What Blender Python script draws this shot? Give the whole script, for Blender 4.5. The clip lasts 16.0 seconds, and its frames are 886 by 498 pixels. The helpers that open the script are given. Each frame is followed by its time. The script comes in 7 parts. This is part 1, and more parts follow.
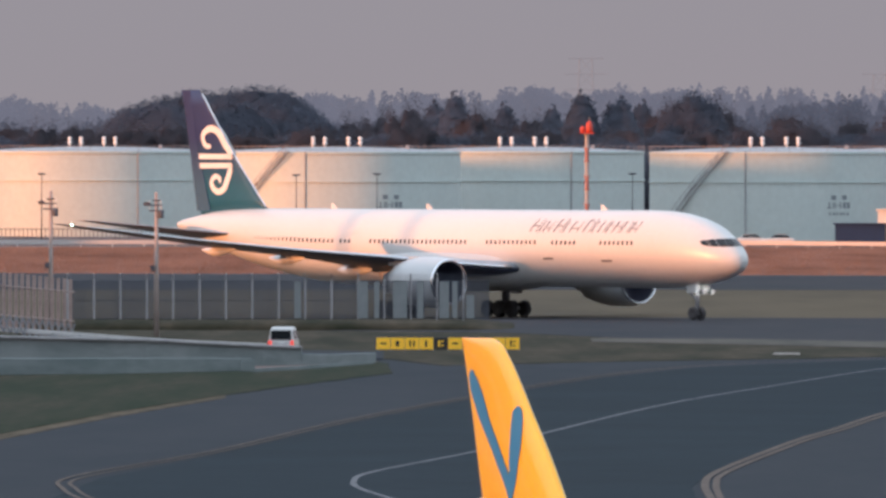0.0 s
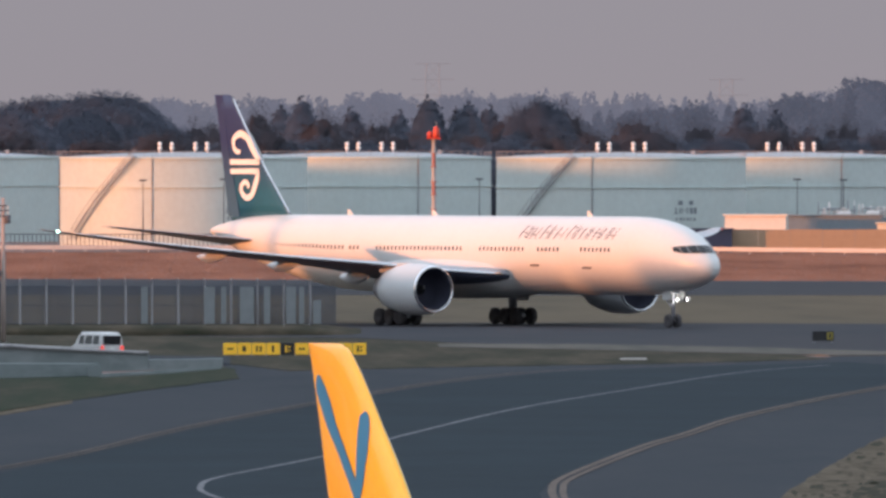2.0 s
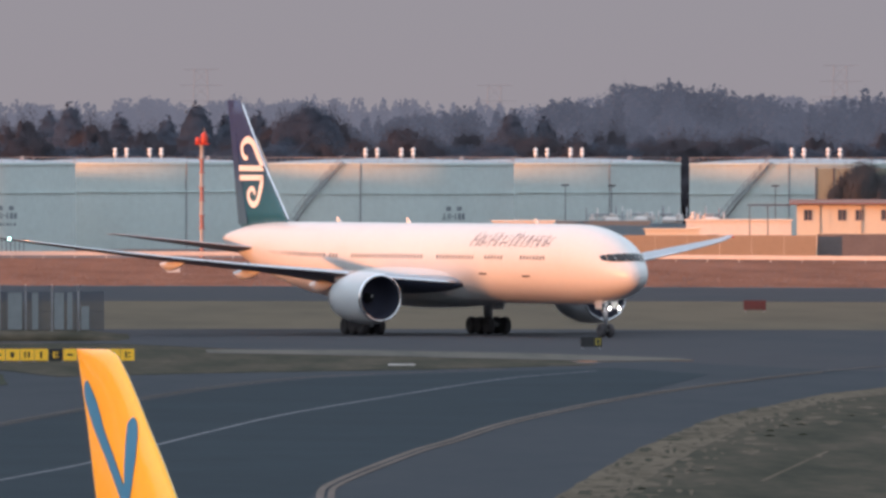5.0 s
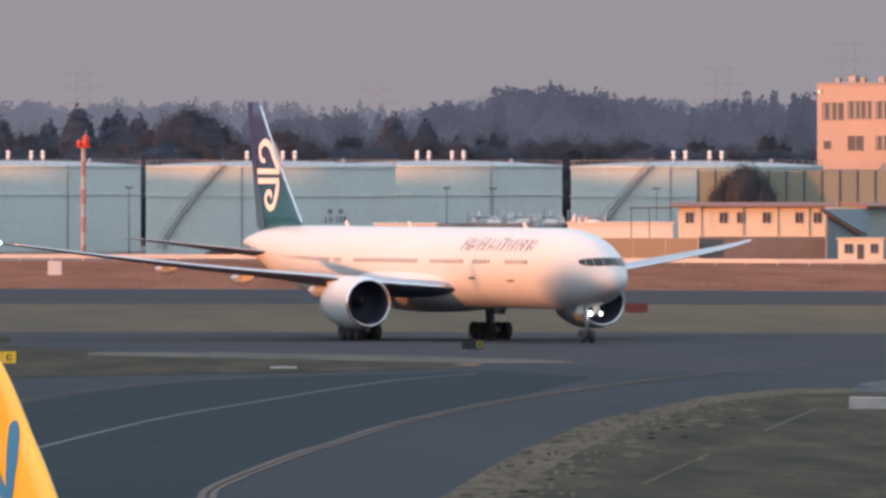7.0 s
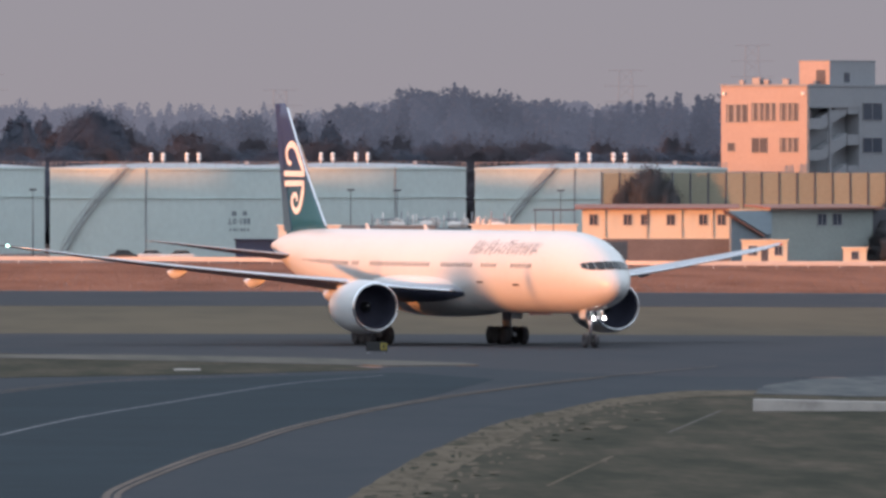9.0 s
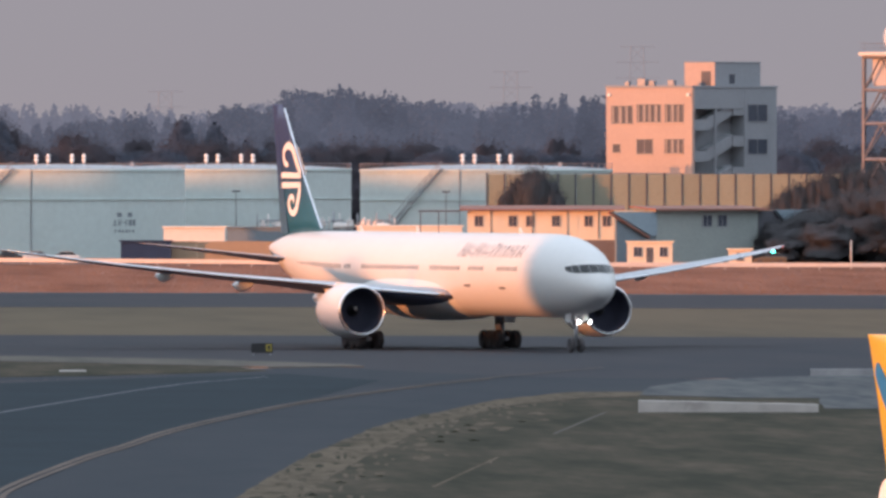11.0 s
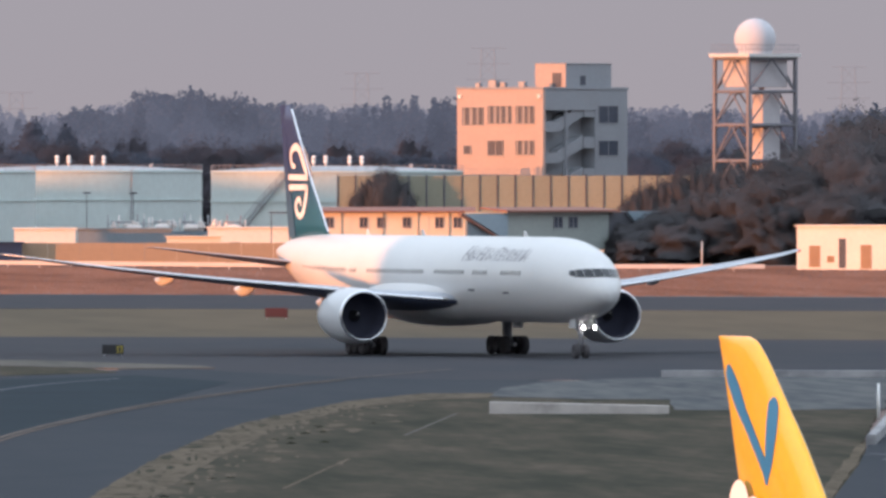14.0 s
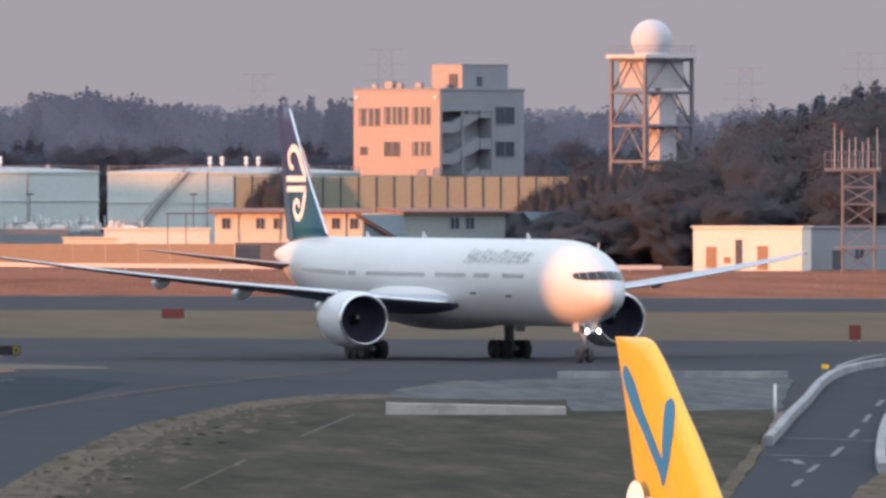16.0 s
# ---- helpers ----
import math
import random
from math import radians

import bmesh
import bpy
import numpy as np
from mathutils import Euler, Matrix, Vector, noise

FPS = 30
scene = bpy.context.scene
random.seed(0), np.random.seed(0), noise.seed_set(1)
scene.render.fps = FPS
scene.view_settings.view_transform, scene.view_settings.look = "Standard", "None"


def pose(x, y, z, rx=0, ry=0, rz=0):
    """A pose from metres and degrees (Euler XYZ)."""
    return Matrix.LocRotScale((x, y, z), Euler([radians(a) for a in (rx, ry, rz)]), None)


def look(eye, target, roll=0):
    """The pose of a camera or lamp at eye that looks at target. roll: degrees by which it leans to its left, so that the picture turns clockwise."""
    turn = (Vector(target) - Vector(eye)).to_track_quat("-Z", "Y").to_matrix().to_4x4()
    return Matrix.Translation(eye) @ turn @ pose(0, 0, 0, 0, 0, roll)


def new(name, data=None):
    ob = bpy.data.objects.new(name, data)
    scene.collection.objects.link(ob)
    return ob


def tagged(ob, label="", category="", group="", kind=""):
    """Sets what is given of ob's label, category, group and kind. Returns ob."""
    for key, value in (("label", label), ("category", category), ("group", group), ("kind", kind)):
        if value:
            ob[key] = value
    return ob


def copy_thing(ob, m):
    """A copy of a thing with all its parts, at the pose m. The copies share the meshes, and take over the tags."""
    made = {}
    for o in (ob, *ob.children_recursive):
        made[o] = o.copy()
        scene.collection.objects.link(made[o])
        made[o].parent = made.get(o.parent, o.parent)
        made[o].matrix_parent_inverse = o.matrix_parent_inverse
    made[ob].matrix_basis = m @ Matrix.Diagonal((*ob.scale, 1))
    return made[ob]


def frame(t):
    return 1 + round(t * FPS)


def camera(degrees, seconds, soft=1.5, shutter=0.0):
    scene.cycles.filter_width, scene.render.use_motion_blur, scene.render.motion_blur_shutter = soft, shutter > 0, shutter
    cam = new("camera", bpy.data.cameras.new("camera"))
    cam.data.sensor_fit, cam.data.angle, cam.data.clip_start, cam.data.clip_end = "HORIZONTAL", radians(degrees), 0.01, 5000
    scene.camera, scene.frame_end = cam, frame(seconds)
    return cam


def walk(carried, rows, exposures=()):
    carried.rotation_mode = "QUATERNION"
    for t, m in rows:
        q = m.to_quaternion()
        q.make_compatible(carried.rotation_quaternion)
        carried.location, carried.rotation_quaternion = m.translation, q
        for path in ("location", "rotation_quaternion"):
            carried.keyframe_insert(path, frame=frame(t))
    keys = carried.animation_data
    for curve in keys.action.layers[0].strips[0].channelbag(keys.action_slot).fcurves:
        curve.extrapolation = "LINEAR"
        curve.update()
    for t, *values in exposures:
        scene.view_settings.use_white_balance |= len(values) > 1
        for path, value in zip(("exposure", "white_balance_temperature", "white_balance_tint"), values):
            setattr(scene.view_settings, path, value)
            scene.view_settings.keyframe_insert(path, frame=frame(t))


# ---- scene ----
# Camera on a fixed tripod on a terminal's observation deck, slowly panning after a taxiing airliner.
EYE = 14.93
cam = camera(2.7314, 16.0, soft=3.0)
# seconds, yaw (degrees, clockwise from +Y), pitch (degrees)
PAN = [
    (0.0, 0.0, -0.3582), (0.5, 0.1281, -0.353), (1.0, 0.2429, -0.3482), (1.5, 0.3575, -0.3449), (2.0, 0.4722, -0.342),
    (2.5, 0.5976, -0.3372), (3.0, 0.7231, -0.3341), (3.5, 0.8433, -0.3314), (4.0, 0.96, -0.3288), (4.5, 1.0759, -0.3263),
    (7.0, 1.5524, -0.3156), (7.5, 1.6221, -0.3138), (8.0, 1.697, -0.312), (10.5, 2.103, -0.306), (11.0, 2.2023, -0.3053),
    (11.5, 2.2972, -0.3046), (12.0, 2.3748, -0.3038), (12.5, 2.4479, -0.3028), (13.0, 2.5211, -0.3021), (13.5, 2.5917, -0.3012),
    (14.0, 2.6622, -0.3007), (14.5, 2.7441, -0.3), (15.0, 2.8208, -0.2995), (15.5, 2.8992, -0.2986), (16.0, 2.9811, -0.2976),
]
walk(cam, [(t, pose(0, 0, EYE, 90 + p, 0, -y)) for t, y, p in PAN], exposures=[(0, 0.0), (4.5, 0.0), (7, 0.04), (11, 0.10), (12.5, 0.22), (16, 0.27)])

# ---- light: a low evening sun from the left, behind the camera ----
SUN_AZ, SUN_EL = 62.0, 3.0
TO_SUN = Vector((-math.sin(radians(SUN_AZ)) * math.cos(radians(SUN_EL)), -math.cos(radians(SUN_AZ)) * math.cos(radians(SUN_EL)), math.sin(radians(SUN_EL))))
world = bpy.data.worlds.new("world")
scene.world = world
world.use_nodes = True
wn = world.node_tree
sky = wn.nodes.new("ShaderNodeTexSky")
sky.sky_type, sky.sun_disc = "NISHITA", False
sky.sun_elevation, sky.sun_rotation = radians(SUN_EL), radians(180 + SUN_AZ)
sky.air_density, sky.dust_density, sky.ozone_density = 1.0, 2.0, 1.5
# evening haze: a dull lilac band along the horizon, clear blue above it
geo, sep, ramp, glow, both = (wn.nodes.new("ShaderNode" + n) for n in ("TexCoord", "SeparateXYZ", "ValToRGB", "VectorMath", "VectorMath"))
wn.links.new(geo.outputs["Generated"], sep.inputs[0])
wn.links.new(sep.outputs["Z"], ramp.inputs["Fac"])
ramp.color_ramp.elements[0].position, ramp.color_ramp.elements[0].color = 0.0, (0.312, 0.286, 0.321, 1)
ramp.color_ramp.elements[1].position, ramp.color_ramp.elements[1].color = 0.5, (0.93, 1.07, 1.27, 1)
e = ramp.color_ramp.elements.new(0.012)
e.color = (0.303, 0.290, 0.332, 1)
e = ramp.color_ramp.elements.new(0.12)
e.color = (0.55, 0.61, 0.69, 1)
glow.operation, both.operation = "SCALE", "ADD"
glow.inputs["Scale"].default_value = 0.035
wn.links.new(sky.outputs[0], glow.inputs[0])
wn.links.new(glow.outputs[0], both.inputs[0])
wn.links.new(ramp.outputs["Color"], both.inputs[1])
wn.links.new(both.outputs[0], wn.nodes["Background"].inputs["Color"])
wn.nodes["Background"].inputs["Strength"].default_value = 1.0
sun = new("sun", bpy.data.lights.new("sun", "SUN"))
sun.data.energy, sun.data.angle, sun.data.color = 4.8, radians(0.9), (1.0, 0.345, 0.115)
sun.matrix_world = look(TO_SUN * 50, (0, 0, 0))


# ---- materials ----
def mat(name, color, rough=0.6, metal=0.0, vary=0.12, size=1.0, bump=0.0, emit=0.0, emit_color=None, per_object=0.0, coat=0.0):
    """A surface whose colour varies at two scales: patches of `size` metres, and grain a tenth as large."""
    m = bpy.data.materials.new(name)
    m.use_nodes = True
    t, b = m.node_tree, m.node_tree.nodes["Principled BSDF"]
    b.inputs["Roughness"].default_value, b.inputs["Metallic"].default_value = rough, metal
    b.inputs["Coat Weight"].default_value = coat
    if rough > 0.82:
        b.inputs["Specular IOR Level"].default_value = 0.05
    geo = t.nodes.new("ShaderNodeTexCoord")
    big, small = t.nodes.new("ShaderNodeTexNoise"), t.nodes.new("ShaderNodeTexNoise")
    big.inputs["Scale"].default_value, small.inputs["Scale"].default_value = 1 / size, 9 / size
    big.inputs["Detail"].default_value, small.inputs["Detail"].default_value = 4, 3
    t.links.new(geo.outputs["Object"], big.inputs["Vector"])
    t.links.new(geo.outputs["Object"], small.inputs["Vector"])
    total = t.nodes.new("ShaderNodeMath")
    total.operation = "ADD"
    t.links.new(big.outputs["Fac"], total.inputs[0])
    t.links.new(small.outputs["Fac"], total.inputs[1])
    ramp = t.nodes.new("ShaderNodeMapRange")
    ramp.inputs["From Min"].default_value, ramp.inputs["From Max"].default_value = 0.65, 1.35
    ramp.inputs["To Min"].default_value, ramp.inputs["To Max"].default_value = 1 - vary, 1 + vary
    t.links.new(total.outputs[0], ramp.inputs["Value"])
    level = ramp.outputs[0]
    if per_object:
        info, spread, times = t.nodes.new("ShaderNodeObjectInfo"), t.nodes.new("ShaderNodeMapRange"), t.nodes.new("ShaderNodeMath")
        spread.inputs["To Min"].default_value, spread.inputs["To Max"].default_value = 1 - per_object, 1 + per_object
        times.operation = "MULTIPLY"
        t.links.new(info.outputs["Random"], spread.inputs["Value"])
        t.links.new(level, times.inputs[0])
        t.links.new(spread.outputs[0], times.inputs[1])
        level = times.outputs[0]
    mul = t.nodes.new("ShaderNodeVectorMath")
    mul.operation = "SCALE"
    mul.inputs[0].default_value = color[:3]
    t.links.new(level, mul.inputs["Scale"])
    t.links.new(mul.outputs[0], b.inputs["Base Color"])
    if bump:
        bp = t.nodes.new("ShaderNodeBump")
        bp.inputs["Strength"].default_value, bp.inputs["Distance"].default_value = bump, 0.02 * size
        t.links.new(small.outputs["Fac"], bp.inputs["Height"])
        t.links.new(bp.outputs[0], b.inputs["Normal"])
    if emit:
        b.inputs["Emission Color"].default_value = (*(emit_color or color)[:3], 1)
        b.inputs["Emission Strength"].default_value = emit
    return m


def blend_mat(name, colors, sizes, stretch=(1, 1, 1), rough=0.9, sharp=0.12):
    """Patchy ground: two colours mixed by noise at a large scale, grain of a third at a small one."""
    m = bpy.data.materials.new(name)
    m.use_nodes = True
    t, b = m.node_tree, m.node_tree.nodes["Principled BSDF"]
    b.inputs["Roughness"].default_value, b.inputs["Specular IOR Level"].default_value = rough, 0.05
    geo, mapping = t.nodes.new("ShaderNodeTexCoord"), t.nodes.new("ShaderNodeMapping")
    mapping.inputs["Scale"].default_value = stretch
    t.links.new(geo.outputs["Object"], mapping.inputs["Vector"])
    last = None
    for i, s in enumerate(sizes):
        n = t.nodes.new("ShaderNodeTexNoise")
        n.inputs["Scale"].default_value, n.inputs["Detail"].default_value, n.inputs["Roughness"].default_value = 1 / s, 5, 0.6
        t.links.new(mapping.outputs[0], n.inputs["Vector"])
        r = t.nodes.new("ShaderNodeMapRange")
        r.inputs["From Min"].default_value, r.inputs["From Max"].default_value = 0.5 - sharp, 0.5 + sharp
        t.links.new(n.outputs["Fac"], r.inputs["Value"])
        mix = t.nodes.new("ShaderNodeMix")
        mix.data_type = "RGBA"
        t.links.new(r.outputs[0], mix.inputs["Factor"])
        if last is None:
            mix.inputs["A"].default_value = (*colors[0], 1)
        else:
            t.links.new(last, mix.inputs["A"])
        mix.inputs["B"].default_value = (*colors[i + 1], 1)
        last = mix.outputs["Result"]
        if i:
            r.inputs["To Max"].default_value = 0.55
    t.links.new(last, b.inputs["Base Color"])
    return m


GRASS = blend_mat("dry_winter_grass", [(0.225, 0.165, 0.150), (0.150, 0.110, 0.100), (0.24, 0.178, 0.160)], [16, 7], (1, 0.08, 1))
GRASS_DULL = blend_mat("dull_olive_grass", [(0.126, 0.097, 0.066), (0.095, 0.076, 0.054), (0.137, 0.105, 0.072)], [20, 6], (1, 0.1, 1))
GRASS_GREEN = blend_mat("green_grass", [(0.026, 0.036, 0.021), (0.056, 0.051, 0.035), (0.025, 0.033, 0.020)], [3.5, 0.9], (1, 0.05, 1), sharp=0.12)
GRASS_MIX = blend_mat("island_grass", [(0.031, 0.031, 0.020), (0.094, 0.074, 0.053), (0.029, 0.029, 0.019)], [4.5, 1.1], (1, 0.1, 1), sharp=0.15)
ASPHALT = blend_mat("asphalt", [(0.051, 0.050, 0.056), (0.042, 0.045, 0.053), (0.058, 0.055, 0.060)], [26, 7], (1, 0.15, 1), rough=0.85)
ASPHALT_DARK = mat("dark_resurfaced_asphalt", (0.021, 0.031, 0.039), 0.85, vary=0.16, size=20)
ASPHALT_OLD = blend_mat("old_asphalt", [(0.043, 0.048, 0.056), (0.036, 0.042, 0.050), (0.050, 0.053, 0.060)], [18, 4], (1, 0.15, 1), rough=0.88)
CONCRETE = mat("pale_concrete", (0.25, 0.27, 0.28), 0.85, vary=0.12, size=6)
CONCRETE_WHITE = mat("white_concrete", (0.62, 0.60, 0.58), 0.8, vary=0.1, size=4)
PAVING = blend_mat("worn_pale_paving", [(0.080, 0.086, 0.090), (0.060, 0.066, 0.072), (0.160, 0.152, 0.146)], [6, 1.6], (1, 0.07, 1))
WALL_CONCRETE = blend_mat("weathered_green_grey_concrete", [(0.21, 0.24, 0.24), (0.155, 0.185, 0.185), (0.27, 0.295, 0.295)], [9, 2], (0.5, 0.5, 2))
KERB_GREY = blend_mat("weathered_kerb", [(0.36, 0.355, 0.36), (0.20, 0.20, 0.21), (0.44, 0.43, 0.42)], [5, 1.5])
SAND = blend_mat("bare_dry_soil", [(0.125, 0.096, 0.068), (0.062, 0.051, 0.034), (0.15, 0.115, 0.082)], [1.8, 0.5], (1, 0.1, 1), sharp=0.12)
DRY_STRIP = blend_mat("pale_dry_turf", [(0.125, 0.110, 0.095), (0.085, 0.080, 0.070), (0.15, 0.130, 0.110)], [9, 2], (1, 0.05, 1), sharp=0.14)
LINE_WHITE = mat("road_paint_white", (0.19, 0.19, 0.20), 0.9, vary=0.3, size=6)
LINE_YELLOW = mat("road_paint_faded_yellow", (0.145, 0.115, 0.10), 0.9, vary=0.3, size=6)
AIRFRAME = mat("white_aircraft_paint", (0.665, 0.658, 0.645), 0.36, vary=0.03, size=3, coat=0.2)
NACELLE = mat("pale_grey_aircraft_paint", (0.66, 0.67, 0.68), 0.35, vary=0.03, size=2)
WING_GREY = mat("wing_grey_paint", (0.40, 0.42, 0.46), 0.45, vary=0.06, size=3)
# dark blue-grey holds the shade under wings and tailplane
WING_UNDER_SHADE = mat("wing_underside_grey", (0.105, 0.12, 0.185), 0.5, vary=0.06, size=3)
BARE_METAL = mat("polished_aluminium", (0.80, 0.80, 0.82), 0.25, 1.0, vary=0.05, size=2)
FIN_PAINT = mat("graded_teal_to_violet_fin_paint", (0.018, 0.105, 0.16), 0.35, vary=0.06, size=3)
FIN_RUDDER = mat("rudder_grey_violet_paint", (0.045, 0.105, 0.17), 0.4, vary=0.06, size=3)
MARK_WHITE = mat("white_mark_paint", (0.82, 0.82, 0.80), 0.4, vary=0.02, size=2)
TITLE = mat("violet_title_paint", (0.028, 0.016, 0.05), 0.4, vary=0.05, size=1)
DARK_GLASS = mat("dark_window_glass", (0.015, 0.017, 0.02), 0.08, vary=0.1, size=0.5)
PANE = mat("blue_grey_window_pane", (0.075, 0.085, 0.11), 0.15, vary=0.15, size=0.8)
# dark colour for the shade inside the inlet, lifted a little for haze
INLET_SHADE = mat("dark_engine_inlet", (0.052, 0.054, 0.076), 0.9, vary=0.1, size=0.5)
# tyres paler than bare rubber: the haze is in their colour
RUBBER = mat("tyre_rubber", (0.088, 0.084, 0.090), 0.85, vary=0.15, size=0.4)
STEEL = mat("landing_gear_steel", (0.33, 0.33, 0.36), 0.5, 0.2, vary=0.1, size=0.4)
LAMP_GLOW = mat("taxi_light_glow", (1, 1, 1), 0.3, emit=22, emit_color=(1.0, 0.97, 0.92))
GREEN_GLOW = mat("green_position_light", (0.6, 1, 0.9), 0.3, emit=9, emit_color=(0.5, 1.0, 0.85))
TAIL_YELLOW = mat("bright_yellow_aircraft_paint", (0.72, 0.45, 0.025), 0.22, vary=0.05, size=1.5, coat=0.6)
TAIL_BLUE = mat("cyan_blue_mark_paint", (0.022, 0.165, 0.37), 0.4, vary=0.05, size=1)
TANK_WHITE = mat("pale_tank_paint", (0.505, 0.578, 0.560), 0.55, vary=0.07, size=7)
TANK_ROOF = mat("tank_roof_paint", (0.36, 0.37, 0.39), 0.6, vary=0.1, size=6)
DARK_STEEL = mat("weathered_dark_steel", (0.10, 0.10, 0.115), 0.7, 0.1, vary=0.2, size=2)
GREY_STEEL = mat("galvanised_grey_steel", (0.30, 0.30, 0.32), 0.6, 0.3, vary=0.15, size=2)
MAST_RED = mat("obstruction_red_paint", (0.55, 0.06, 0.035), 0.5, vary=0.1, size=1)
SIGN_YELLOW = mat("lit_yellow_sign_face", (0.72, 0.42, 0.03), 0.5, vary=0.06, size=1, emit=0.3)
# mast red paled to paint in the haze before it
MAST_PINK = mat("faded_red_mast_paint", (0.37, 0.17, 0.15), 0.6, vary=0.1, size=1)
MAST_PALE = mat("dirty_white_mast_paint", (0.42, 0.38, 0.37), 0.6, vary=0.1, size=1)
WORN_WHITE = blend_mat("worn_white_concrete", [(0.50, 0.46, 0.43), (0.33, 0.30, 0.28), (0.58, 0.53, 0.49)], [2, 0.5])
BOARD_RED = mat("dull_red_board", (0.07, 0.022, 0.027), 0.6, vary=0.1, size=1)
BLACK_PAINT = mat("black_paint", (0.02, 0.02, 0.022), 0.6, vary=0.1, size=1)
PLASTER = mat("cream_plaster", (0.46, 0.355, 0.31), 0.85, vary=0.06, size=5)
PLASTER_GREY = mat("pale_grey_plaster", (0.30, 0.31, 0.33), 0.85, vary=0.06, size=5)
WALL_TAN = mat("tan_panel_wall", (0.275, 0.265, 0.20), 0.8, vary=0.08, size=3, per_object=0.07)
ROOF_RED = mat("red_brown_sheet_roof", (0.28, 0.12, 0.09), 0.7, vary=0.12, size=2)
WHITE_RENDER = mat("white_render", (0.85, 0.75, 0.65), 0.85, vary=0.06, size=5)
BARK = mat("bark", (0.10, 0.075, 0.055), 0.9, vary=0.2, size=1)


def grade_fin(m):
    """The fin's paint runs from teal at its foot to violet-blue at its tip."""
    t, b = m.node_tree, m.node_tree.nodes["Principled BSDF"]
    geo, sep, ramp = t.nodes.new("ShaderNodeTexCoord"), t.nodes.new("ShaderNodeSeparateXYZ"), t.nodes.new("ShaderNodeMapRange")
    mix = t.nodes.new("ShaderNodeMix")
    mix.data_type = "RGBA"
    ramp.inputs["From Min"].default_value, ramp.inputs["From Max"].default_value = 10.5, 14.5
    t.links.new(geo.outputs["Object"], sep.inputs[0])
    t.links.new(sep.outputs["Z"], ramp.inputs["Value"])
    t.links.new(ramp.outputs[0], mix.inputs["Factor"])
    t.links.new(b.inputs["Base Color"].links[0].from_socket, mix.inputs["A"])
    mix.inputs["B"].default_value = (0.026, 0.036, 0.115, 1)
    t.links.new(mix.outputs["Result"], b.inputs["Base Color"])


grade_fin(FIN_PAINT)
grade_fin(FIN_RUDDER)


def let_through(m, color):
    """Foliage: thin leaves that pass half of the light on."""
    t, b = m.node_tree, m.node_tree.nodes["Principled BSDF"]
    thin, mix = t.nodes.new("ShaderNodeBsdfTranslucent"), t.nodes.new("ShaderNodeMixShader")
    thin.inputs["Color"].default_value = (*color, 1)
    out = t.nodes["Material Output"]
    t.links.new(b.outputs[0], mix.inputs[1])
    t.links.new(thin.outputs[0], mix.inputs[2])
    t.links.new(mix.outputs[0], out.inputs["Surface"])
    b.inputs["Specular IOR Level"].default_value = 0.1


# ---- mesh helpers ----
def part(name, bm, material, parent=None, label="", smooth=False, m=None):
    """Links a bmesh as one mesh object, under a thing or a part."""
    me = bpy.data.meshes.new(name)
    bm.to_mesh(me)
    bm.free()
    for f in (me.polygons if smooth else ()):
        f.use_smooth = True
    for mm in (material if isinstance(material, (list, tuple)) else [material]):
        me.materials.append(mm)
    ob = new(name, me)
    if parent:
        ob.parent = parent
    if m is not None:
        ob.matrix_basis = m
    if label:
        ob["label"] = label
    return ob


def again(ob, m, parent=None):
    """Another object on the same mesh."""
    o = new(ob.name.split(".")[0], ob.data)
    o.parent = parent or ob.parent
    o.matrix_basis = m
    if "label" in ob:
        o["label"] = ob["label"]
    return o


def box(bm, x0, x1, y0, y1, z0, z1, bevel=0.0):
    r = bmesh.ops.create_cube(bm, size=1, matrix=Matrix.Translation(((x0 + x1) / 2, (y0 + y1) / 2, (z0 + z1) / 2)) @ Matrix.Diagonal((abs(x1 - x0), abs(y1 - y0), abs(z1 - z0), 1)))
    if bevel:
        bmesh.ops.bevel(bm, geom=list({e for v in r["verts"] for e in v.link_edges}), offset=bevel, segments=2, affect="EDGES")
    return bm


def rod(bm, a, b, r0, r1=None, n=8):
    a, b = Vector(a), Vector(b)
    d = b - a
    m = Matrix.Translation((a + b) / 2) @ d.to_track_quat("Z", "Y").to_matrix().to_4x4()
    bmesh.ops.create_cone(bm, cap_ends=True, segments=n, radius1=r0, radius2=r0 if r1 is None else r1, depth=d.length, matrix=m)
    return bm


def loft(bm, rings, close=True, caps=True):
    """Skins a list of rings of equally many points."""
    vs = [[bm.verts.new(p) for p in ring] for ring in rings]
    n = len(vs[0])
    for a, b in zip(vs, vs[1:]):
        for i in range(n if close else n - 1):
            j = (i + 1) % n
            bm.faces.new((a[i], a[j], b[j], b[i]))
    if caps:
        bm.faces.new(vs[0][::-1])
        bm.faces.new(vs[-1])
    bmesh.ops.recalc_face_normals(bm, faces=bm.faces)
    return bm


def lathe(bm, profile, axis="Z", n=32, m=Matrix()):
    """Turns (radius, along) pairs round an axis."""
    rings = []
    for r, h in profile:
        ring = []
        for i in range(n):
            a = 2 * math.pi * i / n
            p = (r * math.cos(a), r * math.sin(a), h) if axis == "Z" else (h, r * math.cos(a), r * math.sin(a))
            ring.append(m @ Vector(p))
        rings.append(ring)
    return loft(bm, rings, caps=False)


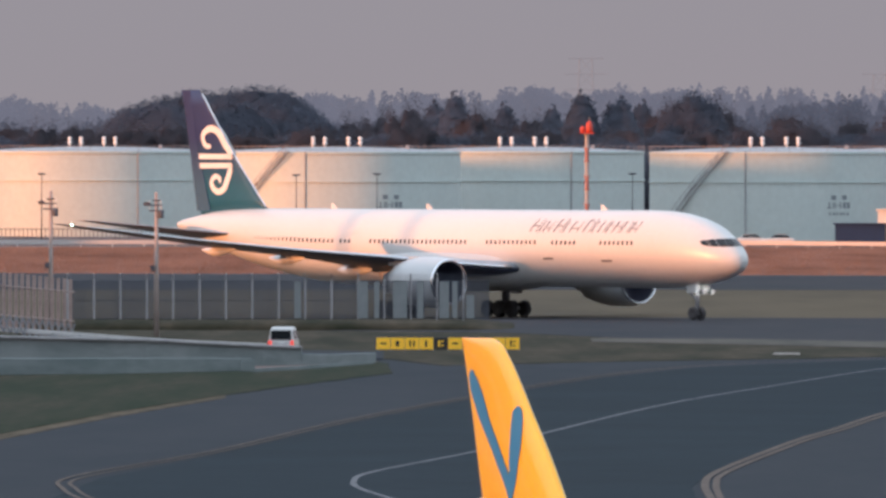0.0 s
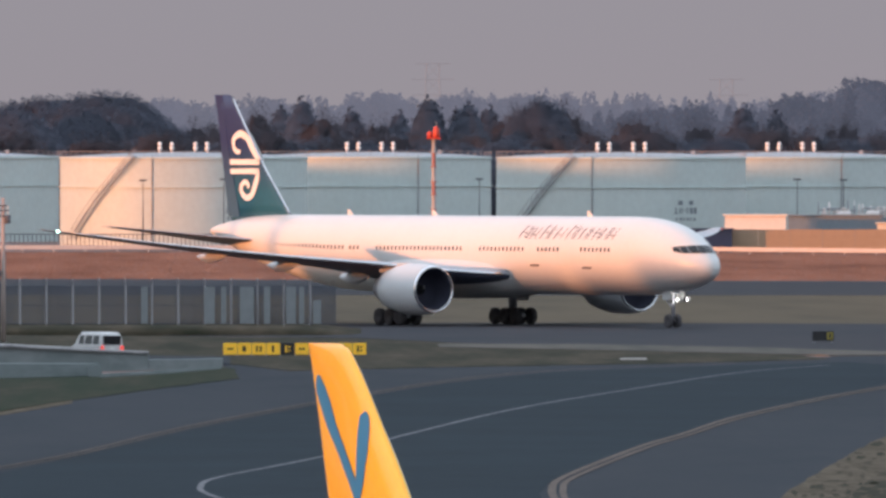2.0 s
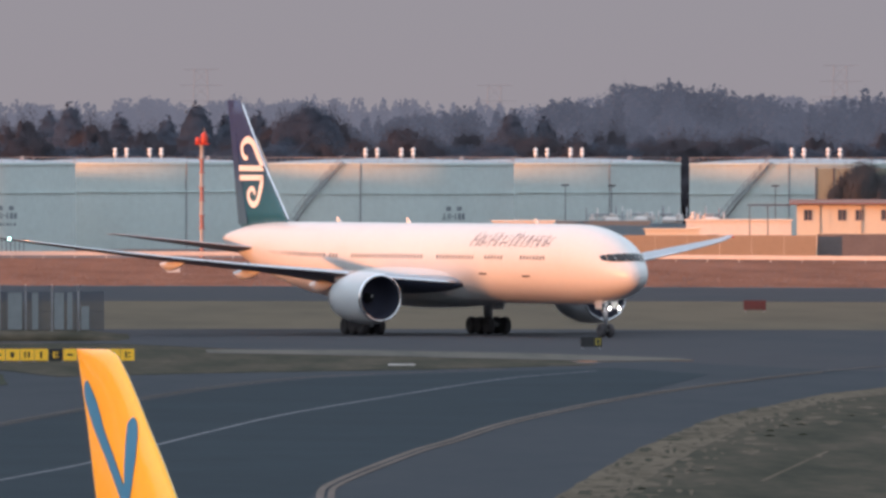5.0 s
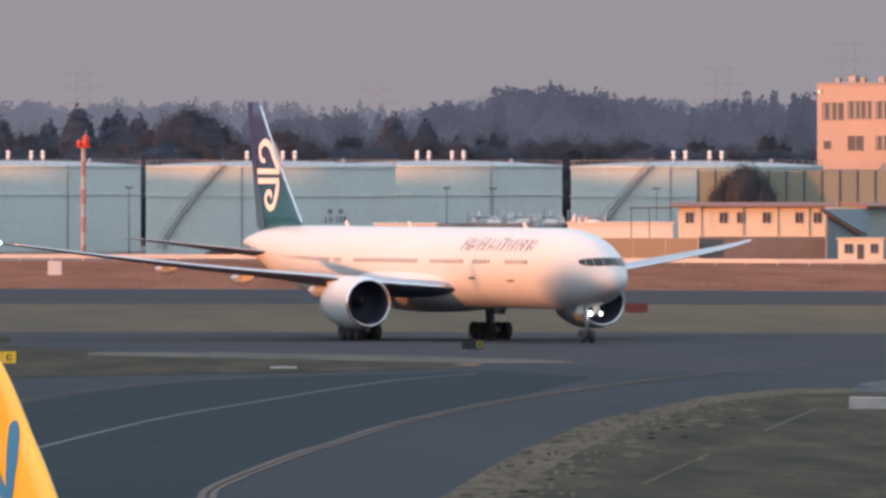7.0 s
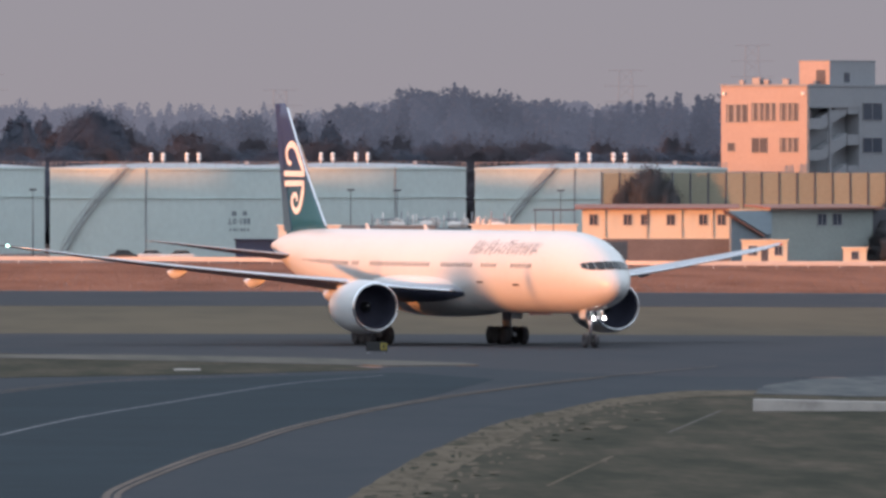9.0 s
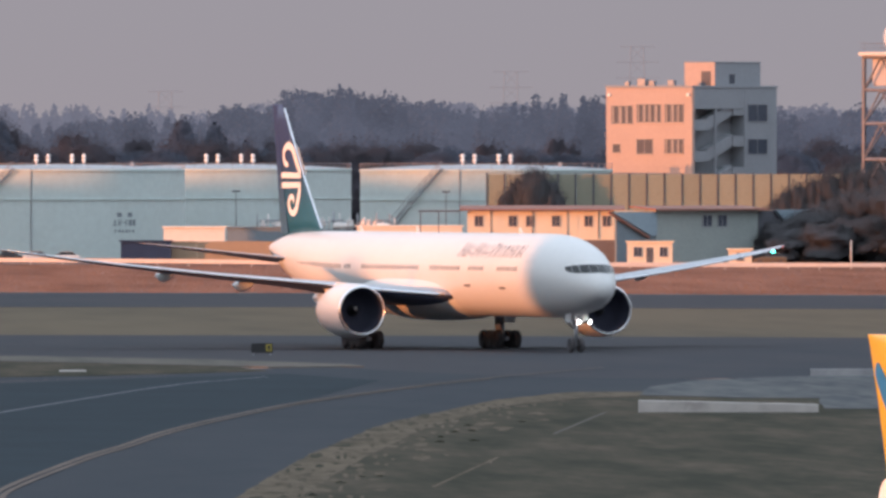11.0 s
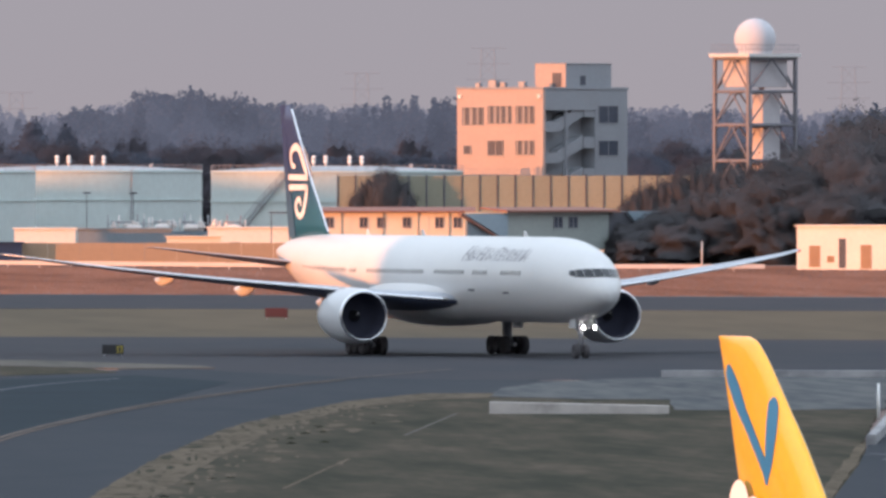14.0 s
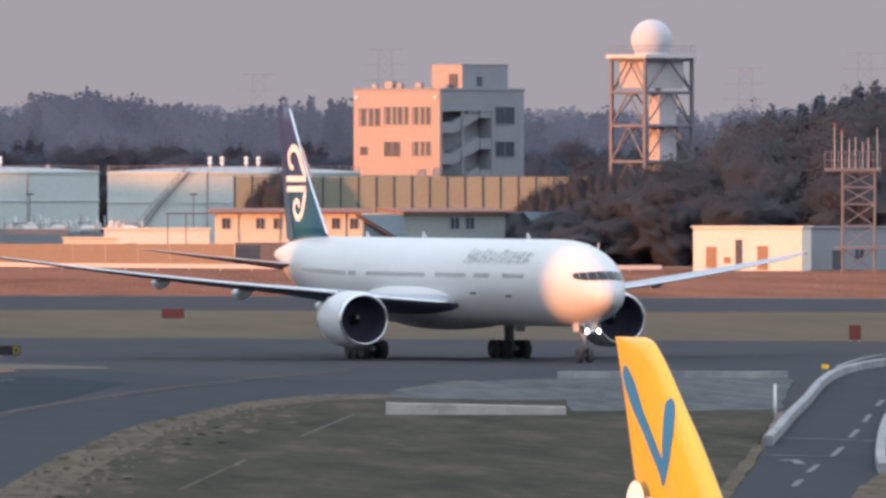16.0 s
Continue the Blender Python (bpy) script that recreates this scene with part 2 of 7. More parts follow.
def smooth_rows(rows, steps):
    """Catmull-Rom through rows of numbers."""
    r = np.array(rows, float)
    ext = np.vstack([2 * r[0] - r[1], r, 2 * r[-1] - r[-2]])
    out = []
    for i in range(1, len(ext) - 2):
        a, b, c, d = ext[i - 1:i + 3]
        for k in range(steps):
            t = k / steps
            out.append(0.5 * (2 * b + (c - a) * t + (2 * a - 5 * b + 4 * c - d) * t * t + (3 * b - a - 3 * c + d) * t ** 3))
    out.append(r[-1])
    return np.array(out)


def polar(b, d, z=0.0):
    """A place by its bearing in thousandths of a radian right of +Y and its distance."""
    return Vector((d * math.sin(b / 1000), d * math.cos(b / 1000), z))


def empty(name, label, category, m=None, group=""):
    e = new(name)
    if m is not None:
        e.matrix_basis = m
    return tagged(e, label, category, group)


def slab(name, outline, z, material, label, category, thick=0.5):
    """Flat paving with a real edge."""
    bm = bmesh.new()
    top = [bm.verts.new((p[0], p[1], z)) for p in outline]
    f = bm.faces.new(top)
    if f.normal.z < 0:
        f.normal_flip()
    ext = bmesh.ops.extrude_face_region(bm, geom=[f])
    for v in ext["geom"]:
        if isinstance(v, bmesh.types.BMVert):
            v.co.z = z - thick
    bmesh.ops.triangulate(bm, faces=[g for g in bm.faces if len(g.verts) > 4])
    bmesh.ops.recalc_face_normals(bm, faces=bm.faces)
    return tagged(part(name, bm, material), label, category, kind="structure")


def stripe(name, pts, width, z, material, label, steps=6):
    """A painted line along the ground through bearing and distance pairs."""
    c = smooth_rows([tuple(polar(*p).xy) for p in pts], steps)
    d = np.gradient(c, axis=0)
    n = np.stack([-d[:, 1], d[:, 0]], 1) / np.linalg.norm(d, axis=1)[:, None] * width / 2
    bm = bmesh.new()
    a = [bm.verts.new((*p, z)) for p in c + n]
    b = [bm.verts.new((*p, z)) for p in c - n]
    for i in range(len(c) - 1):
        bm.faces.new((a[i], b[i], b[i + 1], a[i + 1]))
    bmesh.ops.recalc_face_normals(bm, faces=bm.faces)
    if bm.faces[:][0].normal.z < 0:
        bmesh.ops.reverse_faces(bm, faces=bm.faces)
    return tagged(part(name, bm, material), label, "road marking", kind="structure")


# ---- ground ----
bm = bmesh.new()
bmesh.ops.create_grid(bm, x_segments=8, y_segments=8, size=4800)
tagged(part("ground", bm, GRASS), "dry brown winter grass of a flat airfield", "ground", kind="structure")


def area(*pts):
    return [polar(b, d) for b, d in pts]


def ragged(seed, *pts):
    """An outline whose edges wander, as where grass grows over soil."""
    rg = random.Random(seed)
    out = []
    for (b, d), (b2, d2) in zip(pts, pts[1:] + pts[:1]):
        n = max(1, int(math.hypot((b2 - b) * d / 1000, (d2 - d) * 0.25) / 1.6))
        for k in range(n):
            u = k / n
            jb, jd = (rg.uniform(-0.12, 0.12), rg.uniform(-0.8, 0.8)) if k else (0, 0)
            out.append(polar(b + (b2 - b) * u + jb, d + (d2 - d) * u + jd))
    return out


# airliner taxiway: a broad band from the far left to the near right
slab("taxiway_north", area((-60, 1500), (-24, 1480), (10, 1500), (40, 1490), (120, 1440), (120, 1010), (71, 1010), (69.4, 1180), (53.4, 1215), (46, 1200), (40, 1215), (30, 1262), (24.8, 1313), (9.6, 1352), (3.5, 1388), (-9, 1406), (-60, 1420)), 0.02, ASPHALT, "grey asphalt taxiway crossing the airfield", "taxiway")
# curving apron road in front
slab("taxiway_curve", area((-60, 700), (-60, 800), (-29.9, 838), (-23.8, 908), (-18, 980), (-11.7, 1062), (-6, 1128), (-2.5, 1178), (0, 1200), (9.6, 1212), (20, 1228), (27, 1262), (33, 1270), (40, 1232), (46, 1214), (53.4, 1206), (60, 1204), (60, 1180), (53, 1140), (45.5, 1136), (41.7, 1103), (39.2, 1058), (36.2, 1016), (31.6, 903), (27.7, 793), (25.6, 740), (24, 690)), 0.035, ASPHALT_OLD, "dark curving asphalt taxiway", "taxiway")
slab("taxiway_dark_lane", area((-22, 742), (-18.5, 800), (-12, 862), (-5.2, 950), (1.4, 1036), (8.3, 1126), (14, 1180), (22, 1210), (30, 1235), (35, 1200), (29.8, 1080), (24, 990), (20.6, 925), (18.4, 888), (14.2, 810), (13.4, 780), (13.8, 742)), 0.055, ASPHALT_DARK, "darker resurfaced asphalt lane", "taxiway", thick=0.01)
slab("far_taxiway", area((-80, 1770), (-24, 1770), (30, 1765), (76, 1735), (150, 1700), (150, 1860), (76, 1893), (30, 1935), (-24, 1975), (-80, 1990)), 0.02, ASPHALT, "far grey asphalt taxiway", "taxiway")
slab("middle_grass", area((-60, 1420), (-60, 1768), (-24, 1768), (30, 1763), (76, 1733), (130, 1705), (130, 1440), (40, 1490), (10, 1500), (-24, 1480)), 0.012, GRASS_DULL, "dull olive grass between two taxiways", "grass", thick=0.1)
slab("taxiway_shoulder", area((-3.4, 1136), (-2.2, 1150), (0.2, 1184), (0.6, 1192), (-2.9, 1226), (-3.6, 1218), (-3.0, 1166)), 0.03, ASPHALT_OLD, "dark asphalt shoulder beside a wall end", "taxiway")
slab("sandy_verge", ragged(4, (25.2, 735), (27.2, 793), (31.1, 903), (35.6, 1016), (38.6, 1060), (41.2, 1106), (45.4, 1142), (50, 1145), (50, 1126), (45.9, 1115), (42.4, 1085), (40.2, 1040), (38, 985), (34.6, 870), (31.2, 735)), 0.06, SAND, "bare sandy soil along a taxiway edge", "verge", thick=0.1)
slab("grass_island", ragged(3, (28.8, 735), (33.2, 868), (37.2, 983), (39.7, 1038), (42.1, 1082), (45.7, 1112), (49.5, 1122), (70.3, 1122), (69.9, 1060), (69.0, 941), (69.1, 735)), 0.08, GRASS_MIX, "patchy dry and green grass island", "grass", thick=0.1)
slab("green_verge", ragged(7, (-60, 1128), (-23.8, 1142), (-10.4, 1166), (-3.5, 1204), (-2.9, 1196), (-2.7, 1150), (-11.7, 1054), (-18, 985), (-23.8, 917), (-29.9, 849), (-60, 810)), 0.08, GRASS_GREEN, "dull green grass strip below a retaining wall", "grass", thick=0.1)
slab("sandy_kerb_strip", area((-60, 795), (-29.9, 834), (-23.8, 902), (-18, 970), (-11.7, 1044), (-11.7, 1054), (-18, 985), (-23.8, 917), (-29.9, 849), (-60, 810)), 0.06, SAND, "sandy dry strip at a taxiway edge", "verge", thick=0.1)
slab("dark_grass_island", ragged(5, (-40, 1240), (-14, 1238), (-3, 1222), (0, 1188), (9.6, 1210), (20, 1226), (29, 1252), (24.5, 1306), (9.6, 1345), (3.5, 1381), (-9, 1398), (-40, 1410)), 0.07, GRASS_MIX, "dull grass island between two taxiways", "grass", thick=0.1)
slab("dry_turf_strip", ragged(8, (8, 1343), (16, 1340), (24.6, 1322), (33.4, 1290), (34.2, 1276), (29, 1272), (22, 1290), (14, 1310), (8, 1322)), 0.085, DRY_STRIP, "pale dry turf strip between two taxiways", "verge", thick=0.1)
slab("paved_area", ragged(6, (49.0, 1126), (49.6, 1165), (52, 1195), (56, 1215), (60, 1222), (65, 1223), (70.9, 1214), (70.2, 1072), (64, 1066), (58.9, 1068), (58.7, 1112), (54, 1114)), 0.1, PAVING, "worn blue-grey concrete paving", "paving", thick=0.3)
slab("near_road", area((66.6, 735), (67.6, 802), (68.8, 877), (69.3, 935), (69.6, 973), (70.4, 1034), (71.3, 1104), (71.9, 1170), (72.7, 1226), (73.8, 1268), (75.6, 1300), (80, 1330), (130, 1340), (130, 735)), 0.09, ASPHALT_OLD, "dark asphalt service road", "road", thick=0.3)
slab("road_verge", ragged(9, (65.6, 735), (66.7, 802), (67.9, 877), (68.9, 940), (69.25, 950), (69.2, 930), (68.7, 877), (67.5, 802), (66.5, 735)), 0.12, SAND, "bare soil beside a service road", "verge", thick=0.1)
slab("road_corner_verge", ragged(10, (73.6, 780), (74.5, 825), (75.2, 848), (76.0, 862), (82, 875), (82, 780)), 0.13, SAND, "bare soil inside a road bend", "verge", thick=0.1)

stripe("worn_track", [(37.9, 818), (39.6, 855), (41.4, 897)], 0.22, 0.1, SAND, "thin worn track through the grass")
stripe("worn_track", [(44.4, 971), (45.8, 1010), (47.2, 1052)], 0.22, 0.1, DRY_STRIP, "thin worn track through the grass")
stripe("taxi_line_left", [(-18.9, 745), (-20.4, 775), (-19.9, 805), (-12.3, 870), (-5.6, 958), (1.1, 1043), (8.1, 1135), (14.2, 1190), (24, 1228)], 0.22, 0.07, LINE_YELLOW, "faded double taxiway edge line")
stripe("taxi_line_left_inner", [(-18.3, 745), (-19.7, 775), (-19.3, 803), (-11.9, 867), (-5.2, 955), (1.5, 1040), (8.5, 1132), (14.6, 1187), (24, 1224)], 0.18, 0.07, LINE_YELLOW, "faded double taxiway edge line")
stripe("taxi_line_middle", [(-2.5, 752), (-4.4, 776), (-4.8, 792), (-3.8, 815), (1.7, 867), (5.8, 925), (11.9, 1017), (17.9, 1094), (24.0, 1176), (29, 1218)], 0.28, 0.07, LINE_WHITE, "worn white taxiway centre line")
stripe("taxi_line_right", [(14.5, 752), (14.1, 786), (14.9, 819), (18.9, 897), (21.0, 932), (24.3, 997), (30.1, 1087), (36.2, 1162), (40.8, 1212), (47, 1270)], 0.35, 0.07, LINE_YELLOW, "faded double taxiway edge line")
stripe("taxi_line_right_inner", [(15.0, 752), (14.7, 786), (15.4, 817), (19.3, 894), (21.4, 929), (24.7, 994), (30.5, 1084), (36.5, 1159), (41.1, 1209)], 0.3, 0.07, LINE_YELLOW, "faded double taxiway edge line")
def kerb(name, pts, thick, height, z, material, label):
    """A raised kerb along bearing and distance pairs."""
    c = smooth_rows([tuple(polar(*p).xy) for p in pts], 6)
    d = np.gradient(c, axis=0)
    n = np.stack([-d[:, 1], d[:, 0]], 1) / np.linalg.norm(d, axis=1)[:, None] * thick / 2
    e = 0.06
    rings = [[Vector((*(q - w), z - 0.1)), Vector((*(q - w), z + height - e)), Vector((*(q - w * 0.7), z + height)), Vector((*(q + w * 0.7), z + height)), Vector((*(q + w), z + height - e)), Vector((*(q + w), z - 0.1))] for q, w in zip(c, n)]
    return tagged(part(name, loft(bmesh.new(), rings), material), label, "kerb", kind="structure")


kerb("road_kerb", [(69.5, 941), (70.0, 973), (70.76, 1034), (71.67, 1104), (72.28, 1170), (73.04, 1222), (74.1, 1260), (75.87, 1293), (79, 1318), (84, 1330)], 0.5, 0.52, 0.09, KERB_GREY, "broad pale raised kerb of a service road")
kerb("road_kerb", [(75.75, 858), (75.6, 880), (75.6, 920), (75.8, 985), (76.3, 1050), (77.2, 1110)], 0.5, 0.5, 0.09, KERB_GREY, "broad pale raised kerb of a service road")
stripe("road_rail_line", [(73.2, 1262), (74.2, 1300), (75.6, 1335), (79, 1362)], 0.3, 0.4, KERB_GREY, "thin pale line beyond a kerb")
for b0, d0, b1, d1 in ((70.9, 825, 71.3, 842), (71.7, 862, 72.2, 882), (72.95, 906, 73.5, 934), (73.95, 967, 74.35, 994), (74.7, 1023, 75.0, 1051), (75.4, 1087, 75.7, 1113)):
    stripe("lane_dash", [(b0, d0), (b1, d1)], 0.3, 0.12, LINE_WHITE, "white lane dash")
stripe("lane_cross_line", [(69.4, 911), (71.2, 908), (72.9, 906)], 0.9, 0.12, LINE_WHITE, "white line across a service road")
stripe("lane_cross_line", [(70.3, 966), (73, 960), (75.8, 954)], 0.6, 0.12, LINE_WHITE, "faint white line across a service road")
stripe("lane_arrow", [(70.3, 893), (70.8, 897), (71.3, 884)], 0.5, 0.12, LINE_WHITE, "worn white painted arrow")


# ---- the airliner: nose at x 0, tail towards -x, port side +y, ground at z 0 ----
FUSELAGE = smooth_rows([
    (0.0, 4.70, 0.03, 0.03), (-0.2, 4.72, 0.56, 0.55), (-0.8, 4.82, 1.08, 1.06), (-2.0, 5.02, 1.68, 1.68), (-3.6, 5.26, 2.22, 2.3), (-5.6, 5.45, 2.66, 2.73),
    (-8.0, 5.57, 2.95, 3.01), (-11.0, 5.62, 3.09, 3.1), (-18, 5.62, 3.1, 3.1), (-30, 5.62, 3.1, 3.1), (-42, 5.62, 3.1, 3.1), (-49, 5.64, 3.1, 3.08),
    (-54, 5.78, 3.02, 2.95), (-59, 6.12, 2.75, 2.6), (-64, 6.58, 2.25, 2.1), (-68, 6.98, 1.5, 1.48), (-71, 7.22, 0.78, 0.82), (-72.8, 7.32, 0.36, 0.4), (-73.6, 7.34, 0.1, 0.14)], 5)


def hull(x):
    """Centre height, half width and half height of the fuselage at x."""
    k = FUSELAGE[::-1]
    return [float(np.interp(x, k[:, 0], k[:, i])) for i in (1, 2, 3)]


def on_hull(x, z, out=0.02, side=-1):
    """The place on the fuselage's side at x and height z."""
    c, w, h = hull(x)
    s = max(-1.0, min(1.0, (z - c) / h))
    return Vector((x, side * (w * math.sqrt(1 - s * s) + out), z))


def skin_patch(bm, corners, out=0.02, side=-1, n=3):
    """A patch that follows the fuselage's side; corners as (x, z), counter-clockwise seen from starboard."""
    (x0, z0), (x1, z1), (x2, z2), (x3, z3) = corners
    up = max(1, math.ceil(max(abs(z1 - z0), abs(z2 - z3)) / 0.3))
    g = []
    for i in range(n + 1):
        t = i / n
        ax, az, bx, bz = x0 + (x3 - x0) * t, z0 + (z3 - z0) * t, x1 + (x2 - x1) * t, z1 + (z2 - z1) * t
        g.append([bm.verts.new(on_hull(ax + (bx - ax) * k / up, az + (bz - az) * k / up, out, side)) for k in range(up + 1)])
    for a, b in zip(g, g[1:]):
        for k in range(up):
            q = (a[k], a[k + 1], b[k + 1], b[k])
            bm.faces.new(q if side < 0 else q[::-1])


def airfoil(le, te, thick, z_le, z_te, n=10):
    """A closed aerofoil ring in x and z."""
    pts = []
    for k in range(n + 1):
        u = 0.5 * (1 - math.cos(math.pi * k / n))
        t = thick * (1.48 * math.sqrt(u) - 0.63 * u - 1.76 * u * u + 1.42 * u ** 3 - 0.51 * u ** 4) * 1.0
        pts.append((u, t))
    ring = [(le + (te - le) * u, z_le + (z_te - z_le) * u + t) for u, t in pts]
    ring += [(le + (te - le) * u, z_le + (z_te - z_le) * u - t * 0.75) for u, t in pts[-2:0:-1]]
    return ring


def wing_mesh(stations, side):
    """stations: (y, leading edge x, trailing edge x, half thickness, z of leading edge, z of trailing edge)."""
    bm = bmesh.new()
    rings = [[Vector((x, side * s[0], z)) for x, z in airfoil(*s[1:])] for s in smooth_rows(stations, 3)]
    loft(bm, rings)
    # downward faces take the second, darker material: their shade is painted in
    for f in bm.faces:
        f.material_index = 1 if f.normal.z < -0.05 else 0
    return bm


def build_airliner():
    plane = empty("airliner", "white twin-engine wide-body airliner with teal and violet fin, taxiing", "airplane")
    # fuselage
    bm = bmesh.new()
    n = 40
    rings = [[Vector((x, w * math.cos(2 * math.pi * i / n), c + h * math.sin(2 * math.pi * i / n))) for i in range(n)] for x, c, w, h in FUSELAGE]
    loft(bm, rings)
    body = part("fuselage", bm, AIRFRAME, plane, "smooth white painted fuselage", smooth=True)
    # wing box fairing under the belly
    bm = bmesh.new()
    fair = smooth_rows([(-23.5, 4.7, 2.2, 1.6), (-26.5, 4.4, 2.95, 2.0), (-31, 4.2, 3.5, 2.05), (-38, 4.2, 3.55, 2.1), (-43, 4.35, 3.2, 1.95), (-47.5, 4.7, 2.4, 1.75)], 4)
    loft(bm, [[Vector((x, w * math.cos(2 * math.pi * i / 24), c + h * math.sin(2 * math.pi * i / 24))) for i in range(24)] for x, c, w, h in fair])
    part("belly_fairing", bm, AIRFRAME, plane, "white belly fairing", smooth=True)
    # cockpit windows
    glazing = part("cockpit_glazing", bmesh.new(), DARK_GLASS, plane)

    def nose_point(y, z, out=0.035):
        """The place on the nose at a lateral distance y and a height z, a little outside the skin."""
        lo, hi = -12.0, 0.0
        for _ in range(40):
            mid = (lo + hi) / 2
            c, w, h = hull(mid)
            if (y / w) ** 2 + ((z - c) / h) ** 2 < 1:
                lo = mid
            else:
                hi = mid
        c, w, h = hull(lo)
        n = Vector((0.55, y / w ** 2, (z - c) / h ** 2)).normalized()
        return Vector((lo, y, z)) + n * out

    for side in (-1, 1):
        # lateral distances of a pane's two edges, heights of its lower and upper corners
        for y0, y1, (a0, a1), (b0, b1) in ((0.02, 0.60, (5.90, 6.48), (5.88, 6.48)), (0.635, 1.16, (5.88, 6.48), (5.86, 6.44)), (1.195, 1.55, (5.86, 6.44), (5.88, 6.40)), (1.58, 1.86, (5.88, 6.40), (6.0, 6.30))):
            bm = bmesh.new()
            grid = [[bm.verts.new(nose_point(side * (y0 + (y1 - y0) * i / 4), (a0 + (b0 - a0) * i / 4) + ((a1 + (b1 - a1) * i / 4) - (a0 + (b0 - a0) * i / 4)) * k / 3)) for k in range(4)] for i in range(5)]
            for a, b in zip(grid, grid[1:]):
                for k in range(3):
                    q = (a[k], a[k + 1], b[k + 1], b[k])
                    bm.faces.new(q if side < 0 else q[::-1])
            part("cockpit_pane", bm, DARK_GLASS, glazing)
    # cabin windows, with gaps at the doors
    bm = bmesh.new()
    skin_patch(bm, [(0.11 - 20, 5.96), (0.11 - 20, 6.28), (-0.11 - 20, 6.28), (-0.11 - 20, 5.96)], 0.012, -1, 1)
    bmesh.ops.translate(bm, verts=bm.verts, vec=(20, 0, 0))
    first = None
    gaps = [(-9.6, -8.2), (-17.4, -14.4), (-22.6, -21.0), (-31.4, -28.9), (-46.6, -44.2), (-48.8, -48.0)]
    x = -10.4
    while x > -60.0:
        if not any(a < x < b for a, b in gaps):
            c, w, h = hull(x)
            if first is None:
                first = part("cabin_window", bm, DARK_GLASS, plane, m=pose(x, 0, 0))
            else:
                again(first, Matrix.Translation((x, 3.1 - w, (c - 5.62) * 0.6)), plane)
        x -= 0.56
    # doors: thin grey outlines
    for x in (-7.6, -16.0, -30.2, -45.6, -60.6):
        c, w, h = hull(x)
        bm = bmesh.new()
        z0, z1 = 5.0 + (c - 5.62) * 0.6, 6.95 + (c - 5.62) * 0.6
        for a, b, e, f in ((x, z0, x - 0.06, z1), (x - 1.1, z0, x - 1.16, z1), (x, z1 - 0.05, x - 1.16, z1), (x, z0, x - 1.16, z0 + 0.06)):
            skin_patch(bm, [(a, b), (a, f), (e, f), (e, b)], 0.012, -1, 3)
        part("cabin_door", bm, NACELLE, plane, "door outline with a small window")
    for x, z in ((-13.0, 4.6), (-20.4, 4.75)):
        bm = bmesh.new()
        skin_patch(bm, [(x, z), (x, z + 0.16), (x - 1.3, z + 0.16), (x - 1.3, z)], 0.015, -1, 2)
        part("hatch_handle", bm, DARK_STEEL, plane)
    # lettering band: plain slanted bars, one group for each character
    x = -10.3
    for word in ((0.86, 0.9, 0.84, 0.62, 0.84, 0.62, 0.9), (1.1, 0.66, 0.95), (0.8, 0.34, 0.92)):
        for k, wide in enumerate(word):
            top = 8.02 if k == len(word) - 1 else 7.84

            def bar(xa, za, xb, zb, t):
                bm = bmesh.new()
                skin_patch(bm, [(x - xa, za), (x - xb, zb), (x - xb - t, zb), (x - xa - t, za)], 0.02, -1, 1)
                part("title_bar", bm, TITLE, plane, "thin violet painted bar on the forward fuselage")
            lean = 0.36 * (top - 6.95)
            bar(wide - 0.16, 6.95, wide - 0.16 - lean, top, 0.14)
            if wide > 0.7:
                bar(0.0, 6.95, 0.0 - lean, top, 0.08)
            if wide > 0.5 and k % 3 != 1:
                bar(0.08 - 0.3 * lean, 7.22 + 0.1 * k, 0.08 - 0.36 * lean, 7.28 + 0.1 * k, wide - 0.3)
            x -= wide + 0.19
        x -= 0.42
    # aerials on the roof
    for x in (-17.5, -52.5, -40.0):
        bm = bmesh.new()
        loft(bm, [[(x + 0.4, -0.03, 8.68), (x + 0.4, 0.03, 8.68), (x - 0.5, 0.03, 8.68), (x - 0.5, -0.03, 8.68)], [(x - 0.25, -0.02, 9.15), (x - 0.25, 0.02, 9.15), (x - 0.55, 0.02, 9.15), (x - 0.55, -0.02, 9.15)]])
        part("blade_aerial", bm, AIRFRAME, plane)

    for side in (-1, 1):
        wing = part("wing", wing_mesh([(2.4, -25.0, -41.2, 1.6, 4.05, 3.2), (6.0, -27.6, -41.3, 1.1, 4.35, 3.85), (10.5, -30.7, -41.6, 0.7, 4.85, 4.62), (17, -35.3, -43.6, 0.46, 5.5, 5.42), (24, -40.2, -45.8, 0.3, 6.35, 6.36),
                                       (29, -43.6, -47.2, 0.15, 7.06, 7.06), (31.2, -45.6, -47.8, 0.09, 7.4, 7.4), (32.35, -47.2, -48.3, 0.04, 7.62, 7.62)], side), [WING_GREY, WING_UNDER_SHADE], plane, "light grey swept wing, underside darkened for its shade", smooth=True)
        # polished leading edge
        bm = bmesh.new()
        le = smooth_rows([(3.2, -25.55, 4.12, 0.13), (6.0, -27.55, 4.36, 0.12), (10.5, -30.65, 4.86, 0.105), (17, -35.25, 5.51, 0.09), (24, -40.15, 6.35, 0.07), (29, -43.55, 7.06, 0.06), (31, -45.4, 7.38, 0.04)], 4)
        loft(bm, [[Vector((x + 0.04 - 0.55 * r / 0.3 * (0.5 + 0.5 * math.cos(a * math.pi / 4)), side * y, z + r * math.sin(a * math.pi / 4))) for a in range(8)] for y, x, z, r in le])
        part("leading_edge", bm, BARE_METAL, wing, "polished metal leading edge", smooth=True)
